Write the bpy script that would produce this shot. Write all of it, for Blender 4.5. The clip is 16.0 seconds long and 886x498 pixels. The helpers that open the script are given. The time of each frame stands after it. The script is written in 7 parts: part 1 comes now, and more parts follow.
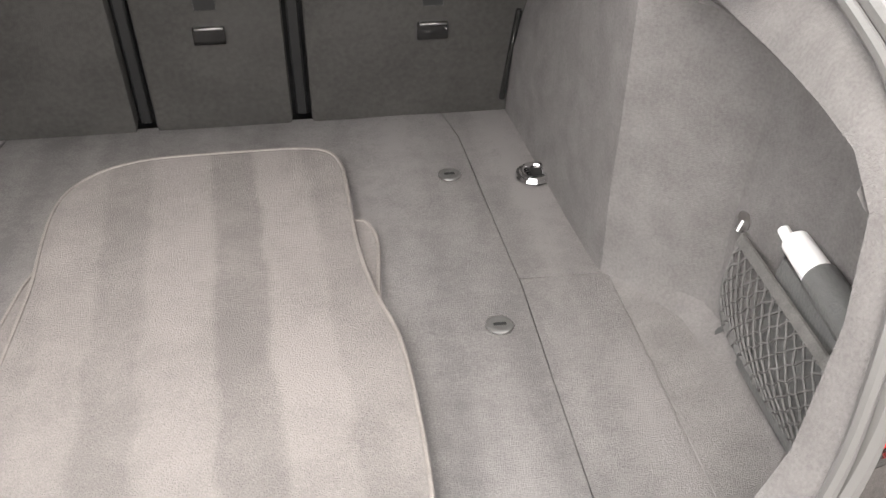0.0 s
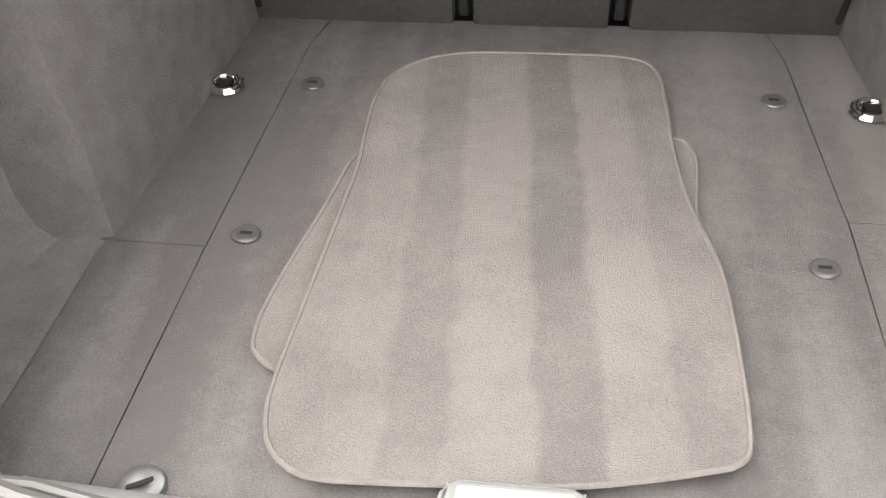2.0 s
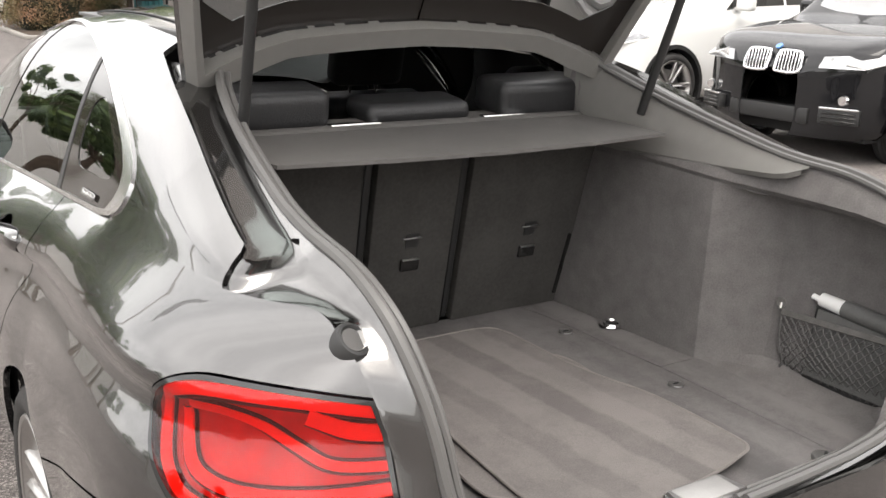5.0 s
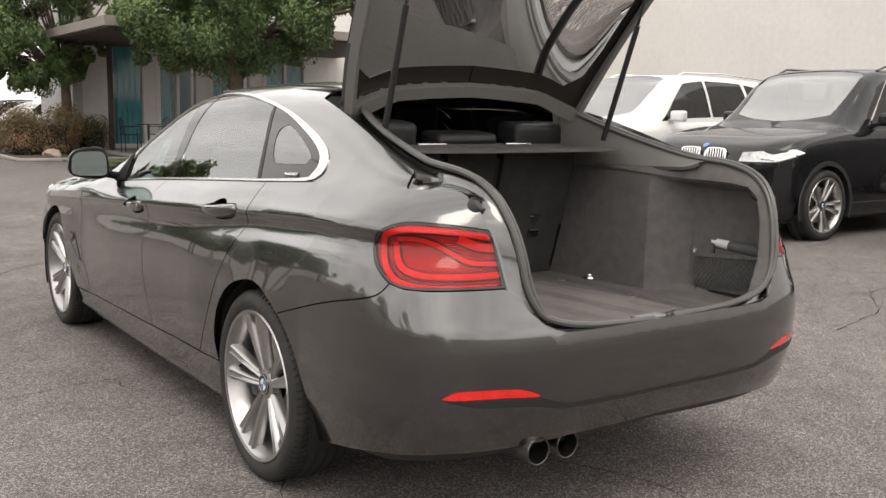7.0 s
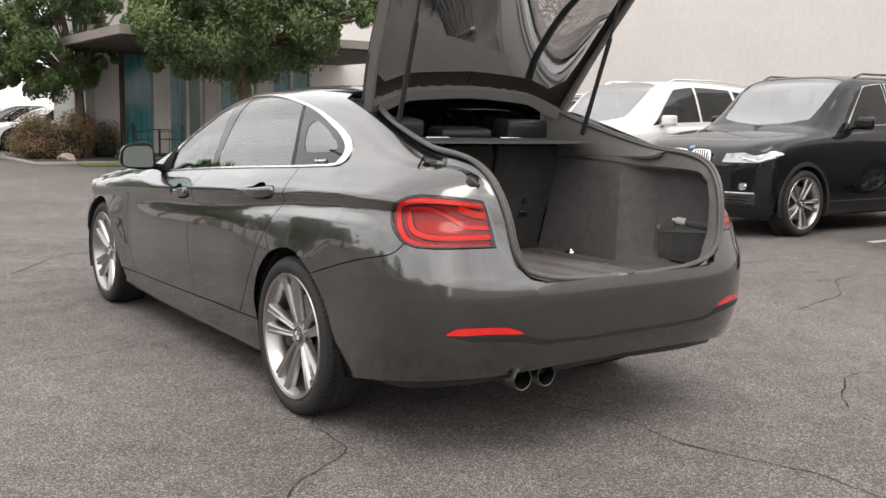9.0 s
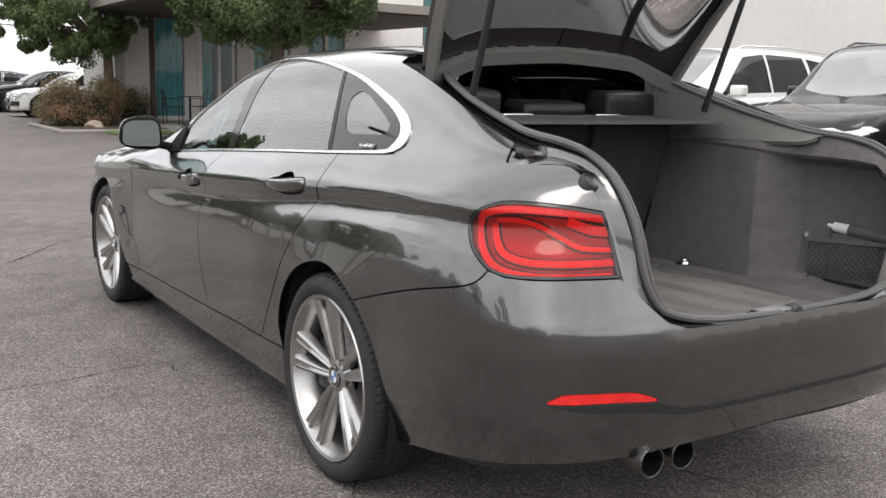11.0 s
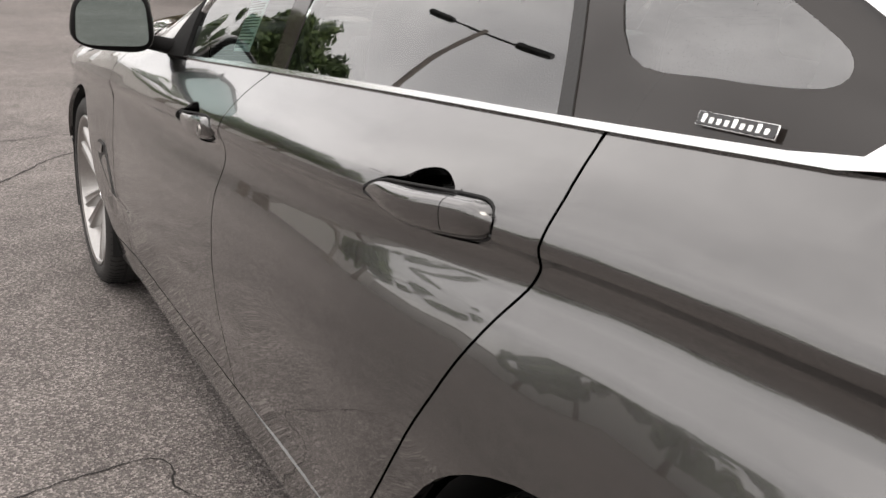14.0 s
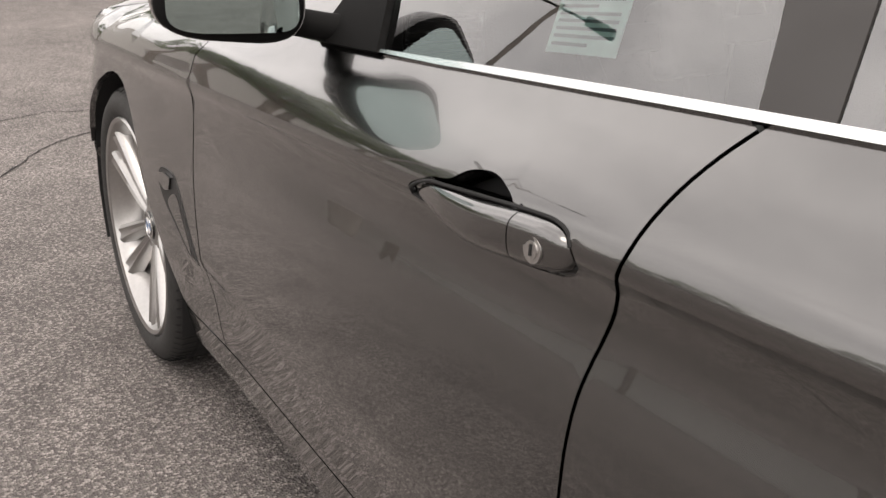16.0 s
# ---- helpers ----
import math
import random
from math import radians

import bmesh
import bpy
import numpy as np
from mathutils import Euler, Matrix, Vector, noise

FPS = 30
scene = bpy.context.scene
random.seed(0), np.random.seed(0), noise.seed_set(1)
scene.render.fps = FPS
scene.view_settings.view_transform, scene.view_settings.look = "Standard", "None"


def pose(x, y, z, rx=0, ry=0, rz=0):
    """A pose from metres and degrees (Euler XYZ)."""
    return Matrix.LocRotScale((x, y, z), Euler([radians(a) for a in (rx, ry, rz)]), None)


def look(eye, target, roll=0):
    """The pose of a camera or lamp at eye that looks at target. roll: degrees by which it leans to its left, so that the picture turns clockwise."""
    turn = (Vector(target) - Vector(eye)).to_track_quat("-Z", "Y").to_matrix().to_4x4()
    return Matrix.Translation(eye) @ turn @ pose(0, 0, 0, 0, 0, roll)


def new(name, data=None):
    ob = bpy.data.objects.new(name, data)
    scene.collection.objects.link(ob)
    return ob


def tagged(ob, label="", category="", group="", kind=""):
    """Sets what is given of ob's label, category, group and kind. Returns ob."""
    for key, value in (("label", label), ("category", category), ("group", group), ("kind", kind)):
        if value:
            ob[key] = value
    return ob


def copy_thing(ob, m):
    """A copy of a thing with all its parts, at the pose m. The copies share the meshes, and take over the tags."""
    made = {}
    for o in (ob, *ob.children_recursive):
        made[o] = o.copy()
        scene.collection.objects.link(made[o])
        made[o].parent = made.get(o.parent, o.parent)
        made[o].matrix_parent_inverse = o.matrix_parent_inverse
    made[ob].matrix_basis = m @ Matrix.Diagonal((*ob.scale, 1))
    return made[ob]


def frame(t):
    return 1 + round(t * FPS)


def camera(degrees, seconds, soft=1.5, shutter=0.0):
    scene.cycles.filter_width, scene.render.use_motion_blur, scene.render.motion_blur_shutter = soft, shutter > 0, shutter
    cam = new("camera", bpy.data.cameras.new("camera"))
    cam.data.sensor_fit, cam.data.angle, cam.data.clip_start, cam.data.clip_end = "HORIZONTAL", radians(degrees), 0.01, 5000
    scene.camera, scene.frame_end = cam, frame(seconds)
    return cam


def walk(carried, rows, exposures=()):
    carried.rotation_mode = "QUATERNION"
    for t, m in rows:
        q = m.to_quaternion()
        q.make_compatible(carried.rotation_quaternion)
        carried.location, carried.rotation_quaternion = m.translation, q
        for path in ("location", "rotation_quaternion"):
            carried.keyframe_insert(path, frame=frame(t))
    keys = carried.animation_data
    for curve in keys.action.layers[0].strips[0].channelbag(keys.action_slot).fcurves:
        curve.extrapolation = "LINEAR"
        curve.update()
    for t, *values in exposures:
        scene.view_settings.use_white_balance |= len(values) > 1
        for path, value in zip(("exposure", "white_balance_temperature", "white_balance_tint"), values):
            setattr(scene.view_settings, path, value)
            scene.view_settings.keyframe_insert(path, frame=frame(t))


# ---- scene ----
from mathutils import geometry

cam = camera(50.0, 16.0)
PATH = [
    (0, (0.168, -1.435, 1.396), (0.393, 0.178, 0.235), 0.1),
    (0.5, (0.147, -1.443, 1.38), (0.371, 0.105, 0.133), 1.2),
    (1, (0.111, -1.434, 1.365), (0.209, 0.072, 0.051), 0.7),
    (1.5, (0.063, -1.43, 1.376), (-0.041, 0.06, 0.046), -1.1),
    (2, (0.043, -1.421, 1.393), (-0.19, 0.075, 0.086), -2.4),
    (2.5, (-0.01, -1.362, 1.415), (-0.174, 0.177, 0.149), -0.4),
    (3, (-0.134, -1.27, 1.436), (0.009, 0.327, 0.242), 3.5),
    (3.5, (-0.262, -1.258, 1.444), (0.154, 0.355, 0.338), 5.4),
    (4, (-0.449, -1.452, 1.456), (0.14, 0.205, 0.503), 4.2),
    (4.2, (-0.553, -1.546, 1.475), (0.094, 0.105, 0.55), 3.3),
    (4.5, (-0.719, -1.672, 1.477), (0.098, -0.026, 0.688), 1.5),
    (4.7, (-0.892, -1.765, 1.485), (0.062, -0.143, 0.806), 1.5),
    (6.8, (-2.106, -2.812, 1.267), (-0.965, -1.195, 0.974), 1.0),
    (7, (-2.191, -2.937, 1.262), (-1.054, -1.316, 0.978), 1.0),
    (7.5, (-2.43, -3.236, 1.245), (-1.292, -1.614, 0.975), 0.9),
    (7.6, (-2.468, -3.299, 1.245), (-1.331, -1.676, 0.978), 0.9),
    (8, (-2.561, -3.481, 1.232), (-1.424, -1.859, 0.961), 1.0),
    (8.2, (-2.596, -3.549, 1.222), (-1.459, -1.925, 0.954), 1.0),
    (10.3, (-2.381, -3.029, 1.22), (-1.274, -1.389, 0.928), 1.1),
    (10.5, (-2.298, -2.902, 1.233), (-1.207, -1.255, 0.921), 1.2),
    (11, (-2.155, -2.586, 1.23), (-1.083, -0.932, 0.894), 1.4),
    (11.5, (-2.017, -2.241, 1.244), (-0.954, -0.591, 0.865), 1.8),
    (12, (-1.821, -1.91, 1.239), (-0.789, -0.252, 0.807), 1.9),
    (12.5, (-1.678, -1.587, 1.221), (-0.678, 0.08, 0.752), 2.2),
    (13, (-1.577, -1.249, 1.222), (-0.581, 0.411, 0.718), 2.4),
    (13.5, (-1.451, -0.903, 1.203), (-0.498, 0.759, 0.627), 2.4),
    (14, (-1.39, -0.586, 1.184), (-0.451, 1.073, 0.58), 2.4),
    (14.5, (-1.374, -0.261, 1.172), (-0.413, 1.381, 0.555), 3.7),
    (15, (-1.332, 0.075, 1.162), (-0.366, 1.698, 0.502), 3.3),
    (15.5, (-1.326, 0.357, 1.14), (-0.367, 1.972, 0.454), 2.6),
    (16, (-1.359, 0.624, 1.118), (-0.39, 2.214, 0.388), 1.2),
]
EXPOSURES = [(0, 1.62, 6500, 10), (0.5, 1.38, 6500, 10), (1.5, 1.30, 6500, 10), (2.5, 1.64, 6500, 10), (3.5, 1.9, 6500, 10), (4.0, 2.2, 6500, 10), (4.3, 1.8, 6500, 10), (4.7, 1.05, 6500, 10), (6.8, -0.12, 6650, 10), (8.2, -0.12, 6600, 10), (10.3, -0.10, 6250, 10), (12.0, -0.06, 6250, 9), (13.0, 0.12, 6450, 11), (13.5, 0.22, 6500, 11), (14.0, -0.04, 6600, 12), (14.5, -0.02, 6600, 12), (16.0, 0.05, 6750, 13)]
walk(cam, [(t, look(eye, target, roll)) for t, eye, target, roll in PATH], EXPOSURES)

world = bpy.data.worlds.new("overcast_sky")
scene.world = world
world.use_nodes = True
wt = world.node_tree
bg = wt.nodes["Background"]
sky = wt.nodes.new("ShaderNodeTexSky")
sky.sky_type, sky.sun_disc = "NISHITA", False
sky.sun_elevation, sky.sun_rotation, sky.dust_density = radians(58), radians(200), 4.0
# High cloud hides most of the blue: a soft grey layer with broad, uneven patches.
tc, nz, ramp = (wt.nodes.new("ShaderNode" + k) for k in ("TexCoord", "TexNoise", "ValToRGB"))
nz.inputs["Scale"].default_value, nz.inputs["Detail"].default_value, nz.inputs["Roughness"].default_value = 2.2, 6.0, 0.6
ramp.color_ramp.elements[0].position, ramp.color_ramp.elements[1].position = 0.30, 0.72
ramp.color_ramp.elements[0].color, ramp.color_ramp.elements[1].color = (5.0, 4.85, 4.7, 1), (12.4, 12.0, 11.6, 1)
mixw = wt.nodes.new("ShaderNodeMix")
mixw.data_type = "RGBA"
mixw.inputs["Factor"].default_value = 0.86
wt.links.new(tc.outputs["Generated"], nz.inputs["Vector"])
wt.links.new(nz.outputs["Fac"], ramp.inputs["Fac"])
wt.links.new(sky.outputs["Color"], mixw.inputs[6])
wt.links.new(ramp.outputs["Color"], mixw.inputs[7])
wt.links.new(mixw.outputs[2], bg.inputs["Color"])
bg.inputs["Strength"].default_value = 0.235
sun = new("sun", bpy.data.lights.new("sun", "SUN"))
sun.data.energy, sun.data.angle, sun.data.color = 1.3, radians(35), (1.0, 0.95, 0.88)
sun.matrix_world = look((-4, -8, 16), (0, 0, 0))


# ---- materials ----
def mat(name, color, rough=0.5, metal=0.0, vary=0.0, scale=40.0, bump=0.0, bump_scale=200.0, coat=0.0, color2=None, spec=0.5):
    """A painted, moulded or woven surface: two scales of colour change and a fine relief."""
    m = bpy.data.materials.new(name)
    m.use_nodes = True
    nt = m.node_tree
    p = nt.nodes["Principled BSDF"]
    p.inputs["Base Color"].default_value = (*color, 1)
    p.inputs["Roughness"].default_value, p.inputs["Metallic"].default_value = rough, metal
    p.inputs["Coat Weight"].default_value, p.inputs["Coat Roughness"].default_value = coat, 0.02
    p.inputs["Specular IOR Level"].default_value = spec
    co = nt.nodes.new("ShaderNodeTexCoord")
    if vary or color2:
        n1, n2, mx, cr = (nt.nodes.new("ShaderNode" + k) for k in ("TexNoise", "TexNoise", "Math", "ValToRGB"))
        n1.inputs["Scale"].default_value, n1.inputs["Detail"].default_value = scale, 4
        n2.inputs["Scale"].default_value, n2.inputs["Detail"].default_value = scale * 0.09, 3
        mx.operation = "MULTIPLY_ADD"
        mx.inputs[1].default_value = 0.5
        hf = nt.nodes.new("ShaderNodeMath")
        hf.operation = "MULTIPLY"
        hf.inputs[1].default_value = 0.5
        nt.links.new(co.outputs["Object"], n1.inputs["Vector"])
        nt.links.new(co.outputs["Object"], n2.inputs["Vector"])
        nt.links.new(n2.outputs["Fac"], hf.inputs[0])
        nt.links.new(n1.outputs["Fac"], mx.inputs[0])
        nt.links.new(hf.outputs[0], mx.inputs[2])
        nt.links.new(mx.outputs[0], cr.inputs["Fac"])
        hi = color2 or [min(1, c * (1 + vary)) for c in color]
        lo = color if color2 else [c * (1 - vary) for c in color]
        cr.color_ramp.elements[0].color, cr.color_ramp.elements[1].color = (*lo, 1), (*hi, 1)
        cr.color_ramp.elements[0].position, cr.color_ramp.elements[1].position = 0.36, 0.64
        nt.links.new(cr.outputs["Color"], p.inputs["Base Color"])
    if bump:
        nb, bp = nt.nodes.new("ShaderNodeTexNoise"), nt.nodes.new("ShaderNodeBump")
        nb.inputs["Scale"].default_value, nb.inputs["Detail"].default_value = bump_scale, 3
        bp.inputs["Strength"].default_value, bp.inputs["Distance"].default_value = bump, 0.004
        nt.links.new(co.outputs["Object"], nb.inputs["Vector"])
        nt.links.new(nb.outputs["Fac"], bp.inputs["Height"])
        nt.links.new(bp.outputs["Normal"], p.inputs["Normal"])
    return m


def glass(name, tint, gloss_color=(1, 1, 1), base=1.45):
    """A thin pane: tinted see-through with a mirror gloss that grows at a glancing angle."""
    m = bpy.data.materials.new(name)
    m.use_nodes = True
    nt = m.node_tree
    nt.nodes.remove(nt.nodes["Principled BSDF"])
    out = nt.nodes["Material Output"]
    tr, gl, mx, fr = (nt.nodes.new("ShaderNode" + k) for k in ("BsdfTransparent", "BsdfGlossy", "MixShader", "Fresnel"))
    tr.inputs["Color"].default_value, gl.inputs["Color"].default_value = (*tint, 1), (*gloss_color, 1)
    gl.inputs["Roughness"].default_value, fr.inputs["IOR"].default_value = 0.01, base
    nt.links.new(fr.outputs[0], mx.inputs["Fac"])
    nt.links.new(tr.outputs[0], mx.inputs[1])
    nt.links.new(gl.outputs[0], mx.inputs[2])
    nt.links.new(mx.outputs[0], out.inputs["Surface"])
    return m


PAINT = mat("grey_metallic_paint", (0.119, 0.117, 0.115), 0.21, 1.0, vary=0.03, scale=30, coat=1.0)
PAINT.node_tree.nodes["Principled BSDF"].inputs["Coat IOR"].default_value = 1.66
PAINT_BLACK = mat("black_paint", (0.005, 0.005, 0.006), 0.6, 0.0, coat=1.0, spec=0.1)
PAINT_WHITE = mat("white_paint", (0.72, 0.72, 0.70), 0.35, 0.0, coat=1.0)
PAINT_BLUE = mat("dark_blue_paint", (0.03, 0.034, 0.045), 0.3, 0.5, coat=1.0)
GAP = mat("shadow_gap_primer", (0.008, 0.008, 0.008), 0.8)
PLASTIC = mat("black_plastic", (0.018, 0.018, 0.018), 0.45, bump=0.15, bump_scale=500)
GLOSS_BLACK = mat("gloss_black", (0.012, 0.012, 0.012), 0.12, coat=0.6)
RUBBER = mat("tyre_rubber", (0.022, 0.021, 0.020), 0.75, vary=0.35, scale=60, bump=0.2, bump_scale=300)
SEAL_PALE = mat("grey_seal_rubber", (0.10, 0.097, 0.094), 0.38, bump=0.1)
BLACK_MATT = mat("matt_black_plastic", (0.006, 0.006, 0.006), 0.7, bump=0.1, bump_scale=500, spec=0.12)
SEAL = mat("seal_rubber", (0.03, 0.03, 0.03), 0.6, bump=0.1)
CHROME = mat("satin_aluminium", (0.80, 0.80, 0.80), 0.22, 1.0)
BRIGHT = mat("polished_chrome", (0.85, 0.85, 0.85), 0.06, 1.0)
# Dim green-grey colour stands in for the dark greenery the glass would reflect.
MIRROR = mat("dark_reflection_mirror", (0.38, 0.46, 0.45), 0.02, 1.0)
ALLOY = mat("silver_alloy", (0.44, 0.43, 0.42), 0.30, 0.95, vary=0.06, scale=120)
SATIN = mat("satin_silver_plastic", (0.40, 0.39, 0.385), 0.42, 0.55, vary=0.04, scale=200)
FASTENER = mat("grey_fastener", (0.27, 0.265, 0.26), 0.30, 0.8, vary=0.08, scale=300)
STEEL = mat("brushed_steel", (0.45, 0.44, 0.43), 0.35, 1.0, vary=0.15, scale=80)
SIDE_GLASS = glass("green_tinted_glass", (0.70, 0.77, 0.74), base=2.5)
CLEAR_GLASS = glass("windscreen_glass", (0.70, 0.76, 0.73), base=1.9)
# IOR set far above real glass to force a bright sky reflection.
SCREEN_GLASS = glass("high_ior_windscreen_glass", (0.45, 0.48, 0.46), base=4.2)
DARK_GLASS = glass("privacy_glass", (0.10, 0.12, 0.12), base=1.6)
FRIT = mat("black_glass_border", (0.022, 0.019, 0.017), 0.06)
LENS_RED = glass("red_lamp_lens", (1.0, 0.42, 0.36), base=1.5)
RED_DEEP = mat("red_reflector", (0.72, 0.018, 0.014), 0.25, vary=0.2, scale=300, coat=0.8)
RED_GUIDE = mat("red_light_guide", (0.95, 0.035, 0.02), 0.35, spec=0.15)
RED_DARK = mat("dark_red_housing", (0.42, 0.010, 0.008), 0.35, vary=0.25, scale=40, spec=0.3)
RED_LINE = mat("smoked_lamp_rib", (0.035, 0.004, 0.004), 0.4)
LENS_CLEAR = glass("clear_lens", (0.9, 0.9, 0.9))
CARPET = mat("grey_boot_carpet", (0.10, 0.096, 0.094), 0.95, color2=(0.15, 0.144, 0.141), scale=90, bump=0.6, bump_scale=640, spec=0.15)
# Darker than the floor carpet: shade under the parcel shelf is in the colour.
SHADED_BACK_CARPET = mat("shaded_backrest_carpet", (0.051, 0.049, 0.046), 0.95, color2=(0.071, 0.068, 0.064), scale=120, bump=0.5, bump_scale=640, spec=0.15)
TRIM_FELT = mat("grey_felt_trim", (0.122, 0.115, 0.113), 0.95, color2=(0.165, 0.156, 0.153), scale=260, bump=0.6, bump_scale=640, spec=0.15)
TRIM_HARD = mat("grey_plastic_trim", (0.16, 0.155, 0.145), 0.6, vary=0.06, scale=30, bump=0.25, bump_scale=900)
SEAT = mat("black_leatherette", (0.02, 0.02, 0.021), 0.42, vary=0.2, scale=70, bump=0.3, bump_scale=260)
SEAT_GREY = mat("grey_leatherette", (0.09, 0.09, 0.088), 0.5, vary=0.1, scale=60, bump=0.3, bump_scale=260)
WHITE_TRIM = mat("white_plastic", (0.75, 0.75, 0.74), 0.4)
BLUE = mat("badge_blue", (0.03, 0.16, 0.42), 0.3, coat=1.0)



# ---- mesh helpers ----
def mesh_of(name, verts, faces, material, smooth=True, sharp=None):
    me = bpy.data.meshes.new(name)
    me.from_pydata([tuple(v) for v in verts], [], faces)
    me.materials.append(material)
    if smooth:
        me.shade_smooth()
        if sharp:
            me.set_sharp_from_angle(angle=radians(sharp))
    return me


def thing(name, label, category, m=None, group=""):
    ob = tagged(new(name), label, category, group)
    ob.empty_display_size = 0.1
    if m is not None:
        ob.matrix_world = m
    return ob


def hang(name, me, parent, label=""):
    ob = new(name, me)
    ob.parent = parent
    return tagged(ob, label) if label else ob


def part(name, bm, material, parent, label="", smooth=True, sharp=40):
    me = bpy.data.meshes.new(name)
    bm.to_mesh(me)
    bm.free()
    me.materials.append(material)
    if smooth:
        me.shade_smooth()
        me.set_sharp_from_angle(angle=radians(sharp))
    return hang(name, me, parent, label)


def block(a, b, bevel=0.0, segments=2, m=None):
    bm = bmesh.new()
    bmesh.ops.create_cube(bm, size=1, matrix=Matrix.Translation([(p + q) / 2 for p, q in zip(a, b)]) @ Matrix.Diagonal([*(q - p for p, q in zip(a, b)), 1]))
    if bevel:
        bmesh.ops.bevel(bm, geom=bm.edges[:], offset=bevel, segments=segments, profile=0.6, affect="EDGES")
    if m is not None:
        bmesh.ops.transform(bm, matrix=m, verts=bm.verts)
    return bm


def rod(a, b, r1, r2=None, n=12):
    bm = bmesh.new()
    a, b = Vector(a), Vector(b)
    d = b - a
    bmesh.ops.create_cone(bm, cap_ends=True, segments=n, radius1=r1, radius2=r1 if r2 is None else r2, depth=d.length,
                          matrix=Matrix.Translation((a + b) / 2) @ d.to_track_quat("Z", "Y").to_matrix().to_4x4())
    return bm


def join(*bms):
    out = bms[0]
    for b in bms[1:]:
        me = bpy.data.meshes.new("tmp")
        b.to_mesh(me)
        b.free()
        out.from_mesh(me)
        bpy.data.meshes.remove(me)
    return out


def lathe(profile, n=48, axis="x"):
    """Turn (offset, radius) pairs round the x axis."""
    bm = bmesh.new()
    rings = []
    for o, r in profile:
        rings.append([bm.verts.new((o, r * math.cos(2 * math.pi * k / n), r * math.sin(2 * math.pi * k / n))) for k in range(n)])
    for p, q in zip(rings, rings[1:]):
        for k in range(n):
            bm.faces.new((p[k], p[(k + 1) % n], q[(k + 1) % n], q[k]))
    return bm


def tube(points, r, n=8, closed=False):
    """A round tube along points."""
    bm = bmesh.new()
    pts = [Vector(p) for p in points]
    rings = []
    for i, p in enumerate(pts):
        d = (pts[(i + 1) % len(pts)] - pts[i - 1]) if closed else (pts[min(i + 1, len(pts) - 1)] - pts[max(i - 1, 0)])
        q = d.to_track_quat("Z", "Y").to_matrix()
        rings.append([bm.verts.new(p + q @ Vector((r * math.cos(2 * math.pi * k / n), r * math.sin(2 * math.pi * k / n), 0))) for k in range(n)])
    pairs = list(zip(rings, rings[1:])) + ([(rings[-1], rings[0])] if closed else [])
    for a, b in pairs:
        for k in range(n):
            bm.faces.new((a[k], a[(k + 1) % n], b[(k + 1) % n], b[k]))
    if not closed:
        bm.faces.new(rings[0][::-1])
        bm.faces.new(rings[-1])
    return bm


def spline(pts, n=6, closed=False):
    """More points on a smooth line through the given ones (any dimension)."""
    out, m = [], len(pts)
    for i in range(m if closed else m - 1):
        p0, p1, p2, p3 = (pts[(i + k) % m] if closed else pts[min(max(i + k, 0), m - 1)] for k in (-1, 0, 1, 2))
        for k in range(n):
            t = k / n
            out.append(tuple(0.5 * (2 * b + (c - a) * t + (2 * a - 5 * b + 4 * c - d) * t * t + (3 * b - a - 3 * c + d) * t ** 3) for a, b, c, d in zip(p0, p1, p2, p3)))
    return out if closed else out + [tuple(pts[-1])]


def dense(poly, step):
    out = []
    for a, b in zip(poly, poly[1:] + poly[:1]):
        k = max(1, int(math.hypot(b[0] - a[0], b[1] - a[1]) / step))
        out += [(a[0] + (b[0] - a[0]) * i / k, a[1] + (b[1] - a[1]) * i / k) for i in range(k)]
    return out


def inside(p, poly):
    c = False
    for a, b in zip(poly, poly[1:] + poly[:1]):
        if (a[1] > p[1]) != (b[1] > p[1]) and p[0] < (b[0] - a[0]) * (p[1] - a[1]) / (b[1] - a[1]) + a[0]:
            c = not c
    return c


def shrink(poly, d, aspect=1.0):
    """The outline moved inwards by d."""
    area = sum(a[0] * b[1] - b[0] * a[1] for a, b in zip(poly, poly[1:] + poly[:1]))
    s = 1 if area > 0 else -1
    out, n = [], len(poly)
    for i in range(n):
        a, b, c = poly[i - 1], poly[i], poly[(i + 1) % n]
        t = Vector((b[0] - a[0], b[1] - a[1]))
        u = Vector((c[0] - b[0], c[1] - b[1]))
        if t.length < 1e-9 or u.length < 1e-9:
            out.append(b)
            continue
        t.normalize(), u.normalize()
        nrm = Vector((-t.y - u.y, t.x + u.x)) * s
        k = nrm.length
        if k < 0.3:
            out.append(b)
            continue
        nrm *= 2 * d / (k * k)
        out.append((b[0] + nrm.x, b[1] + nrm.y * aspect))
    return out


def skin(surf, u, v, off=0.0):
    p = Vector(surf(u, v))
    e = 0.004
    n = (Vector(surf(u, v + e)) - Vector(surf(u, v - e))).cross(Vector(surf(u + e, v)) - Vector(surf(u - e, v)))
    if n.length < 1e-12:
        n = Vector((0, 0, 1))
    n.normalize()
    return p + n * off, n


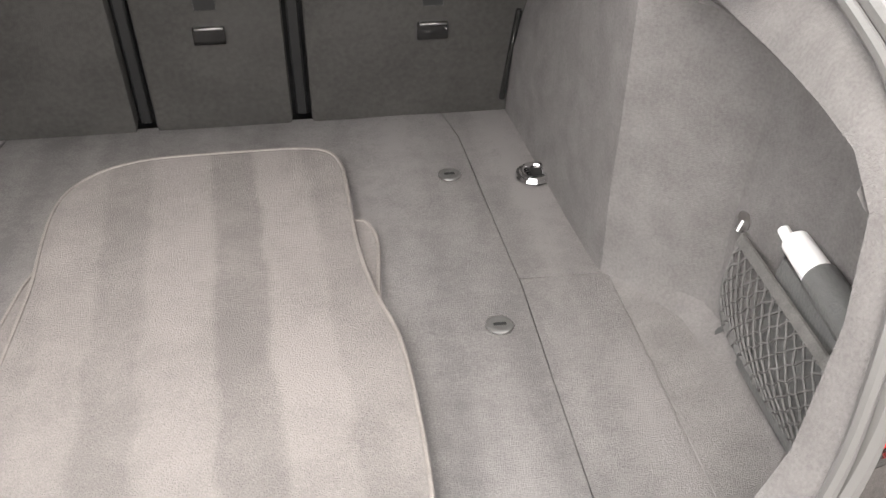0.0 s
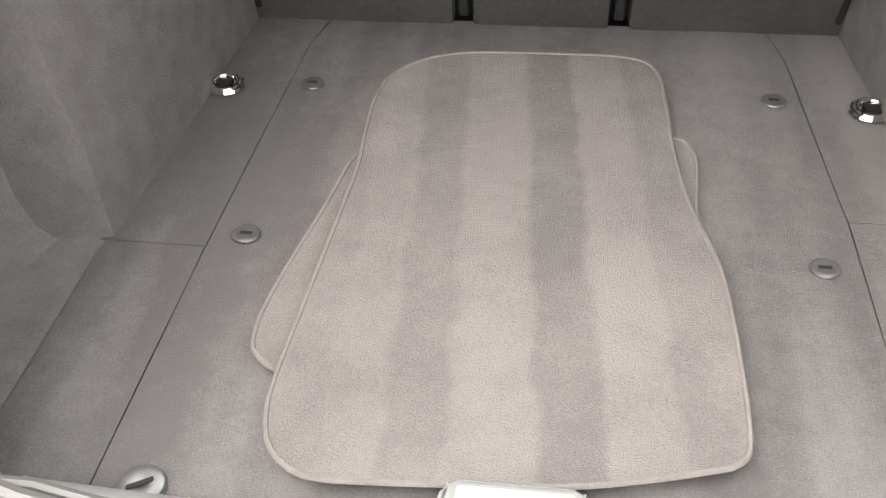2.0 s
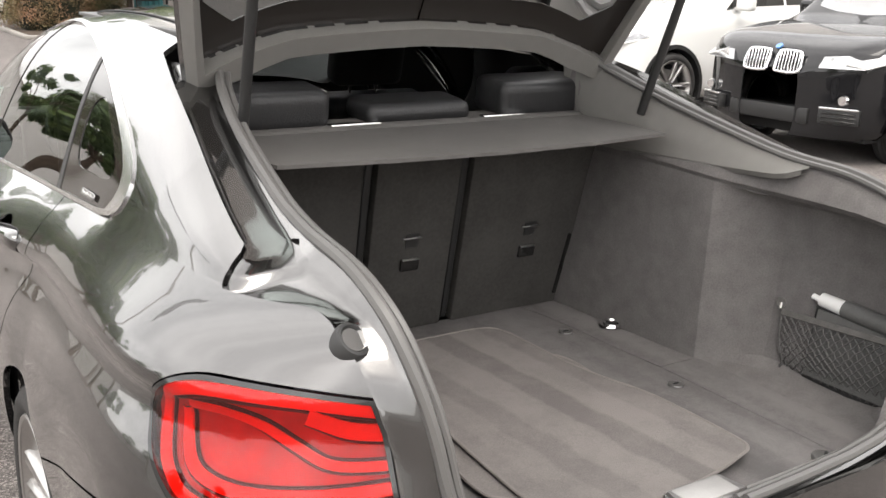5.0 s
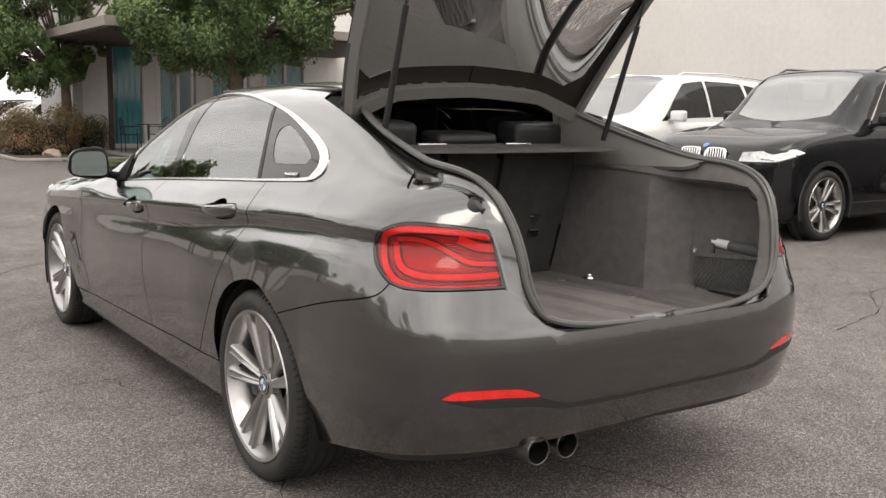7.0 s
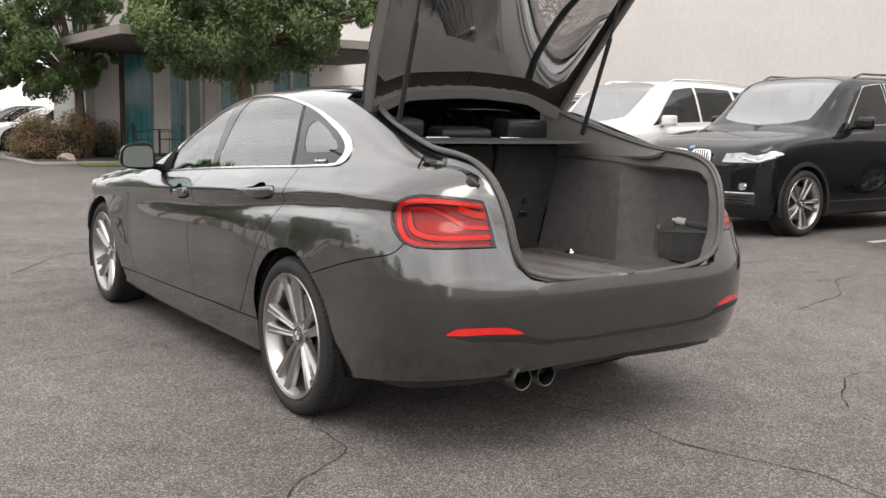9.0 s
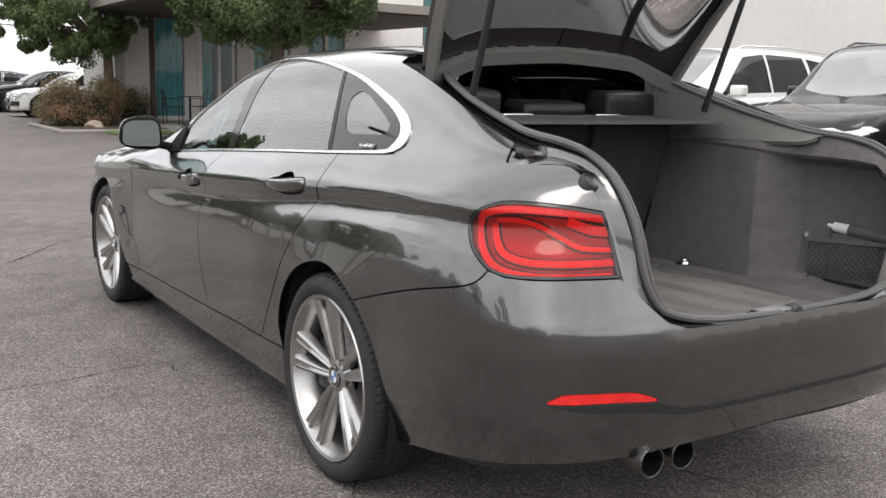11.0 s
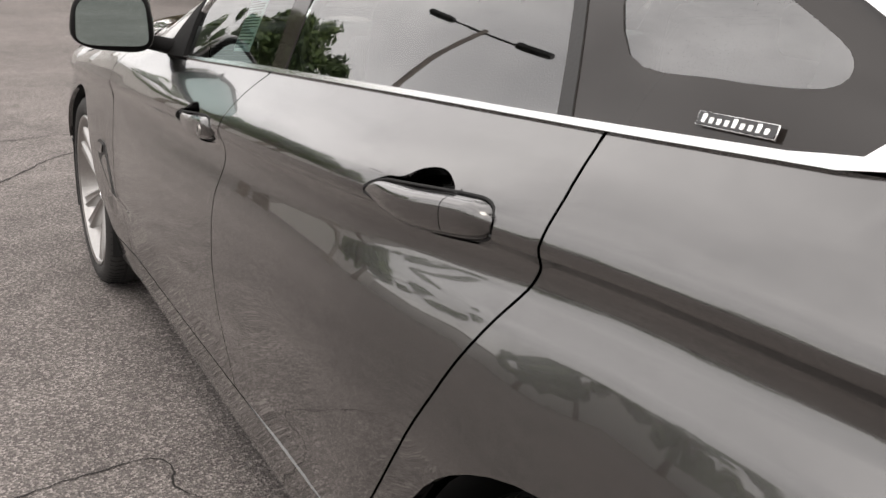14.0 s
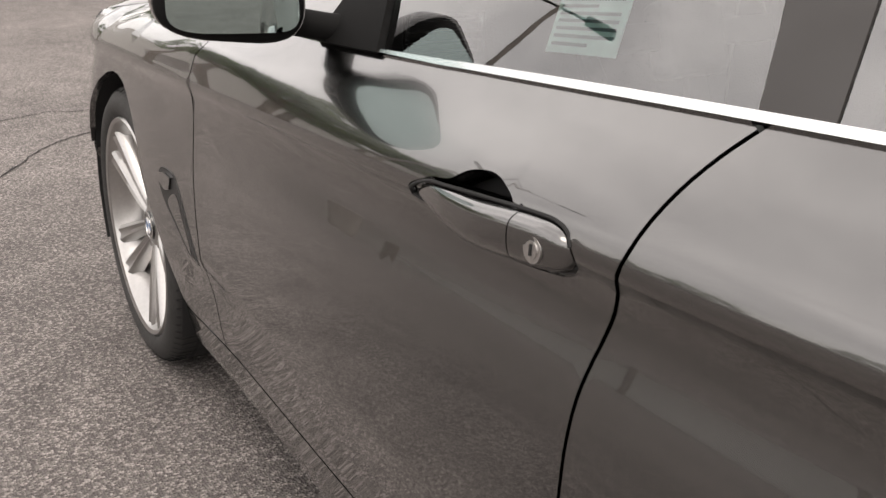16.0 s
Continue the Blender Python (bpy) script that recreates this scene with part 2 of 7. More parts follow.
def panel_mesh(name, poly, surf, material, holes=(), step=0.035, depth=0.014, off=0.0, side=1, m=None, vstep=None, ease=None, lines=()):
    """A sheet cut to poly out of a surface, with its edges turned in by depth. side -1: the right-hand twin."""
    vs = vstep or step
    k = step / vs
    sc = [(a, b * k) for a, b in poly]
    loops = [dense(sc, step)] + [dense([(a, b * k) for a, b in h], step) for h in holes]
    pts, edges = [], []
    for lp in loops:
        s = len(pts)
        pts += [Vector(p) for p in lp]
        edges += [(s + i, s + (i + 1) % len(lp)) for i in range(len(lp))]
    nb = len(pts)
    us, vv = [p[0] for p in loops[0]], [p[1] for p in loops[0]]
    near = {(round(p[0] / (step * 0.6)), round(p[1] / (step * 0.6))) for lp in loops for p in lp}
    # rows of points along the given lines, so that creases stay straight
    held = []
    for f in lines:
        u0, u1 = min(us), max(us)
        n = int((u1 - u0) / (step * 0.5)) + 1
        for i in range(1, n):
            u = u0 + (u1 - u0) * i / n
            q = (u, f(u) * k)
            if inside(q, loops[0]) and not any(inside(q, h) for h in loops[1:]) and not any(abs(q[0] - p[0]) + abs(q[1] - p[1]) < step * 0.22 for lp in loops for p in lp):
                pts.append(Vector(q))
                held.append(q)
    if held:
        near |= {(round(q[0] / (step * 0.6)), round(q[1] / (step * 0.6))) for q in held}
    a = math.floor(min(us) / step) * step
    while a < max(us):
        b = math.floor(min(vv) / step) * step
        while b < max(vv):
            if (round(a / (step * 0.6)), round(b / (step * 0.6))) not in near and inside((a, b), loops[0]) and not any(inside((a, b), h) for h in loops[1:]):
                pts.append(Vector((a, b)))
            b += step
        a += step
    from_cdt = geometry.delaunay_2d_cdt(pts, edges, [], 0, 1e-6)
    v2, f2 = from_cdt[0], from_cdt[2]
    verts, norms = [], []
    for p in v2:
        q, n = skin(surf, p.x, p.y / k, off)
        verts.append(q), norms.append(ease(p.x, p.y / k, n) if ease else n)
    faces = []
    for f in f2:
        c = sum((v2[i] for i in f), Vector((0, 0))) / len(f)
        if inside(c, loops[0]) and not any(inside(c, h) for h in loops[1:]):
            faces.append(tuple(f))
    # edges turned inwards
    count = {}
    for f in faces:
        for i in range(len(f)):
            e = (f[i], f[(i + 1) % len(f)])
            count[e] = 1
    rim = [e for e in count if (e[1], e[0]) not in count]
    base = len(verts)
    flange = []
    if depth:
        for i, j in rim:
            s = len(verts)
            verts += [verts[j], verts[i], verts[i] - norms[i] * depth, verts[j] - norms[j] * depth]
            norms += [None] * 4
            flange.append((s, s + 1, s + 2, s + 3))
    flip = False
    if faces:
        f = faces[len(faces) // 2]
        flip = (verts[f[1]] - verts[f[0]]).cross(verts[f[2]] - verts[f[0]]).dot(norms[f[0]]) < 0
    allf = [f[::-1] if flip else f for f in faces] + [f[::-1] if flip else f for f in flange]
    if side < 0:
        verts = [Vector((-v.x, v.y, v.z)) for v in verts]
        norms = [n and Vector((-n.x, n.y, n.z)) for n in norms]
        allf = [f[::-1] for f in allf]
    if m is not None:
        r = m.to_3x3()
        verts = [m @ v for v in verts]
        norms = [n and r @ n for n in norms]
    me = bpy.data.meshes.new(name)
    me.from_pydata([tuple(v) for v in verts], [], allf)
    me.materials.append(material)
    me.shade_smooth()
    split = []
    for pol in me.polygons:
        for li in pol.loop_indices:
            n = norms[me.loops[li].vertex_index]
            split.append(tuple(n) if n is not None else tuple(pol.normal))
    me.normals_split_custom_set(split)
    return me


def both(name, poly, surf, material, parent, label="", **kw):
    """The same sheet on the left and on the right of the car."""
    return [hang(name, panel_mesh(name, poly, surf, material, side=s, **kw), parent, label) for s in (1, -1)]


def ribbon(points, widths, normal_of, material, name, parent, lift=0.004, label=""):
    """A raised band along points; widths to either side across normal_of(i)."""
    bm = bmesh.new()
    pts = [Vector(p) for p in points]
    rows = []
    for i, p in enumerate(pts):
        d = (pts[min(i + 1, len(pts) - 1)] - pts[max(i - 1, 0)]).normalized()
        n = normal_of(i).normalized()
        c = d.cross(n).normalized()
        w = widths[i] if isinstance(widths, (list, tuple)) else widths
        rows.append([bm.verts.new(p + c * a * w + n * b * lift) for a, b in ((-0.5, 0), (-0.42, 0.9), (0, 1.1), (0.42, 0.9), (0.5, 0))])
    for a, b in zip(rows, rows[1:]):
        for k in range(4):
            bm.faces.new((a[k], a[k + 1], b[k + 1], b[k]))
    return part(name, bm, material, parent, label)


def circle(cy, cz, r, a0, a1, n=14):
    return [(cy + r * math.cos(radians(a0 + (a1 - a0) * i / n)), cz + r * math.sin(radians(a0 + (a1 - a0) * i / n))) for i in range(n + 1)]


def writing(text, size, material, parent, name, m, extrude=0.001, bold=0.0):
    cu = bpy.data.curves.new("text", "FONT")
    cu.body, cu.size, cu.align_x, cu.align_y, cu.extrude, cu.offset = text, size, "CENTER", "CENTER", extrude, bold
    ob = bpy.data.objects.new("tmp", cu)
    me = bpy.data.meshes.new_from_object(ob)
    bpy.data.objects.remove(ob)
    me.transform(m)
    me.materials.clear()
    me.materials.append(material)
    return hang(name, me, parent)

def curve(*pts):
    """A smooth curve through (a, b) pairs that does not overshoot."""
    xs, ys = [p[0] for p in pts], [p[1] for p in pts]
    n = len(xs)
    h = [xs[i + 1] - xs[i] for i in range(n - 1)]
    d = [(ys[i + 1] - ys[i]) / h[i] for i in range(n - 1)]
    m = [d[0]] + [0.0 if d[i - 1] * d[i] <= 0 else 3 * (h[i - 1] + h[i]) / ((2 * h[i] + h[i - 1]) / d[i - 1] + (h[i] + 2 * h[i - 1]) / d[i]) for i in range(1, n - 1)] + [d[-1]]

    def at(x):
        if x <= xs[0]:
            return ys[0] + m[0] * (x - xs[0])
        if x >= xs[-1]:
            return ys[-1] + m[-1] * (x - xs[-1])
        i = 0
        while x > xs[i + 1]:
            i += 1
        t = (x - xs[i]) / h[i]
        return (ys[i] * (1 + 2 * t) * (1 - t) ** 2 + m[i] * h[i] * t * (1 - t) ** 2
                + ys[i + 1] * t * t * (3 - 2 * t) - m[i + 1] * h[i] * t * t * (1 - t))
    return at


# ---- body surfaces: x to the right, y ahead, z up, rear axle over the origin ----
REAR, FRONT, TURN = -0.35, 2.95, 0.9
belt_z = curve((-1.0, 1.055), (-0.6, 1.05), (-0.2, 1.035), (0.17, 1.012), (0.6, 0.988), (1.06, 0.960), (1.4, 0.936), (1.76, 0.910), (1.95, 0.902), (2.3, 0.890), (2.9, 0.835), (3.5, 0.72))
belt_x = curve((-1.0, 0.755), (-0.35, 0.757), (0.17, 0.775), (1.06, 0.822), (1.9, 0.835), (2.3, 0.80), (2.95, 0.74), (3.5, 0.70))
crease_z = curve((-1.0, 0.965), (-0.6, 0.95), (0.11, 0.914), (1.1, 0.858), (2.1, 0.80), (3.0, 0.74), (3.5, 0.70))
crease_x = curve((-0.6, 0.865), (-0.35, 0.863), (0.0, 0.858), (0.25, 0.877), (0.6, 0.907), (1.1, 0.913), (2.2, 0.908), (2.9, 0.895), (3.4, 0.86))
rear_y = curve((0.2, -0.93), (0.27, -0.965), (0.38, -1.015), (0.50, -1.04), (0.6, -1.047), (0.66, -1.04), (0.72, -1.015), (0.80, -0.99), (0.90, -0.968), (0.98, -0.957), (1.04, -0.955), (1.10, -0.95))
front_y = curve((0.15, 3.45), (0.3, 3.56), (0.5, 3.59), (0.7, 3.56), (0.85, 3.45))
square = curve((0.2, 3.6), (0.5, 3.8), (0.7, 3.8), (0.9, 3.6), (1.1, 3.4))


def soft(a):
    a = min(1.0, max(0.0, a))
    return a * a * (3 - 2 * a)


flare = curve((-0.7, 1.0), (-0.25, 1.0), (0.05, 0.90), (0.35, 0.45), (0.65, 0.13), (0.95, 0.0), (2.1, 0.0), (2.6, 0.5), (3.0, 0.5))


# below the crease the doors dip in and roll out again; over the rear wheel the skin rolls out sooner
hollow = curve((-0.7, 0.0), (0.0, 0.0), (0.15, 0.3), (0.35, 0.8), (0.6, 1.0), (1.6, 1.0), (2.0, 0.4), (2.3, 0.0), (3.0, 0.0))
dip = curve((-0.5, 0.0), (0.0, 0.0), (0.010, 0.0), (0.035, -0.006), (0.060, -0.0115), (0.080, -0.0095), (0.10, -0.0032), (0.125, 0.0054), (0.150, 0.0098), (0.19, 0.0125), (0.26, 0.012), (0.36, 0.006), (0.5, 0.0), (0.9, 0.0))
swell = curve((-0.9, 0.0), (-0.65, 0.0), (-0.35, 0.6), (-0.1, 1.0), (0.15, 1.0), (0.35, 0.5), (0.6, 0.0), (3.0, 0.0))
roll = curve((-0.5, 0.0), (0.0, 0.0), (0.03, 0.0), (0.055, 0.002), (0.08, 0.008), (0.105, 0.012), (0.14, 0.012), (0.19, 0.008), (0.25, 0.003), (0.30, 0.0), (0.9, 0.0))


def half_width(y, z):
    zc, zb = crease_z(y), belt_z(y)
    xc, xb = crease_x(y), belt_x(y)
    q = max(0.0, min(1.0, flare(y)))
    e = soft((y + 0.42) / 0.3) * soft((1.5 - y) / 0.5)
    w = (0.049 + 0.025 * e) * q
    f = curve((0.14, xc - 0.09 + 0.5 * w), (0.20, xc - 0.052 + 0.6 * w), (0.24, xc - 0.046 + 0.65 * w), (0.32, xc - 0.03 + 0.8 * w), (0.45, xc - 0.008 + w), (zc - 0.335, xc - 0.003 + w), (zc - 0.27, xc - 0.003 + (1.0 - 0.05 * e) * w), (zc - 0.19, xc - 0.005 + (0.90 - 0.26 * e) * w), (zc - 0.105, xc - 0.009 + (0.50 - 0.25 * e) * w), (zc - 0.038, xc - 0.009 - 0.005 * q),
              (zc - 0.006, xc), (zc + 0.006, xc - 0.0035), (zc + 0.5 * (zb - zc), xc - max(0.18, min(0.40, 0.40 - 0.3 * (y - 1.5))) * (xc - xb)), (zb, xb))
    return f(z) + hollow(y) * dip(zc - z) + swell(y) * roll(zc - z)


def body(u, z):
    """The body's skin: u runs from the middle of the rear, round the corner and ahead along the left side, round the front corner to the middle."""
    if REAR <= u <= FRONT:
        return (-half_width(u, z), u, z)
    if u < REAR:
        a, b, y0, phi, s = half_width(REAR, z), REAR - rear_y(z), REAR, (REAR - u) / TURN, -1
        n = square(z)
    else:
        a, b, y0, phi, s = half_width(FRONT, z), front_y(z) - FRONT, FRONT, (u - FRONT) / TURN, 1
        n = 2.6
    phi = min(max(phi, 0.0), math.pi / 2)
    c, d = math.cos(phi), math.sin(phi)
    r = ((c / a) ** n + (d / b) ** n) ** (-1 / n)
    return (-r * c, y0 + s * r * d, z)


def belt(y):
    """The shoulder from which the roof, glass and bonnet rise."""
    z = belt_z(y)
    if REAR <= y <= FRONT:
        return belt_x(y), z
    if y < REAR:
        a, b, n, k = half_width(REAR, z), REAR - rear_y(z), square(z), min(1.0, (REAR - y) / (REAR - rear_y(z)))
    else:
        a, b, n, k = half_width(FRONT, z), front_y(z) - FRONT, 2.6, min(1.0, (y - FRONT) / (front_y(z) - FRONT))
    return a * max(1 - k ** n, 0.0) ** (1 / n), z


top_z = curve((-0.96, 1.075), (-0.86, 1.087), (-0.72, 1.115), (-0.5, 1.195), (-0.25, 1.285), (0.0, 1.345), (0.3, 1.378), (0.7, 1.389), (1.1, 1.380), (1.35, 1.352), (1.6, 1.27), (1.9, 1.12), (2.1, 1.02), (2.25, 0.995), (2.6, 0.965), (3.1, 0.88), (3.45, 0.77))
rail_x = curve((-0.96, 0.72), (-0.72, 0.70), (-0.5, 0.68), (-0.25, 0.655), (0.0, 0.64), (0.5, 0.625), (1.1, 0.63), (1.5, 0.65), (1.9, 0.70), (2.2, 0.74), (2.9, 0.68), (3.4, 0.6))
bulge = curve((-0.9, 1.0), (-0.5, 1.3), (0.0, 2.0), (1.2, 2.2), (1.7, 1.8), (2.2, 1.6), (3.4, 1.2))


def top(y, t):
    """The greenhouse, hatch and bonnet on the left: t is 0 at the shoulder, 1 on the centre line."""
    xb, zb = belt(y)
    zt, xk = max(top_z(y), zb + 0.004), min(rail_x(y), xb * 0.97)
    w = bulge(y)
    a, b, c = (1 - t) ** 2, 2 * t * (1 - t) * w, t * t
    return (-(a * xb + b * xk) / (a + b + c), y, (a * zb + b * zt + c * zt) / (a + b + c))



# ---- the grey four-door hatchback coupe ----
car = thing("car", "dark grey metallic four-door coupe with its tailgate open on the asphalt", "car")
ARCH = 0.368


def sill_z(y):
    return 0.327 - 0.026 * (y - 0.54)


door_rear = [(0.171, 1.010), (0.148, 0.952), (0.147, 0.905), (0.163, 0.868), (0.184, 0.832), (0.228, 0.759), (0.273, 0.686), (0.344, 0.58), (0.406, 0.494), (0.482, 0.403), (0.56, sill_z(0.56))]
door_mid = [(1.066, 0.961), (1.083, 0.935), (1.097, 0.90), (1.106, 0.856), (1.124, 0.815), (1.139, 0.769), (1.144, 0.724), (1.145, 0.67), (1.146, 0.60), (1.144, 0.52), (1.141, 0.42), (1.15, sill_z(1.15))]
door_front = [(2.17, 0.918), (2.195, 0.80), (2.215, 0.66), (2.205, 0.5), (2.19, 0.38), (2.2, sill_z(2.2))]
d_rear, d_mid, d_front = spline(door_rear, 4), spline(door_mid, 4), spline(door_front, 4)


def along_belt(y0, y1, dz=0.003, n=10):
    return [(y0 + (y1 - y0) * i / n, belt_z(y0 + (y1 - y0) * i / n) + dz) for i in range(n + 1)]


def along_sill(y0, y1, n=8):
    return [(y0 + (y1 - y0) * i / n, sill_z(y0 + (y1 - y0) * i / n)) for i in range(n + 1)]


lamp_top = [(-1.015, 0.945), (-0.93, 0.957), (-0.839, 0.963), (-0.767, 0.960), (-0.707, 0.938), (-0.670, 0.898), (-0.688, 0.862), (-0.726, 0.824), (-0.762, 0.799)]
lamp_low = [(-0.762, 0.799), (-0.805, 0.788), (-0.87, 0.786), (-0.97, 0.789), (-1.066, 0.791)]
bump_cut = [(-0.762, 0.799), (-0.742, 0.774), (-0.709, 0.756), (-0.635, 0.738), (-0.52, 0.711), (-0.36, 0.666), (-0.215, 0.622)]
shut = [(-0.70, 1.048), (-0.82, 1.05), (-0.915, 1.047), (-0.975, 1.003), (-1.0, 0.972), (-1.015, 0.945)]

quarter = (along_belt(0.168, -0.19, n=6) + along_belt(-0.195, -0.70, dz=0.008, n=8) + spline(shut, 4)[1:] + spline(lamp_top, 4)[1:] + spline(bump_cut, 4)[1:]
           + circle(0.0, 0.325, ARCH, 126, 2, 20) + [(0.372, sill_z(0.372))] + d_rear[::-1])
rear_door_poly = along_belt(1.08, 0.175) + d_rear[1:] + along_sill(0.56, 1.15)[1:] + d_mid[::-1][1:]
front_door_poly = along_belt(2.168, 1.085) + d_mid[1:] + along_sill(1.15, 2.2)[1:] + d_front[::-1][1:]
fender_poly = (along_belt(3.62, 2.172, n=14) + d_front[1:] + [(2.435, sill_z(2.435))] + circle(2.81, 0.325, ARCH, 178, 20, 20) + [(3.30, 0.52), (3.6, 0.62)])
front_bumper_poly = circle(2.81, 0.325, ARCH, 18, -18, 6) + [(3.2, 0.18), (3.7, 0.19), (4.36, 0.2), (4.36, 0.74), (3.64, 0.71), (3.6, 0.612), (3.30, 0.512)]
bumper_low = [(-0.352, 0.228), (-0.50, 0.258), (-0.714, 0.297), (-0.92, 0.325), (-1.1, 0.337), (-1.32, 0.352), (-1.762, 0.358)]
bumper_top = [(-1.762, 0.668), (-1.55, 0.668), (-1.36, 0.666), (-1.26, 0.668), (-1.20, 0.682), (-1.13, 0.737), (-1.066, 0.791)]
bumper_poly = (circle(0.0, 0.325, ARCH, 126.5, 194, 10) + bumper_low + bumper_top + lamp_low[::-1][1:-1] + spline(bump_cut, 4))
REFLECTOR = spline([(-0.926, 0.494), (-0.94, 0.512), (-0.97, 0.522), (-1.06, 0.524), (-1.13, 0.518), (-1.18, 0.492), (-1.06, 0.497)], 4, True)
strip_poly = [(-0.92, 0.492), (-1.06, 0.494), (-1.18, 0.489), (-1.26, 0.462), (-1.45, 0.456), (-1.762, 0.456), (-1.762, 0.442), (-1.45, 0.442), (-1.26, 0.444), (-1.15, 0.466), (-1.0, 0.474)]



def shoulder_normal(y):
    return (skin(body, max(y, REAR), belt_z(y) - 0.004)[1] + skin(top, y, 0.01)[1]).normalized()


def ease_body(u, z, n):
    """Behind the side window the shoulder rolls softly up into the pillar."""
    k = soft((-0.12 - u) / 0.10) * (1 - soft((belt_z(max(u, -1.0)) - z) / 0.07))
    return n.lerp(shoulder_normal(max(u, -0.6)), k).normalized() if k > 0 else n


def ease_top(y, t, n):
    k = soft((-0.12 - y) / 0.10) * (1 - soft(t / 0.14))
    return n.lerp(shoulder_normal(y), k).normalized() if k > 0 else n


G2 = 0.0022
CREASE = [lambda u, d=d: crease_z(max(u, -1.0)) + d for d in (-0.15, -0.128, -0.105, -0.088, -0.07, -0.053, -0.036, -0.02, -0.006, 0.0, 0.006, 0.022)]


def meet(poly):
    """Halves that touch on the centre line."""
    return [(-1.7637, z) if u < -1.755 else (u, z) for u, z in poly]


HANDLE_R = spline([(0.475, 0.893), (0.43, 0.911), (0.395, 0.917), (0.365, 0.932), (0.325, 0.938), (0.285, 0.928), (0.262, 0.911), (0.22, 0.912), (0.19, 0.90), (0.182, 0.882), (0.198, 0.864), (0.24, 0.856), (0.33, 0.852), (0.40, 0.864)], 4, True)


def raised(u, z, scoop=False):
    """The bar rises towards its rear end; the scoop above it less so."""
    k = max(0.0, min(1.0, (0.475 - u) / 0.285)) ** 0.7
    return z + (0.008 if scoop else 0.027 * k)


def short(u):
    return 0.325 + 0.93 * (u - 0.325)


HANDLE_R = [(short(u), raised(u, z, 0.27 < u < 0.43 and z > 0.91)) for u, z in HANDLE_R]
HANDLE_F = [(a + 0.968, b - 0.073) for a, b in HANDLE_R]
HANDLE_R = [(a + 0.030, b - 0.007) for a, b in HANDLE_R]
quarters = both("quarter_panel", shrink(quarter, G2), body, PAINT, car, step=0.03, ease=ease_body, lines=CREASE)
rear_doors = both("rear_door", shrink(rear_door_poly, G2), body, PAINT, car, holes=[HANDLE_R], step=0.03, lines=CREASE)
front_doors = both("front_door", shrink(front_door_poly, G2), body, PAINT, car, holes=[HANDLE_F], step=0.03, lines=CREASE)
fenders = both("front_wing", shrink(fender_poly, G2), body, PAINT, car, step=0.035, lines=CREASE)
both("front_bumper", shrink(front_bumper_poly, G2), body, PAINT, car, step=0.05)
both("rear_bumper", meet(shrink(bumper_poly, G2)), body, PAINT, car, holes=[REFLECTOR], step=0.03)
both("bumper_strip", strip_poly, body, PLASTIC, car, "matt black bumper strip", off=0.002, depth=0.004, step=0.03)
both("rear_reflector", shrink(REFLECTOR, 0.0015), body, RED_DEEP, car, "red bumper reflector", off=0.001, step=0.02)
rocker = [(0.374, sill_z(0.374) - 0.003)] + [(y, z - 0.003) for y, z in along_sill(0.45, 2.43)] + [(2.44, 0.165), (1.4, 0.155), (0.40, 0.165)]
both("side_sill", rocker, body, PAINT, car, step=0.04)
# dark inner shell seen through the shut lines
inner_poly = along_belt(3.5, -0.68, dz=-0.008, n=30) + [(-0.9, 1.03), (-1.0, 0.95), (-1.06, 0.8), (-0.75, 0.74)] + circle(0.0, 0.325, ARCH + 0.012, 126, 2, 16) + [(0.40, 0.20), (2.42, 0.20)] + circle(2.81, 0.325, ARCH + 0.012, 178, 20, 16) + [(3.5, 0.5)]
both("inner_shell", inner_poly, body, GAP, car, off=-0.034, depth=0, step=0.06)
# wheel housings
for cy in (0.0, 2.81):
    for s in (1, -1):
        bm = bmesh.new()
        pr = [(cy + 0.37 * math.cos(a), 0.325 + 0.37 * math.sin(a)) for a in (math.pi * (-0.12 + 1.24 * i / 24) for i in range(25))]
        rows = [[bm.verts.new((-s * x, y, z)) for y, z in pr] for x in (0.885, 0.60)]
        for k in range(24):
            bm.faces.new((rows[0][k], rows[0][k + 1], rows[1][k + 1], rows[1][k]))
        bm.faces.new(rows[1])
        part("wheel_housing", bm, GAP, car)

# lamps in the quarter panels: dark housing, red light guides, clear red lens
LAMP = spline(lamp_top, 4)[:-1] + spline(lamp_low, 4)[:-1] + [(-1.066, 0.791), (-1.05, 0.845), (-1.033, 0.9)]
LAMP_IN = spline([(-1.024, 0.942), (-1.08, 0.925), (-1.15, 0.909), (-1.22, 0.903), (-1.272, 0.902)], 4) + spline([(-1.275, 0.895), (-1.262, 0.862), (-1.24, 0.828), (-1.21, 0.803), (-1.16, 0.794)], 4) + [(-1.078, 0.792), (-1.06, 0.845), (-1.043, 0.9)]


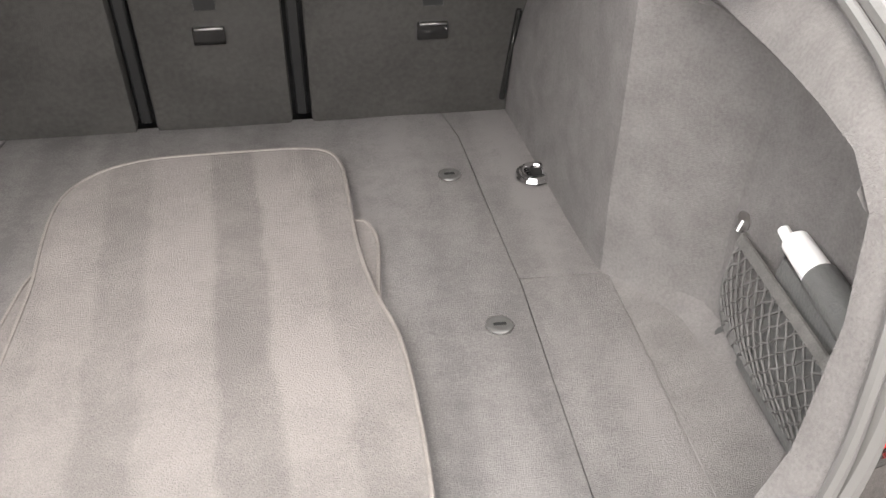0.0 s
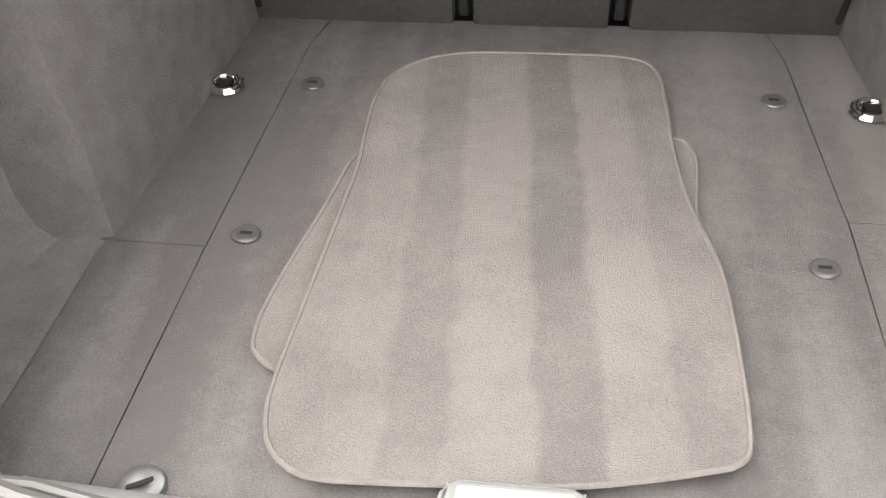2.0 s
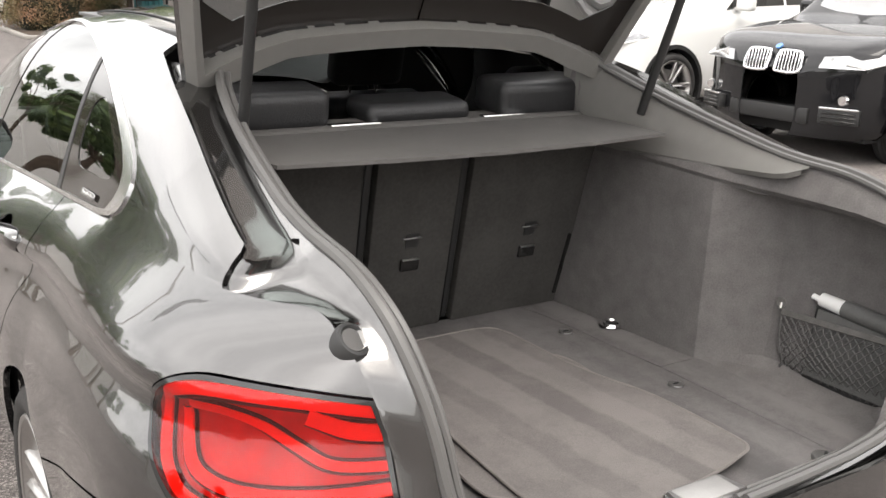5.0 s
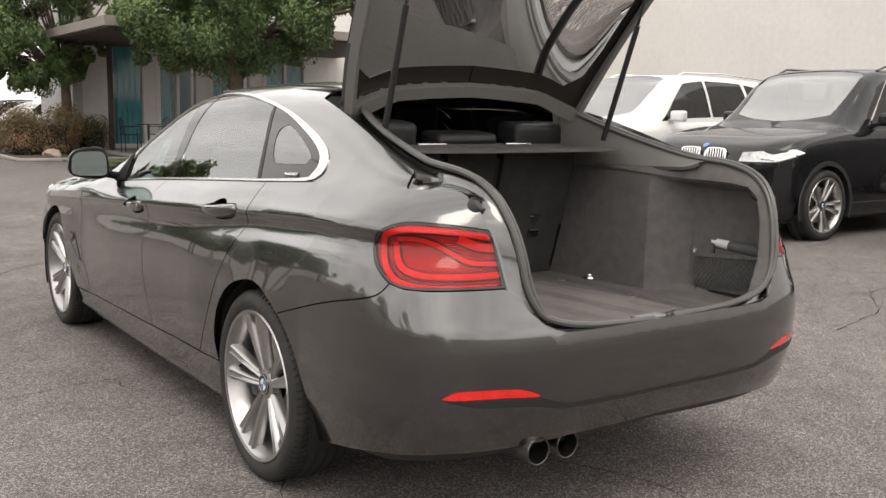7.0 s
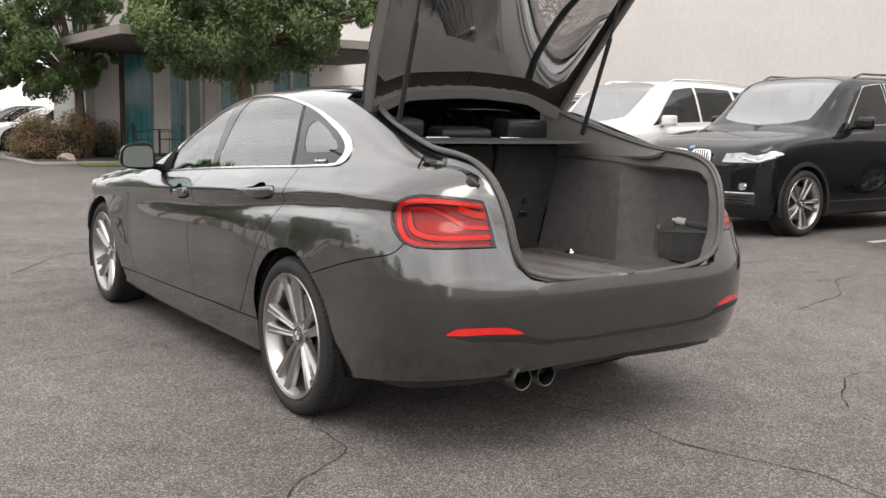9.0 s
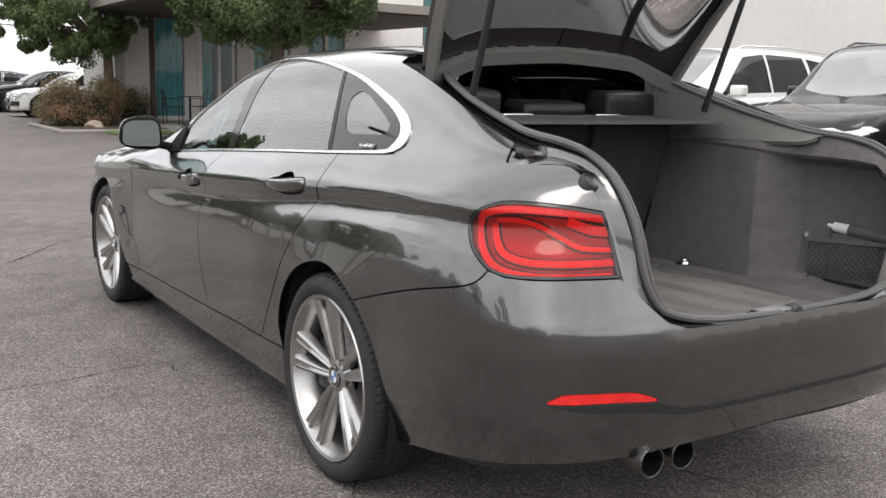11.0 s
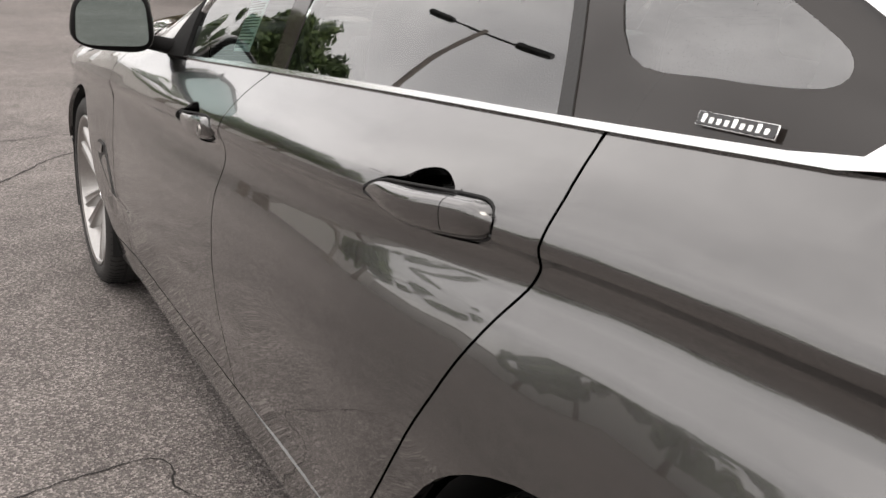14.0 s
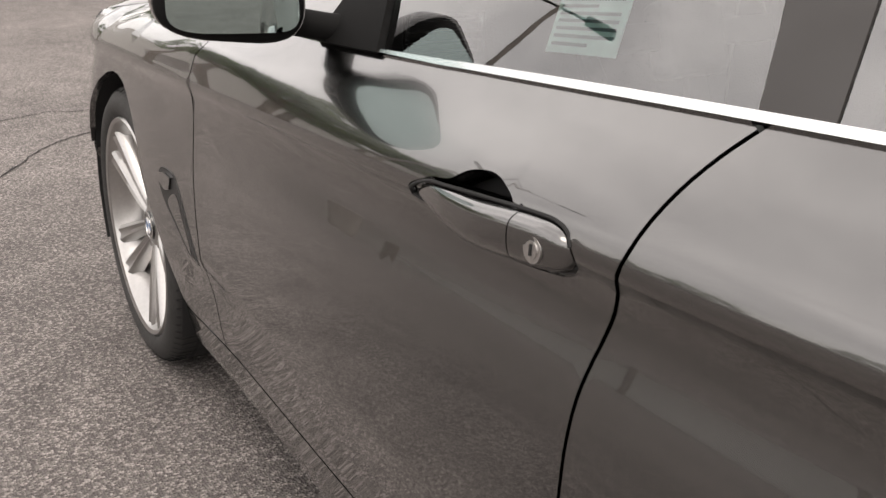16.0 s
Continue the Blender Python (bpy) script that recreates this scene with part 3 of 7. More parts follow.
def lamp(poly, parent, guides, m=None, name="tail_lamp"):
    made = []
    for s in (1, -1):
        base = hang(name, panel_mesh(name, shrink(poly, 0.002), body, RED_DARK, off=-0.013, depth=0.0, side=s, step=0.03), parent, "red glass tail lamp with curved light bars")
        hang("lens", panel_mesh("lens", shrink(poly, 0.004), body, LENS_RED, off=0.003, depth=0.012, side=s, step=0.025), base)
        frame_poly = shrink(poly, 0.0015)
        hang("lamp_seal", panel_mesh("lamp_seal", frame_poly, body, GLOSS_BLACK, holes=[shrink(poly, 0.0075)], off=0.0035, depth=0.02, side=s, step=0.02), base)
        for g, w, mt in guides:
            pts = spline(g, 6)
            q = [skin(body, u, z, -0.011) for u, z in pts]
            if s < 0:
                q = [(Vector((-p.x, p.y, p.z)), Vector((-n.x, n.y, n.z))) for p, n in q]
            wide = [v + 0.008 for v in w] if isinstance(w, list) else w + 0.008
            ribbon([p for p, _ in q], wide, lambda i, q=q: q[i][1], RED_LINE, "bar_shadow_rib", base, lift=0.004)
            ribbon([p for p, _ in q], w, lambda i, q=q: q[i][1], mt, "light_bar", base, lift=0.007)
        made.append(base)
    return made


outer_guides = [
    ([(-1.045, 0.803), (-0.95, 0.800), (-0.83, 0.800), (-0.77, 0.812), (-0.722, 0.860), (-0.704, 0.902), (-0.735, 0.934), (-0.80, 0.947), (-0.92, 0.943), (-1.02, 0.927)], [0.007] * 10 + [0.009, 0.011, 0.013, 0.016, 0.019] + [0.021] * 60, RED_GUIDE),
    ([(-1.048, 0.829), (-0.95, 0.825), (-0.85, 0.826), (-0.79, 0.842), (-0.757, 0.875), (-0.745, 0.905)], 0.020, RED_GUIDE),
    ([(-1.04, 0.858), (-0.97, 0.862), (-0.92, 0.882), (-0.87, 0.903), (-0.81, 0.915), (-0.755, 0.912)], 0.015, RED_GUIDE),
    ([(-1.03, 0.898), (-0.98, 0.903), (-0.93, 0.920)], 0.026, RED_GUIDE),
]
inner_guides = [
    ([(-1.08, 0.812), (-1.15, 0.812), (-1.21, 0.822), (-1.25, 0.86)], 0.012, RED_GUIDE),
    ([(-1.07, 0.835), (-1.15, 0.835), (-1.225, 0.842)], 0.012, RED_DARK),
    ([(-1.065, 0.855), (-1.15, 0.853), (-1.24, 0.857)], 0.010, RED_GUIDE),
    ([(-1.06, 0.876), (-1.15, 0.872), (-1.25, 0.875)], 0.012, RED_DARK),
    ([(-1.055, 0.905), (-1.12, 0.893), (-1.25, 0.888)], 0.010, RED_GUIDE),
]
lamp(LAMP, car, outer_guides)

# ---- greenhouse ----
DLO = (spline([(1.80, 0.004), (1.755, 0.14), (1.66, 0.28), (1.53, 0.40), (1.40, 0.495), (1.25, 0.553), (1.10, 0.563), (0.94, 0.54), (0.75, 0.484), (0.566, 0.42), (0.40, 0.362), (0.255, 0.31), (0.13, 0.262), (0.03, 0.222), (-0.07, 0.18), (-0.145, 0.143), (-0.193, 0.10), (-0.205, 0.06), (-0.193, 0.025), (-0.155, 0.006)], 4)
       + [(-0.1, 0.0), (0.3, 0.0), (0.9, 0.0), (1.5, 0.0)])
PANE = (spline([(1.742, 0.006), (1.70, 0.145), (1.61, 0.275), (1.49, 0.385), (1.37, 0.472), (1.24, 0.525), (1.10, 0.535), (0.94, 0.514), (0.75, 0.459), (0.566, 0.396), (0.40, 0.339), (0.255, 0.285), (0.13, 0.232), (0.03, 0.188), (-0.06, 0.145), (-0.125, 0.105), (-0.150, 0.07), (-0.147, 0.04), (-0.12, 0.012)], 4)
        + [(-0.05, 0.007), (0.3, 0.0045), (0.9, 0.004), (1.5, 0.004)])
hatch_side = [(0.155, 0.49), (0.05, 0.448), (-0.06, 0.405), (-0.22, 0.357), (-0.39, 0.312), (-0.52, 0.275), (-0.625, 0.238)]
side_frame = ([(-0.155, 0.0), (-0.4, 0.0), (-0.66, 0.0), (-0.655, 0.1), (-0.64, 0.2)] + spline(hatch_side, 3)[::-1] + [(0.20, 0.60), (0.24, 0.66), (0.6, 0.675), (1.0, 0.685), (1.25, 0.685), (1.36, 0.64)]
              + [(1.52, 0.53), (1.70, 0.39), (1.88, 0.22), (2.02, 0.06), (2.06, 0.0), (1.80, 0.0)] + DLO[1:len(DLO) - 4])
both("side_frame", side_frame, top, PAINT, car, step=0.03, depth=0.01, ease=ease_top)
roof_poly = [(0.205, 0.605), (0.245, 0.668), (0.6, 0.682), (1.0, 0.692), (1.25, 0.692), (1.32, 0.70), (1.35, 0.85), (1.36, 1.0), (0.08, 1.0), (0.10, 0.8), (0.14, 0.68)]
both("roof", roof_poly, top, PAINT, car, step=0.04, depth=0.01)
ditch = [skin(top, y, t, 0.001)[0] for y, t in spline([(0.215, 0.635), (0.245, 0.664), (0.6, 0.679), (1.0, 0.689), (1.25, 0.689)], 6)]
for s in (1, -1):
    ribbon([Vector((s * p.x, p.y, p.z)) for p in ditch], 0.009, lambda i: Vector((0, 0, 1)), PLASTIC, "roof_moulding", car, lift=0.003)
both("windscreen", [(1.375, 0.64), (1.53, 0.525), (1.71, 0.385), (1.89, 0.215), (2.03, 0.06), (2.10, 0.05), (2.16, 1.0), (1.37, 1.0)], top, CLEAR_GLASS, car, step=0.05, depth=0.004)
both("bonnet", [(2.075, 0.02), (2.13, 0.05), (2.19, 1.0), (3.42, 1.0), (3.38, 0.5), (3.2, 0.12), (2.9, 0.02), (2.5, 0.012)], top, PAINT, car, step=0.05)
both("wing_top", [(2.06, 0.0), (2.075, 0.016), (2.5, 0.008), (2.9, 0.015), (3.2, 0.11), (3.3, 0.2), (3.4, 0.4), (3.44, 0.6), (3.5, 0.4), (3.5, 0.0), (2.8, 0.0)], top, PAINT, car, step=0.04, depth=0.006)
both("window_trim", DLO, top, CHROME, car, "satin aluminium window surround", holes=[PANE], off=0.004, depth=0.012, step=0.025)
cutf, cutr = [(1.085, 0.012), (1.135, 0.12), (1.185, 0.28), (1.245, 0.43), (1.30, 0.555)], [(1.018, 0.012), (1.03, 0.10), (1.055, 0.27), (1.10, 0.43), (1.145, 0.555)]
cutq, cutq2 = [(0.238, 0.012), (0.30, 0.12), (0.36, 0.22), (0.43, 0.36)], [(0.262, 0.012), (0.322, 0.12), (0.382, 0.22), (0.452, 0.36)]


def clip_pane(poly, line, keep):
    """The part of a pane ahead of (keep 1) or behind (keep -1) a slanting line given as (y, t)."""
    f = curve(*[(t, y) for y, t in line])
    out = []
    for a, b in zip(poly, poly[1:] + poly[:1]):
        da, db = (a[0] - f(a[1])) * keep, (b[0] - f(b[1])) * keep
        if da >= 0:
            out.append(a)
        if da * db < 0:
            k = da / (da - db)
            out.append((a[0] + (b[0] - a[0]) * k, a[1] + (b[1] - a[1]) * k))
    return out


def even(y, t, n):
    a = Vector(top(y, t + 0.05)) - Vector(top(y, max(t - 0.05, -0.02)))
    b = Vector(top(y + 0.08, t)) - Vector(top(y - 0.08, t))
    m = a.cross(b).normalized()
    return m if m.dot(n) > 0 else -m


pane_d = dense(PANE, 0.03)
for s, fd, rd in zip((1, -1), front_doors, rear_doors):
    hang("window", panel_mesh("window", clip_pane(pane_d, cutf, 1), top, SIDE_GLASS, side=s, off=-0.003, depth=0.003, ease=even), fd)
    hang("window", panel_mesh("window", clip_pane(clip_pane(pane_d, cutr, -1), cutq2, 1), top, SIDE_GLASS, side=s, off=-0.003, depth=0.003, ease=even), rd)
    hang("door_pillar", panel_mesh("door_pillar", clip_pane(clip_pane(pane_d, cutf, -1), cutr, 1), top, FRIT, side=s, off=-0.001, depth=0.004, ease=even), rd, "gloss black door pillar panel")
    q = clip_pane(pane_d, cutq, -1)
    view = spline([(0.19, 0.062), (0.255, 0.165), (0.21, 0.222), (0.10, 0.178), (-0.01, 0.124), (-0.068, 0.088), (-0.055, 0.058), (0.06, 0.052)], 4, True)
    qw = hang("quarter_window", panel_mesh("quarter_window", q, top, FRIT, holes=[view], side=s, off=-0.002, depth=0.004, ease=even), quarters[0 if s > 0 else 1], "fixed quarter window with a black border")
    hang("pane", panel_mesh("pane", shrink(view, -0.004), top, SIDE_GLASS, side=s, off=-0.004, depth=0.0, ease=even), qw)
    hang("window_divider", panel_mesh("window_divider", clip_pane(clip_pane(pane_d, cutq2, -1), cutq, 1), top, SEAL, side=s, off=0.0, depth=0.006), rd)
    # small bright script plate in the foot of the quarter window
    p, n = skin(top, 0.012, 0.0185, 0.003)
    along = (Vector(top(-0.1, 0.042)) - Vector(top(0.2, 0.042))).normalized()
    mm = Matrix((along, n.cross(along), n)).transposed().to_4x4()
    mm.translation = p
    if s < 0:
        mm = Matrix.Diagonal((-1, 1, 1, 1)) @ mm @ Matrix.Diagonal((-1, 1, 1, 1))
    part("plate_edge", block((-0.0465, -0.0070, -0.001), (0.0465, 0.0070, 0.001), 0.0006, 1, mm), CHROME, qw)
    part("script_plate", block((-0.0455, -0.0062, 0), (0.0455, 0.0062, 0.0018), 0.0006, 1, mm), GLOSS_BLACK, qw)
    for k in range(9):
        x, tall = -0.0365 + k * 0.0091, 0.0088 if k in (0, 4, 7) else 0.0062
        part("script_bar", block((x - 0.0026, -0.0042, 0.0015), (x + 0.0026, -0.0042 + tall, 0.0028), 0.0004, 1, mm), CHROME, qw)


# ---- door handles ----
bar_top = curve((0.186, 0.892), (0.192, 0.901), (0.205, 0.907), (0.225, 0.9095), (0.262, 0.909), (0.36, 0.9055), (0.42, 0.9060), (0.45, 0.901), (0.472, 0.8925))
bar_low = curve((0.186, 0.879), (0.192, 0.873), (0.205, 0.8685), (0.24, 0.8635), (0.33, 0.8595), (0.40, 0.8685), (0.45, 0.883), (0.472, 0.8905))
bar_out = curve((0.186, 0.010), (0.190, 0.017), (0.200, 0.0235), (0.225, 0.027), (0.30, 0.0275), (0.38, 0.021), (0.43, 0.011), (0.472, 0.001))


def handle(poly, door, side, dy, dz, key):
    """A rounded pull bar over a scooped cup, with a separate end cap and a black gasket round it."""
    def cup(u, z):
        a, b = (u - (0.330 + dy)) / 0.108, (z - (0.915 + dz)) / 0.050
        r = min(1.0, a * a + b * b)
        x, y, zz = body(u, z)
        return (x + 0.044 * (1 - r) ** 0.6, y, zz)
    hang("handle_cup", panel_mesh("handle_cup", shrink(poly, -0.003), cup, PAINT, side=side, off=-0.0035, depth=0.0, step=0.009), door)
    base = lambda u: half_width(short(u) + dy, 0.884 + dz) + 0.001
    def place(u, z, out):
        return Vector((-side * (base(u) + out), short(u) + dy, raised(u, z) + dz))
    def loft(u0, u1, n):
        bm = bmesh.new()
        rows = []
        for i in range(n + 1):
            u = u0 + (u1 - u0) * i / n
            zt, zl, p = bar_top(u), bar_low(u), bar_out(u)
            zm, h = (zt + zl) / 2, (zt - zl) / 2
            row = [(zl, -0.012)]
            for k in range(17):
                a = math.pi * (k / 16 - 0.5)
                c, d = math.cos(a), math.sin(a)
                row.append((zm + h * math.copysign(abs(d) ** 0.75, d), p * abs(c) ** 0.55 * (1 + 0.10 * d)))
            row.append((zt, -0.012))
            rows.append([bm.verts.new(place(u, z, o)) for z, o in row])
        for a, b in zip(rows, rows[1:]):
            for k in range(len(a) - 1):
                bm.faces.new((a[k], a[k + 1], b[k + 1], b[k]))
        bm.faces.new(rows[0]), bm.faces.new(rows[-1][::-1])
        bmesh.ops.recalc_face_normals(bm, faces=bm.faces)
        return bm
    grip = part("door_handle", loft(0.2630, 0.471, 26), PAINT, door, "body-coloured pull handle", sharp=55)
    part("handle_end", loft(0.1865, 0.2612, 16), PAINT, grip, sharp=55)
    part("handle_joint", block((-0.004, -0.0012, -0.020), (0.012, 0.0012, 0.020), 0.0, 1, Matrix.Translation(place(0.2621, 0.8835, 0.012))), GAP, grip)
    us = [0.187 + 0.284 * k / 36 for k in range(37)]
    loop = [place(u, bar_low(u) - 0.0016, 0.0) for u in us] + [place(u, bar_top(u) + 0.0016, 0.0) for u in us[::-1] if not 0.272 < u < 0.398]
    part("handle_gasket", tube([Vector((-side * (half_width(q.y, q.z) - 0.0004), q.y, q.z)) for q in loop], 0.0019, 6), GAP, door, "thin black gasket")
    if key:
        c = place(0.224, 0.886, 0.0262)
        nn2 = Vector((-side, 0.0, 0.05)).normalized()
        part("key_lock", join(rod(c - nn2 * 0.008, c + nn2 * 0.0012, 0.0125, 0.0118, 24), rod(c, c + nn2 * 0.0022, 0.0078, n=20)), STEEL, grip, "round steel key lock")
        part("key_slot", block((-0.0013, -0.005, 0.0015), (0.0013, 0.005, 0.0032), m=Matrix.Translation(c) @ nn2.to_track_quat("Z", "Y").to_matrix().to_4x4()), GAP, grip)


for s, fd, rd in zip((1, -1), front_doors, rear_doors):
    handle(HANDLE_R, rd, s, 0.030, -0.007, False)
    handle(HANDLE_F, fd, s, 0.968, -0.073, s > 0)

# ---- wing vents, mirrors, roof fin ----
for s, w, fd in zip((1, -1), fenders, front_doors):
    vent = spline([(2.405, 0.560), (2.398, 0.588), (2.36, 0.596), (2.315, 0.590), (2.275, 0.54), (2.235, 0.475), (2.215, 0.440), (2.240, 0.447), (2.31, 0.487), (2.375, 0.53)], 3, True)
    hang("side_vent", panel_mesh("side_vent", vent, body, PLASTIC, side=s, off=0.0015, depth=0.004, step=0.02), w, "slanting black vent behind the front wheel arch")
    hang("vent_blade", panel_mesh("vent_blade", [(2.396, 0.565), (2.390, 0.583), (2.36, 0.589), (2.330, 0.586), (2.338, 0.562), (2.360, 0.556)], body, PAINT, side=s, off=0.006, depth=0.006, step=0.015), w)
    hang("vent_floor", panel_mesh("vent_floor", spline([(2.352, 0.535), (2.308, 0.560), (2.278, 0.52), (2.245, 0.465), (2.262, 0.470), (2.315, 0.505)], 3, True), body, PAINT, side=s, off=0.003, depth=0.002, step=0.015), w)
    # mirror: body shell, black ring, glass set into the rear face
    bm = bmesh.new()
    bmesh.ops.create_uvsphere(bm, u_segments=24, v_segments=16, radius=1)
    for v in bm.verts:
        x, y, z = v.co
        sq = lambda a: math.copysign(abs(a) ** 0.62, a)
        v.co = (sq(x) * 0.092 * (1 - 0.10 * sq(z)), sq(y) * 0.07 if y > 0 else sq(y) * 0.035, sq(z) * (0.073 - 0.010 * sq(-x)))
    M = Matrix.Translation((-s * 0.962, 1.80, 0.992)) @ Matrix.Rotation(radians(-s * 10), 4, "Z")
    bmesh.ops.transform(bm, matrix=M, verts=bm.verts)
    mir = part("wing_mirror", bm, BLACK_MATT, fd, "door mirror with a black ring and glass", sharp=80)
    cap = bmesh.new()
    bmesh.ops.create_uvsphere(cap, u_segments=24, v_segments=16, radius=1)
    for v in cap.verts:
        x, y, z = v.co
        sq = lambda a: math.copysign(abs(a) ** 0.62, a)
        v.co = (sq(x) * 0.094 * (1 - 0.10 * sq(z)), max(sq(y) * 0.074, -0.012), sq(z) * (0.075 - 0.010 * sq(-x)) + 0.002)
    bmesh.ops.transform(cap, matrix=M, verts=cap.verts)
    part("mirror_cap", cap, PAINT, mir)
    ring = [M @ Vector((math.copysign(abs(math.cos(a)) ** 0.45, math.cos(a)) * 0.079 * (1 - 0.13 * math.sin(a)), -0.0372, math.copysign(abs(math.sin(a)) ** 0.45, math.sin(a)) * (0.058 + 0.006 * math.cos(a) * s))) for a in (2 * math.pi * i / 40 for i in range(40))]
    gm = bmesh.new()
    gm.faces.new([gm.verts.new(p) for p in (ring if s > 0 else ring[::-1])])
    part("mirror_glass", gm, MIRROR, mir, "mirror glass", smooth=False)
    arm = tube([Vector((-s * x, y, z)) for x, y, z in ((0.895, 1.815, 0.945), (0.865, 1.81, 0.936), (0.83, 1.79, 0.930), (0.80, 1.77, 0.930))], 0.019, 10)
    part("mirror_arm", arm, BLACK_MATT, mir)
    hang("mirror_foot", panel_mesh("mirror_foot", [(1.815, 0.001), (1.64, 0.001), (1.655, 0.03), (1.735, 0.17), (1.765, 0.15)], top, BLACK_MATT, side=s, off=0.007, depth=0.012, step=0.02), fd, "black triangular mirror foot")
fin = bmesh.new()
rows = []
for i in range(11):
    k = i / 10
    y, h, w = 0.36 - 0.155 * k, 0.008 + 0.062 * (k ** 1.1), 0.034 * math.sin(math.pi * min(1, 0.16 + 0.62 * k))
    z = top_z(y)
    rows.append([fin.verts.new((w * a, y + (0.02 if b > 0.8 else 0) * (1 - k), z - 0.004 + h * b)) for a, b in ((-1, 0), (-0.7, 0.25), (-0.25, 0.75), (0, 1), (0.25, 0.75), (0.7, 0.25), (1, 0))])
for a, b in zip(rows, rows[1:]):
    for k in range(6):
        fin.faces.new((a[k], a[k + 1], b[k + 1], b[k]))
fin.faces.new(rows[-1])
bmesh.ops.recalc_face_normals(fin, faces=fin.faces)
part("roof_antenna", fin, PAINT, car, "body-coloured shark-fin roof antenna")


# ---- wheels ----
def make_wheel(parent, name="wheel"):
    """A tyre with its rim, lying with its outer face to -x, at the origin."""
    R, W = 0.331, 0.118
    prof = [(0.10, 0.262), (0.112, 0.275), (0.117, 0.30), (0.108, 0.318), (0.095, 0.326), (0.07, 0.3295), (0.0, 0.331), (-0.07, 0.3295), (-0.092, 0.327), (-0.103, 0.319), (-0.114, 0.303), (-0.117, 0.288), (-0.113, 0.272), (-0.106, 0.262), (-0.098, 0.258)]
    ty = lathe(prof, 72)
    tyre = part("wheel", ty, RUBBER, parent, "low-profile tyre on a silver double-spoke alloy wheel", sharp=50)
    grooves = bmesh.new()
    for o in (-0.055, -0.018, 0.02, 0.056):
        r1 = [grooves.verts.new((o + a, 0.3318 * math.cos(t), 0.3318 * math.sin(t))) for t in (2 * math.pi * i / 72 for i in range(72)) for a in (-0.004, 0.004)]
        for i in range(72):
            j = (i + 1) % 72
            grooves.faces.new((r1[2 * i], r1[2 * i + 1], r1[2 * j + 1], r1[2 * j]))
    part("tread_groove", grooves, GAP, tyre, smooth=False)
    sip = bmesh.new()
    for i in range(84):
        t = 2 * math.pi * i / 84
        q = [Vector((o, (r) * math.cos(t + d), (r) * math.sin(t + d))) for o, r, d in ((-0.058, 0.3316, 0.0), (-0.09, 0.3292, 0.02), (-0.107, 0.3185, 0.03), (-0.107, 0.3185, 0.048), (-0.09, 0.3292, 0.042), (-0.058, 0.3316, 0.02))]
        sip.faces.new([sip.verts.new(p) for p in q])
    part("tread_block_gap", sip, GAP, tyre, smooth=False)
    barrel = lathe([(-0.106, 0.2625), (-0.112, 0.2585), (-0.108, 0.250), (-0.098, 0.2455), (-0.08, 0.232), (0.02, 0.222), (0.09, 0.232), (0.10, 0.262)], 72)
    rim = part("rim", barrel, ALLOY, tyre, "silver alloy rim")
    part("rim_flange", lathe([(-0.106, 0.2628), (-0.1125, 0.2588), (-0.1095, 0.2515)], 72), ALLOY, tyre)
    for k in range(5):
        for d in (-1, 1):
            bm = bmesh.new()
            rows = []
            for i in range(9):
                f = i / 8
                r = 0.045 + 0.205 * f
                off = d * (0.013 + 0.033 * f ** 0.9)
                w = 0.013 + 0.012 * f ** 1.4
                x = -0.066 - 0.034 * f ** 0.8
                rows.append([bm.verts.new((x + dx, r, off + s * w)) for dx, s in ((0.030, -1.1), (0.004, -1), (-0.003, -0.55), (0.002, 0.0), (-0.003, 0.55), (0.004, 1), (0.030, 1.1))])
            for a, b in zip(rows, rows[1:]):
                for j in range(6):
                    bm.faces.new((a[j], a[j + 1], b[j + 1], b[j]))
            bm.faces.new(rows[-1]), bm.faces.new(rows[0][::-1])
            bmesh.ops.recalc_face_normals(bm, faces=bm.faces)
            bmesh.ops.transform(bm, matrix=Matrix.Rotation(radians(72 * k + 8), 4, "X"), verts=bm.verts)
            part("spoke", bm, ALLOY, tyre, sharp=50)
    part("wheel_hub", lathe([(-0.05, 0.068), (-0.062, 0.060), (-0.070, 0.048), (-0.072, 0.036)], 40), ALLOY, tyre)
    for k in range(5):
        a = radians(72 * k + 44)
        c = Vector((-0.0, 0.056 * math.cos(a), 0.056 * math.sin(a)))
        part("wheel_bolt", rod(c + Vector((-0.055, 0, 0)), c + Vector((-0.071, 0, 0)), 0.0105, n=6), STEEL, tyre, smooth=False)
    cap = lathe([(-0.070, 0.036), (-0.076, 0.034), (-0.0765, 0.001)], 32)
    part("hub_cap", cap, GLOSS_BLACK, tyre)
    badge_disc(tyre, Matrix.Translation((-0.0768, 0, 0)) @ Matrix.Rotation(radians(-90), 4, "Y"), 0.033)
    part("brake_disc", lathe([(-0.02, 0.06), (-0.02, 0.165), (0.01, 0.165)], 48), STEEL, tyre)
    part("brake_caliper", block((-0.05, 0.09, -0.08), (0.02, 0.175, 0.08), 0.015, 2), PLASTIC, tyre)
    part("wheel_inner", lathe([(0.03, 0.0), (0.03, 0.24)], 32), GAP, tyre)
    v = rod((-0.055, 0.205, 0.02), (-0.085, 0.195, 0.02), 0.004, n=8)
    part("tyre_valve", v, STEEL, tyre)
    return tyre


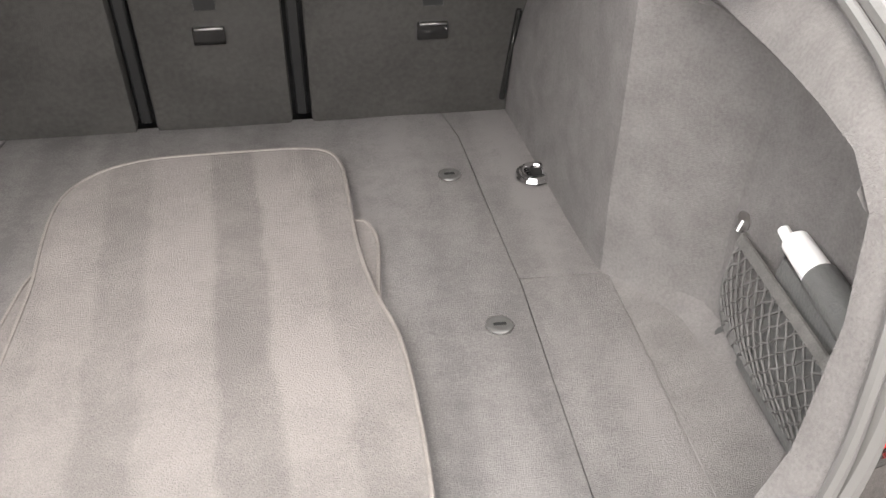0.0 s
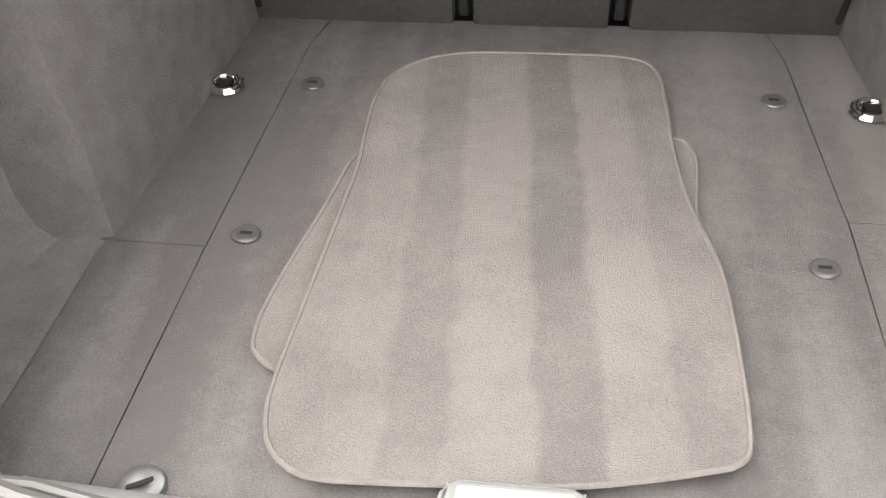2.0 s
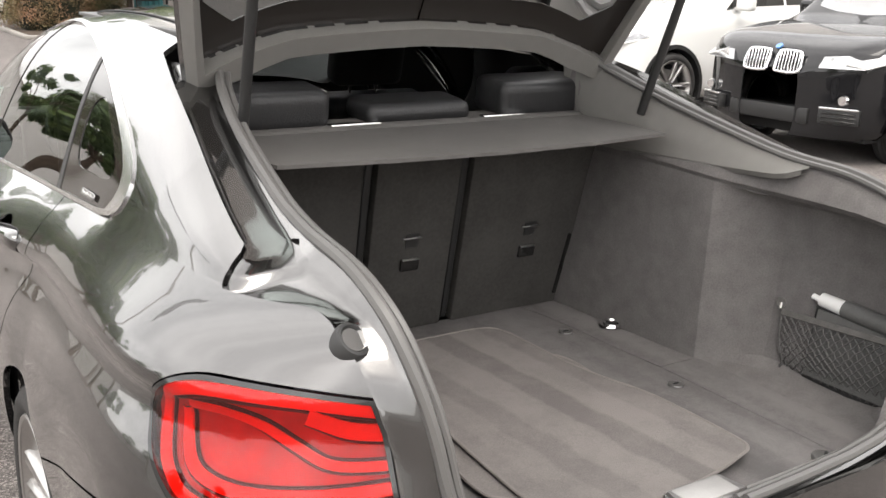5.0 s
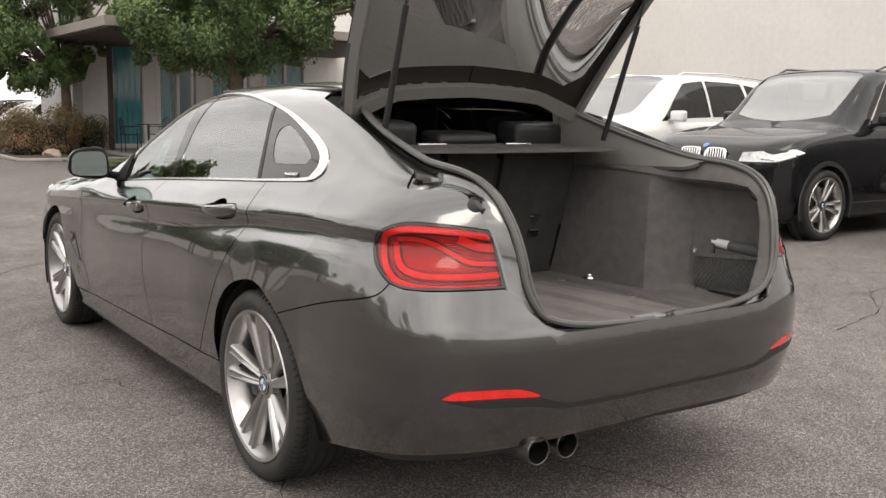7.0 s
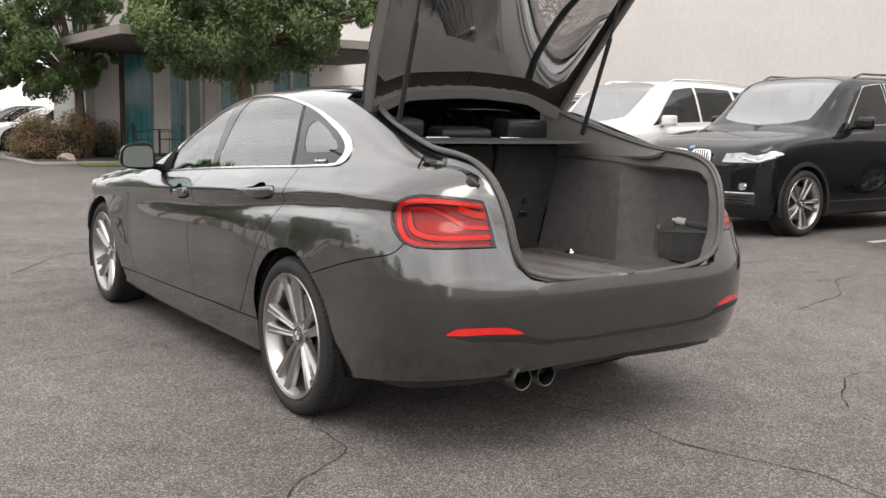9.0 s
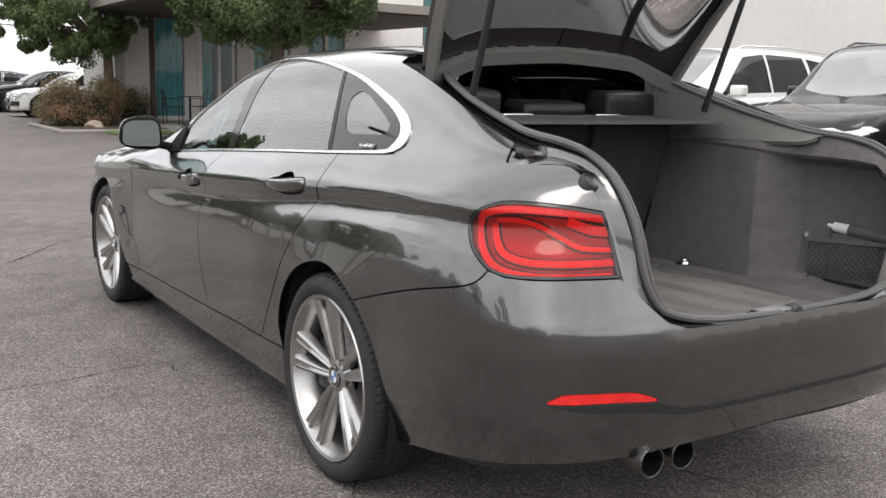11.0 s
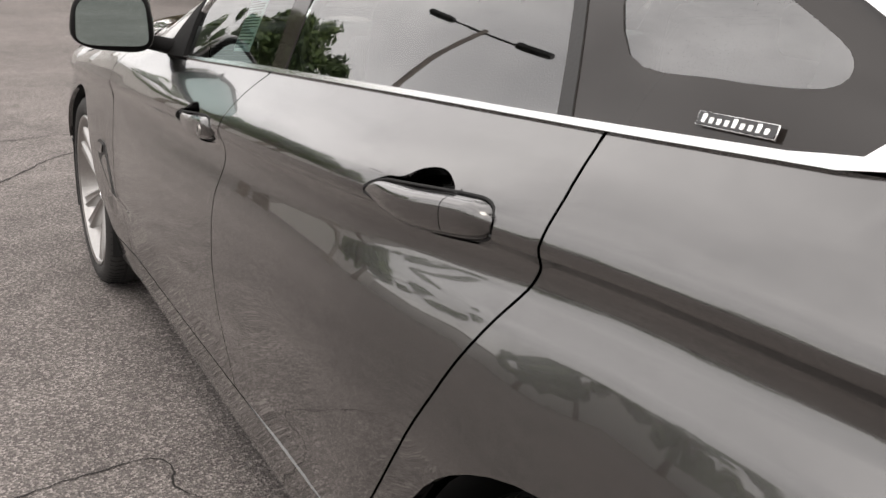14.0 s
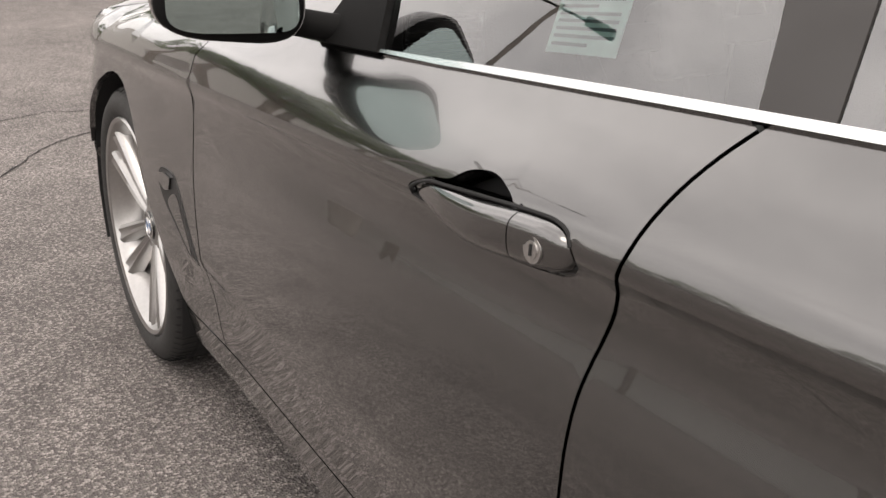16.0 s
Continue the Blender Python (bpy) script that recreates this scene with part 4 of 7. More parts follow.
def badge_disc(parent, m, r):
    """A round badge drawn as plain blue and white quarters in a chrome ring; it faces +z of m."""
    for k in range(4):
        bm = bmesh.new()
        vs = [bm.verts.new((0, 0, 0.0012))] + [bm.verts.new((0.62 * r * math.cos(a), 0.62 * r * math.sin(a), 0.0012)) for a in (math.pi / 2 * (k + i / 8) for i in range(9))]
        bm.faces.new(vs)
        bmesh.ops.transform(bm, matrix=m, verts=bm.verts)
        part("badge_quarter", bm, (WHITE_TRIM, BLUE)[k % 2], parent, smooth=False)
    for lo, hi, mt, h in ((0.62, 0.94, GLOSS_BLACK, 0.001), (0.92, 1.0, BRIGHT, 0.0018), (0.60, 0.645, BRIGHT, 0.0016)):
        bm = bmesh.new()
        n = 40
        rows = [[bm.verts.new((r * q * math.cos(2 * math.pi * i / n), r * q * math.sin(2 * math.pi * i / n), z)) for i in range(n)] for q, z in ((lo, 0), (lo, h), (hi, h), (hi, 0))]
        for a, b in zip(rows, rows[1:]):
            for i in range(n):
                bm.faces.new((a[i], a[(i + 1) % n], b[(i + 1) % n], b[i]))
        bmesh.ops.transform(bm, matrix=m, verts=bm.verts)
        part("badge_ring", bm, mt, parent)


wheel = make_wheel(car)
wheel.matrix_basis = Matrix.Translation((-0.797, 0, 0.328))


def copy_part(ob, m):
    """A twin of a part and its pieces on the same meshes."""
    twin = ob.copy()
    scene.collection.objects.link(twin)
    twin.matrix_basis = m
    for c in ob.children:
        k = c.copy()
        scene.collection.objects.link(k)
        k.parent = twin
    return twin


copy_part(wheel, Matrix.Translation((-0.775, 2.81, 0.328)) @ Matrix.Rotation(radians(31), 4, "X"))
copy_part(wheel, Matrix.Translation((0.797, 0, 0.328)) @ Matrix.Rotation(math.pi, 4, "Z"))
copy_part(wheel, Matrix.Translation((0.775, 2.81, 0.328)) @ Matrix.Rotation(math.pi, 4, "Z"))

# ---- underbody, exhaust ----
part("underbody", join(block((-0.78, 0.36, 0.17), (0.78, 2.45, 0.24), 0.02), block((-0.60, -0.78, 0.30), (0.60, 0.36, 0.42), 0.02), block((-0.62, 2.45, 0.2), (0.62, 3.3, 0.3), 0.02)), GAP, car)
# Tips get a darker, mottled steel than the other metal parts.
EXHAUST = mat("dark_exhaust_steel", (0.16, 0.155, 0.15), 0.32, 1.0, vary=0.25, scale=60)
for x in (-0.487, -0.378):
    ob = lathe([(0.10, 0.038), (-0.015, 0.040), (-0.105, 0.0415), (-0.110, 0.0395), (-0.109, 0.0365), (-0.02, 0.034), (0.08, 0.034)], 32)
    bmesh.ops.transform(ob, matrix=Matrix.Translation((x, -0.885, 0.322)) @ Matrix.Rotation(radians(90), 4, "Z"), verts=ob.verts)
    part("exhaust_tip", ob, EXHAUST, car, "round dark steel exhaust tip")
    d = rod((x, -0.86, 0.322), (x, -0.90, 0.322), 0.0355, n=20)
    part("exhaust_bore", d, GAP, car)
both("bumper_underside", [(-0.45, 0.25), (-0.714, 0.293), (-0.92, 0.321), (-1.1, 0.333), (-1.32, 0.348), (-1.762, 0.354), (-1.762, 0.31), (-1.1, 0.29), (-0.7, 0.25)], body, PLASTIC, car, off=-0.035, depth=0.1, step=0.05)



# ---- tailgate: rear window, lid, lamps and plate, swung up on its roof hinges ----
MID = -1.7637
HINGE = Vector((0, 0.06, 1.365))
OPEN = Matrix.Translation(HINGE) @ Matrix.Rotation(radians(-72), 4, "X") @ Matrix.Translation(-HINGE)
hs = spline(hatch_side, 3)
window_out = ([(0.035, 1.0), (0.055, 0.8), (0.085, 0.68)] + [(y - 0.035, t + 0.028) for y, t in hs[:-4]] + [(-0.60, 0.33), (-0.655, 0.42), (-0.70, 0.6), (-0.725, 0.8), (-0.735, 1.0)])
window_in = [(-0.03, 1.0), (-0.01, 0.8), (0.03, 0.66), (-0.02, 0.545), (-0.14, 0.48), (-0.30, 0.43), (-0.44, 0.40), (-0.54, 0.42), (-0.59, 0.52), (-0.625, 0.7), (-0.64, 1.0)]
lid_rear = [(-0.86, 1.046), (-0.915, 1.044), (-0.975, 1.001), (-1.0, 0.970), (-1.018, 0.945)] + LAMP_IN[:-3] + [(-1.078, 0.788), (-1.135, 0.737), (-1.205, 0.684), (-1.265, 0.672), (-1.40, 0.672), (MID, 0.674), (MID, 1.052), (-1.3, 1.052)]


def lid_body(u, z):
    """The lid's face, with the hollow that holds the number plate."""
    x, y, zz = body(u, z)
    k = min(1.0, max(0.0, (-1.34 - u) / 0.06)) * min(1.0, max(0.0, (z - 0.715) / 0.05)) * min(1.0, max(0.0, (0.925 - z) / 0.03))
    return (x, y + 0.03 * k * k * (3 - 2 * k), zz)


# the skin is a frame round the window: side strips, roof strip and the deck behind the glass
frame_strip = ([(-0.655, 0.004), (-0.65, 0.1), (-0.635, 0.2)] + hs[::-1] + [(0.165, 0.55), (0.14, 0.68), (0.10, 0.8), (0.08, 1.0)] + window_out
               + [(-0.95, 1.0), (-0.948, 0.5), (-0.93, 0.2), (-0.86, 0.02), (-0.78, 0.004)])
tailgate = hang("tailgate", panel_mesh("tailgate", frame_strip, top, PAINT, step=0.035), car, "raised grey tailgate with a sloping rear window")
tailgate.matrix_basis = OPEN
hang("lid_skin", panel_mesh("lid_skin", frame_strip, top, PAINT, step=0.035, side=-1), tailgate)
for s in (1, -1):
    hang("lid_face", panel_mesh("lid_face", lid_rear, lid_body, PAINT, step=0.03, side=s), tailgate)
    hang("window_border", panel_mesh("window_border", window_out + [(-0.64, 1.0)] + window_in[::-1][1:], top, FRIT, step=0.035, off=-0.002, depth=0.004, side=s), tailgate, "black border of the rear window")
    hang("rear_window", panel_mesh("rear_window", window_in, top, CLEAR_GLASS, step=0.05, off=-0.004, depth=0.0, side=s, ease=even), tailgate)
    hang("inner_lining", panel_mesh("inner_lining", frame_strip, top, TRIM_HARD, step=0.05, off=-0.05, depth=-0.045, side=s), tailgate, "grey plastic lining")
    hang("inner_lining", panel_mesh("inner_lining", lid_rear, lid_body, TRIM_HARD, step=0.05, off=-0.07, depth=-0.065, side=s), tailgate)
    # lid halves of the lamps
    hang("lid_lamp", panel_mesh("lid_lamp", shrink(LAMP_IN, 0.002), body, RED_DARK, off=-0.012, depth=0.0, side=s, step=0.03), tailgate, "red tail lamp with three light bars")
    hang("lid_lens", panel_mesh("lid_lens", shrink(LAMP_IN, 0.003), body, LENS_RED, off=0.003, depth=0.011, side=s, step=0.03), tailgate)
    for g, w, mt in inner_guides:
        q = [skin(body, u, z, -0.010) for u, z in spline(g, 5)]
        q = [(Vector((s * p.x, p.y, p.z)), Vector((s * n.x, n.y, n.z))) for p, n in q]
        ribbon([p for p, _ in q], w, lambda i, q=q: q[i][1], mt, "lid_light_bar", tailgate, lift=0.006)
face = Matrix.Translation((0, rear_y(0.985) - 0.004, 0.985)) @ Matrix.Rotation(radians(84), 4, "X")
badge_disc(tailgate, face, 0.041)
pm = Matrix.Translation((0, -0.953, 0.822)) @ Matrix.Rotation(radians(82), 4, "X")
part("plate_frame", block((-0.16, -0.083, -0.006), (0.16, 0.083, 0.006), 0.004, 2, pm), PLASTIC, tailgate, "black number plate surround")
part("number_plate", block((-0.150, -0.062, 0.004), (0.150, 0.064, 0.008), 0.002, 1, pm), WHITE_TRIM, tailgate, "white dealer plate with a round badge")
badge_disc(tailgate, pm @ Matrix.Translation((0, 0.024, 0.008)), 0.025)
writing("CERTIFIED", 0.034, PLASTIC, tailgate, "plate_writing", pm @ Matrix.Translation((0.034, -0.036, 0.0085)), 0.0006)
for k in range(3):
    part("plate_bar", block((-0.124 + k * 0.027, -0.048, 0.0078), (-0.104 + k * 0.027, -0.024, 0.0092), 0.0004, 1, pm), PLASTIC, tailgate)
part("surround_bar", block((-0.08, -0.078, 0.0055), (0.08, -0.067, 0.0072), 0.0004, 1, pm), STEEL, tailgate)
part("surround_bar", block((-0.075, 0.070, 0.0055), (0.075, 0.079, 0.0072), 0.0004, 1, pm), STEEL, tailgate)



# ---- boot opening: painted gutter, double seal, bump stops ----
stations = [
    (top(0.155, 0.49), (-0.46, 0.06, 1.300)), (top(0.05, 0.448), (-0.485, 0.0, 1.268)), (top(-0.06, 0.405), (-0.505, -0.07, 1.240)), (top(-0.22, 0.357), (-0.532, -0.22, 1.190)),
    (top(-0.39, 0.312), (-0.553, -0.38, 1.148)), (top(-0.52, 0.275), (-0.569, -0.52, 1.115)), (top(-0.60, 0.247), (-0.577, -0.60, 1.104)), (top(-0.635, 0.20), (-0.581, -0.635, 1.101)), (top(-0.65, 0.10), (-0.584, -0.67, 1.098))]
stations += [
    (body(-0.70, 1.048), (-0.584, -0.705, 1.094)), (body(-0.77, 1.0495), (-0.581, -0.75, 1.086)), (body(-0.85, 1.05), (-0.578, -0.80, 1.073)), (body(-0.915, 1.047), (-0.573, -0.85, 1.048)), (body(-0.952, 1.025), (-0.566, -0.885, 1.018)),
    (body(-0.985, 0.992), (-0.557, -0.916, 0.975)), (body(-1.015, 0.945), (-0.546, -0.938, 0.925)), (body(-1.04, 0.88), (-0.536, -0.953, 0.87)),
    (body(-1.066, 0.791), (-0.524, -0.965, 0.80)), (body(-1.13, 0.737), (-0.500, -0.974, 0.735)), (body(-1.2, 0.682), (-0.44, -0.976, 0.685)), (body(-1.40, 0.667), (-0.28, -0.985, 0.655)), (body(MID, 0.667), (0.0, -0.990, 0.647))]
outer = [tuple(Vector(a[0]).lerp(Vector(b[0]), k / 5)) for a, b in zip(stations, stations[1:]) for k in range(5)] + [tuple(stations[-1][0])]
inner = spline([s[1] for s in stations], 5)


def wider(p):
    """How much further out the seal runs on the right-hand side."""
    return 0.045 * soft((-p[0] - 0.05) / 0.35)


for s in (1, -1):
    bm = bmesh.new()
    rows = []
    for o, i in zip(outer, inner):
        o, i = Vector(o), Vector(i)
        i.x -= wider(i) if s < 0 else 0.0
        d = i - o
        lo = Vector((0.25, 0.35, -1)).normalized() * 0.022
        flat_d = Vector((d.x, d.y, 0.0))
        pts = [o - Vector((0, 0, 0.005))] + [o + flat_d * f + Vector((0, 0, d.z * g - dip)) for f, g, dip in ((0.05, 0.0, 0.014), (0.25, 0.08, 0.020), (0.55, 0.35, 0.018), (0.78, 0.62, 0.022), (0.90, 0.86, 0.016))] + [i + lo * 0.3]
        rows.append([bm.verts.new((s * p.x, p.y, p.z)) for p in pts])
    for a, b in zip(rows, rows[1:]):
        for k in range(6):
            bm.faces.new((a[k], a[k + 1], b[k + 1], b[k]) if s > 0 else (a[k], b[k], b[k + 1], a[k + 1]))
    part("opening_gutter", bm, PAINT, car, "painted gutter round the boot opening", sharp=70)
    for r, dx, dz in ((0.010, -0.004, 0.008), (0.007, 0.013, 0.004)):
        part("opening_seal", tube([(s * (p[0] - (wider(p) if s < 0 else 0.0) + (dx if p[2] > 0.68 else dx * 0.3)), p[1] + (0 if p[2] > 0.68 else dx), p[2] + dz) for p in inner[::2]], r, 8), SEAL_PALE, car, "grey rubber seal")
    n = Vector((s * 0.30, -0.62, 0.72)).normalized()
    k = 13 * 5
    c = Vector(outer[k]).lerp(Vector(inner[k]), 0.22) + Vector((0, 0, -0.010))
    c.x *= s
    q = n.to_track_quat("X", "Z").to_matrix().to_4x4()
    bm = lathe([(-0.03, 0.027), (0.0, 0.027), (0.004, 0.025), (0.005, 0.021), (0.002, 0.0185), (-0.004, 0.018)], 32)
    bmesh.ops.transform(bm, matrix=Matrix.Translation(c) @ q, verts=bm.verts)
    part("bump_stop", bm, SEAL, car, "black rubber bump stop")
    part("bump_stop_pad", rod(c - n * 0.012, c + n * 0.002, 0.0185, 0.0175, 24), SEAL_PALE, car)
    part("gas_strut", join(rod((s * -0.512, -0.18, 1.165), (s * -0.522, -0.33, 1.60), 0.011), rod((s * -0.522, -0.33, 1.60), (s * -0.527, -0.40, 1.84), 0.006)), PLASTIC, car, "black gas strut")

# ---- boot lining ----
def brushed(m, dark, light):
    """Lengthwise streaks left by a vacuum cleaner in the carpet."""
    nt = m.node_tree
    p = nt.nodes["Principled BSDF"]
    co, mp, nz, n2, ad, cr = (nt.nodes.new("ShaderNode" + k) for k in ("TexCoord", "Mapping", "TexNoise", "TexNoise", "Math", "ValToRGB"))
    mp.inputs["Scale"].default_value = (1.0, 0.12, 1.0)
    mp.inputs["Rotation"].default_value = (0, 0, 0.08)
    nz.inputs["Scale"].default_value, nz.inputs["Detail"].default_value, nz.inputs["Roughness"].default_value = 9.0, 3.0, 0.45
    n2.inputs["Scale"].default_value, n2.inputs["Detail"].default_value, n2.inputs["Roughness"].default_value = 26.0, 9.0, 0.78
    ad.operation = "MULTIPLY_ADD"
    ad.inputs[1].default_value = 0.55
    nt.links.new(co.outputs["Object"], mp.inputs["Vector"])
    nt.links.new(mp.outputs["Vector"], nz.inputs["Vector"])
    nt.links.new(co.outputs["Object"], n2.inputs["Vector"])
    nt.links.new(n2.outputs["Fac"], ad.inputs[0])
    nt.links.new(nz.outputs["Fac"], ad.inputs[2])
    cr.color_ramp.elements[0].position, cr.color_ramp.elements[1].position = 0.63, 0.93
    cr.color_ramp.elements[0].color, cr.color_ramp.elements[1].color = (*dark, 1), (*light, 1)
    n4, a4 = nt.nodes.new("ShaderNodeTexNoise"), nt.nodes.new("ShaderNodeMath")
    n4.inputs["Scale"].default_value, n4.inputs["Detail"].default_value = 380.0, 2.0
    a4.operation = "MULTIPLY_ADD"
    a4.inputs[1].default_value = 0.45
    sh = nt.nodes.new("ShaderNodeMath")
    sh.operation = "ADD"
    sh.inputs[1].default_value = -0.225
    nt.links.new(co.outputs["Object"], n4.inputs["Vector"])
    nt.links.new(n4.outputs["Fac"], a4.inputs[0])
    nt.links.new(ad.outputs[0], sh.inputs[0])
    nt.links.new(sh.outputs[0], a4.inputs[2])
    nt.links.new(a4.outputs[0], cr.inputs["Fac"])
    nt.links.new(cr.outputs["Color"], p.inputs["Base Color"])


brushed(CARPET, (0.096, 0.091, 0.0905), (0.158, 0.149, 0.147))



def flat(name, poly, z, material, label="", thick=0.03, holes=(), step=0.06, rise=None):
    f = lambda x, y: (x, y, z + (rise(x, y) if rise else 0.0))
    up = lambda y, x: f(x, y)
    return hang(name, panel_mesh(name, [(y, x) for x, y in poly], up, material, holes=[[(y, x) for x, y in h] for h in holes], step=step, depth=thick), car, label)


def carpet_lift(x, y):
    return 0.0025 * noise.noise(Vector((x * 7, y * 7, 0.3)))


flat("load_floor", [(-0.4062, -0.925), (0.4165, -0.925), (0.4158, -0.42), (0.3925, 0.0), (0.37, 0.10), (-0.37, 0.10), (-0.395, 0.0), (-0.405, -0.5)], 0.600, CARPET, "grey carpeted boot floor", rise=carpet_lift)
for s in (1, -1):
    k = 1 if s > 0 else -1
    e = 0.415 if s > 0 else 0.405
    yf = -0.415 if s > 0 else -0.535
    flat("side_floor", [(k * (e + 0.0022), yf + 0.0010), (k * 0.56, yf + 0.0010), (k * 0.54, 0.12), (k * 0.3728, 0.12), (k * 0.3954, 0.0)][::k], 0.6003, CARPET, rise=carpet_lift)
    flat("floor_flap", [(k * (e + 0.0030), -0.925), (k * 0.5425, -0.925), (k * 0.5425, yf - 0.0010), (k * (e + 0.0030), yf - 0.0010)][::k], 0.600, CARPET, rise=carpet_lift)

part("floor_underlay", block((-0.6, -0.92, 0.585), (0.6, 0.1, 0.5965)), CARPET, car)
def lining_rows(step):
    """Side lining: y, floor x, middle x, top x, top z; behind the wheel housing it steps out into a niche."""
    if step < -0.5:
        front = [(0.14, 0.508, 0.518, 0.528, 1.055), (0.02, 0.512, 0.522, 0.531, 1.055), (-0.12, 0.517, 0.525, 0.533, 1.05), (-0.28, 0.522, 0.529, 0.537, 1.045)]
    else:
        front = [(0.14, 0.490, 0.508, 0.527, 1.055), (0.02, 0.499, 0.514, 0.530, 1.055), (-0.12, 0.508, 0.519, 0.532, 1.05), (-0.28, 0.519, 0.526, 0.534, 1.045)]
    if step < -0.5:
        mid = [(-0.39, 0.526, 0.533, 0.545, 1.040), (-0.528, 0.534, 0.545, 0.570, 1.032), (-0.546, 0.640, 0.640, 0.580, 1.028), (-0.575, 0.660, 0.665, 0.588, 1.026)]
    else:
        mid = [(-0.385, 0.528, 0.532, 0.538, 1.040), (-0.412, 0.533, 0.536, 0.542, 1.038), (-0.455, 0.575, 0.588, 0.565, 1.032), (-0.53, 0.650, 0.658, 0.588, 1.027)]
    return front + mid + [(-0.66, 0.676, 0.684, 0.590, 1.027), (-0.76, 0.684, 0.690, 0.589, 1.025), (-0.83, 0.672, 0.676, 0.588, 1.018), (-0.872, 0.615, 0.620, 0.588, 0.985), (-0.90, 0.580, 0.582, 0.574, 0.90), (-0.918, 0.545, 0.55, 0.548, 0.78), (-0.932, 0.48, 0.48, 0.48, 0.645)]


for s, step in ((1, -0.412), (-1, -0.535)):
    bm = bmesh.new()
    rows = []
    wall = lining_rows(step)
    fine = [tuple(p + (q - p) * k / 4 for p, q in zip(v, w)) for v, w in zip(wall, wall[1:]) for k in range(4)] + [wall[-1]]
    for y, xf, xm, xt, zt in fine:
        zm = min(0.82, 0.6 + (zt - 0.6) * 0.55)
        b = max(0.0, min(1.0, (xm - xt - 0.01) / 0.045))
        x0 = min(0.543, xf)
        col = [(x0 + (xf - x0) * f, 0.5985 + (zm - 0.5985) * g) for f, g in ((0, -0.03), (0.04, -0.006), (0.3, 0.005), (0.6, 0.03), (0.86, 0.13), (1.0, 0.36), (1.0, 0.62))] + [(xm, zm)]
        for f, g, h in ((0.35, 0.6, 0.01), (0.6, 0.85, 0.0), (0.8, 0.97, -0.02), (0.97, 0.985, -0.07)):
            xa, xb = xm + (xt - xm) * f, xm + h * b
            col.append((xa + (xb - xa) * b, zm + (zt - zm) * g))
        col += [(xt + 0.003 * b, zt - 0.003 * b), (xt, zt)]
        rows.append([bm.verts.new((s * x, y, z)) for x, z in col])
    for a, b in zip(rows, rows[1:]):
        for k in range(len(a) - 1):
            bm.faces.new((a[k], a[k + 1], b[k + 1], b[k]) if s < 0 else (a[k], b[k], b[k + 1], a[k + 1]))
    part("side_lining", bm, TRIM_FELT, car, "grey felt boot side lining", sharp=26)
    # felt ledge from the lining up to the seal
    bm = bmesh.new()
    rows = []
    n = len(fine)
    tops = []
    for i, (y, xf, xm, xt, zt) in enumerate(fine):
        best = min(inner, key=lambda p: abs(p[1] - y) + 0.7 * abs(p[2] - zt - 0.04))
        top_p = Vector((-best[0] + (wider(best) if s > 0 else 0.0), best[1], best[2])) if i < n - 1 else Vector((0.46, -0.965, 0.66))
        lo = Vector((xt, y, zt))
        tops.append((lo, top_p))
        mid = lo.lerp(top_p, 0.5) + Vector((-0.012, 0, 0.006))
        rows.append([bm.verts.new((s * p.x, p.y, p.z)) for p in (lo, lo.lerp(top_p, 0.06) + Vector((-0.010, 0, 0.004)), mid, top_p + Vector((-0.006, 0, 0.0)))])
    for a, b in zip(rows, rows[1:]):
        for k in range(3):
            bm.faces.new((a[k], a[k + 1], b[k + 1], b[k]) if s < 0 else (a[k], b[k], b[k + 1], a[k + 1]))
    part("side_ledge", bm, TRIM_FELT, car, "grey felt ledge above the side lining", sharp=35)
    # moulded cap that carries the parcel shelf, tapering out along the seal
    bm = bmesh.new()
    rows = []
    foot = curve((-0.62, 1.088), (-0.56, 1.068), (-0.40, 1.062), (-0.20, 1.060), (0.12, 1.062))
    for k in range(25):
        y = 0.12 - 0.735 * k / 24
        hi = min(inner, key=lambda p: abs(p[1] - y))
        zl = min(foot(y), hi[2] - 0.006)
        xl = 0.530 + 0.10 * max(0.0, -y - 0.12)
        lo, up = Vector((xl - 0.004, y, zl)), Vector((-hi[0] - 0.004 + (wider(hi) if s > 0 else 0.0), y, hi[2] + 0.004))
        bulge_x = -0.018 * math.sin(math.pi * k / 24) ** 0.5
        rows.append([bm.verts.new((s * p.x, p.y, p.z)) for p in (lo + Vector((0.02, 0, 0.004)), lo, lo + Vector((bulge_x * 0.6, 0, 0.012)), lo.lerp(up, 0.45) + Vector((bulge_x, 0, 0.004)), lo.lerp(up, 0.85) + Vector((bulge_x * 0.5, 0, 0.004)), up)])
    for a, b in zip(rows, rows[1:]):
        for k in range(5):
            bm.faces.new((a[k], a[k + 1], b[k + 1], b[k]) if s < 0 else (a[k], b[k], b[k + 1], a[k + 1]))
    part("shelf_support", bm, TRIM_HARD, car, "smooth grey plastic trim that carries the parcel shelf", sharp=40)

# ---- backs of the rear seats ----
LEAN = math.atan(0.20)


def seat_m(x):
    return Matrix.Translation((x, 0.088, 0.598)) @ Matrix.Rotation(LEAN, 4, "X")


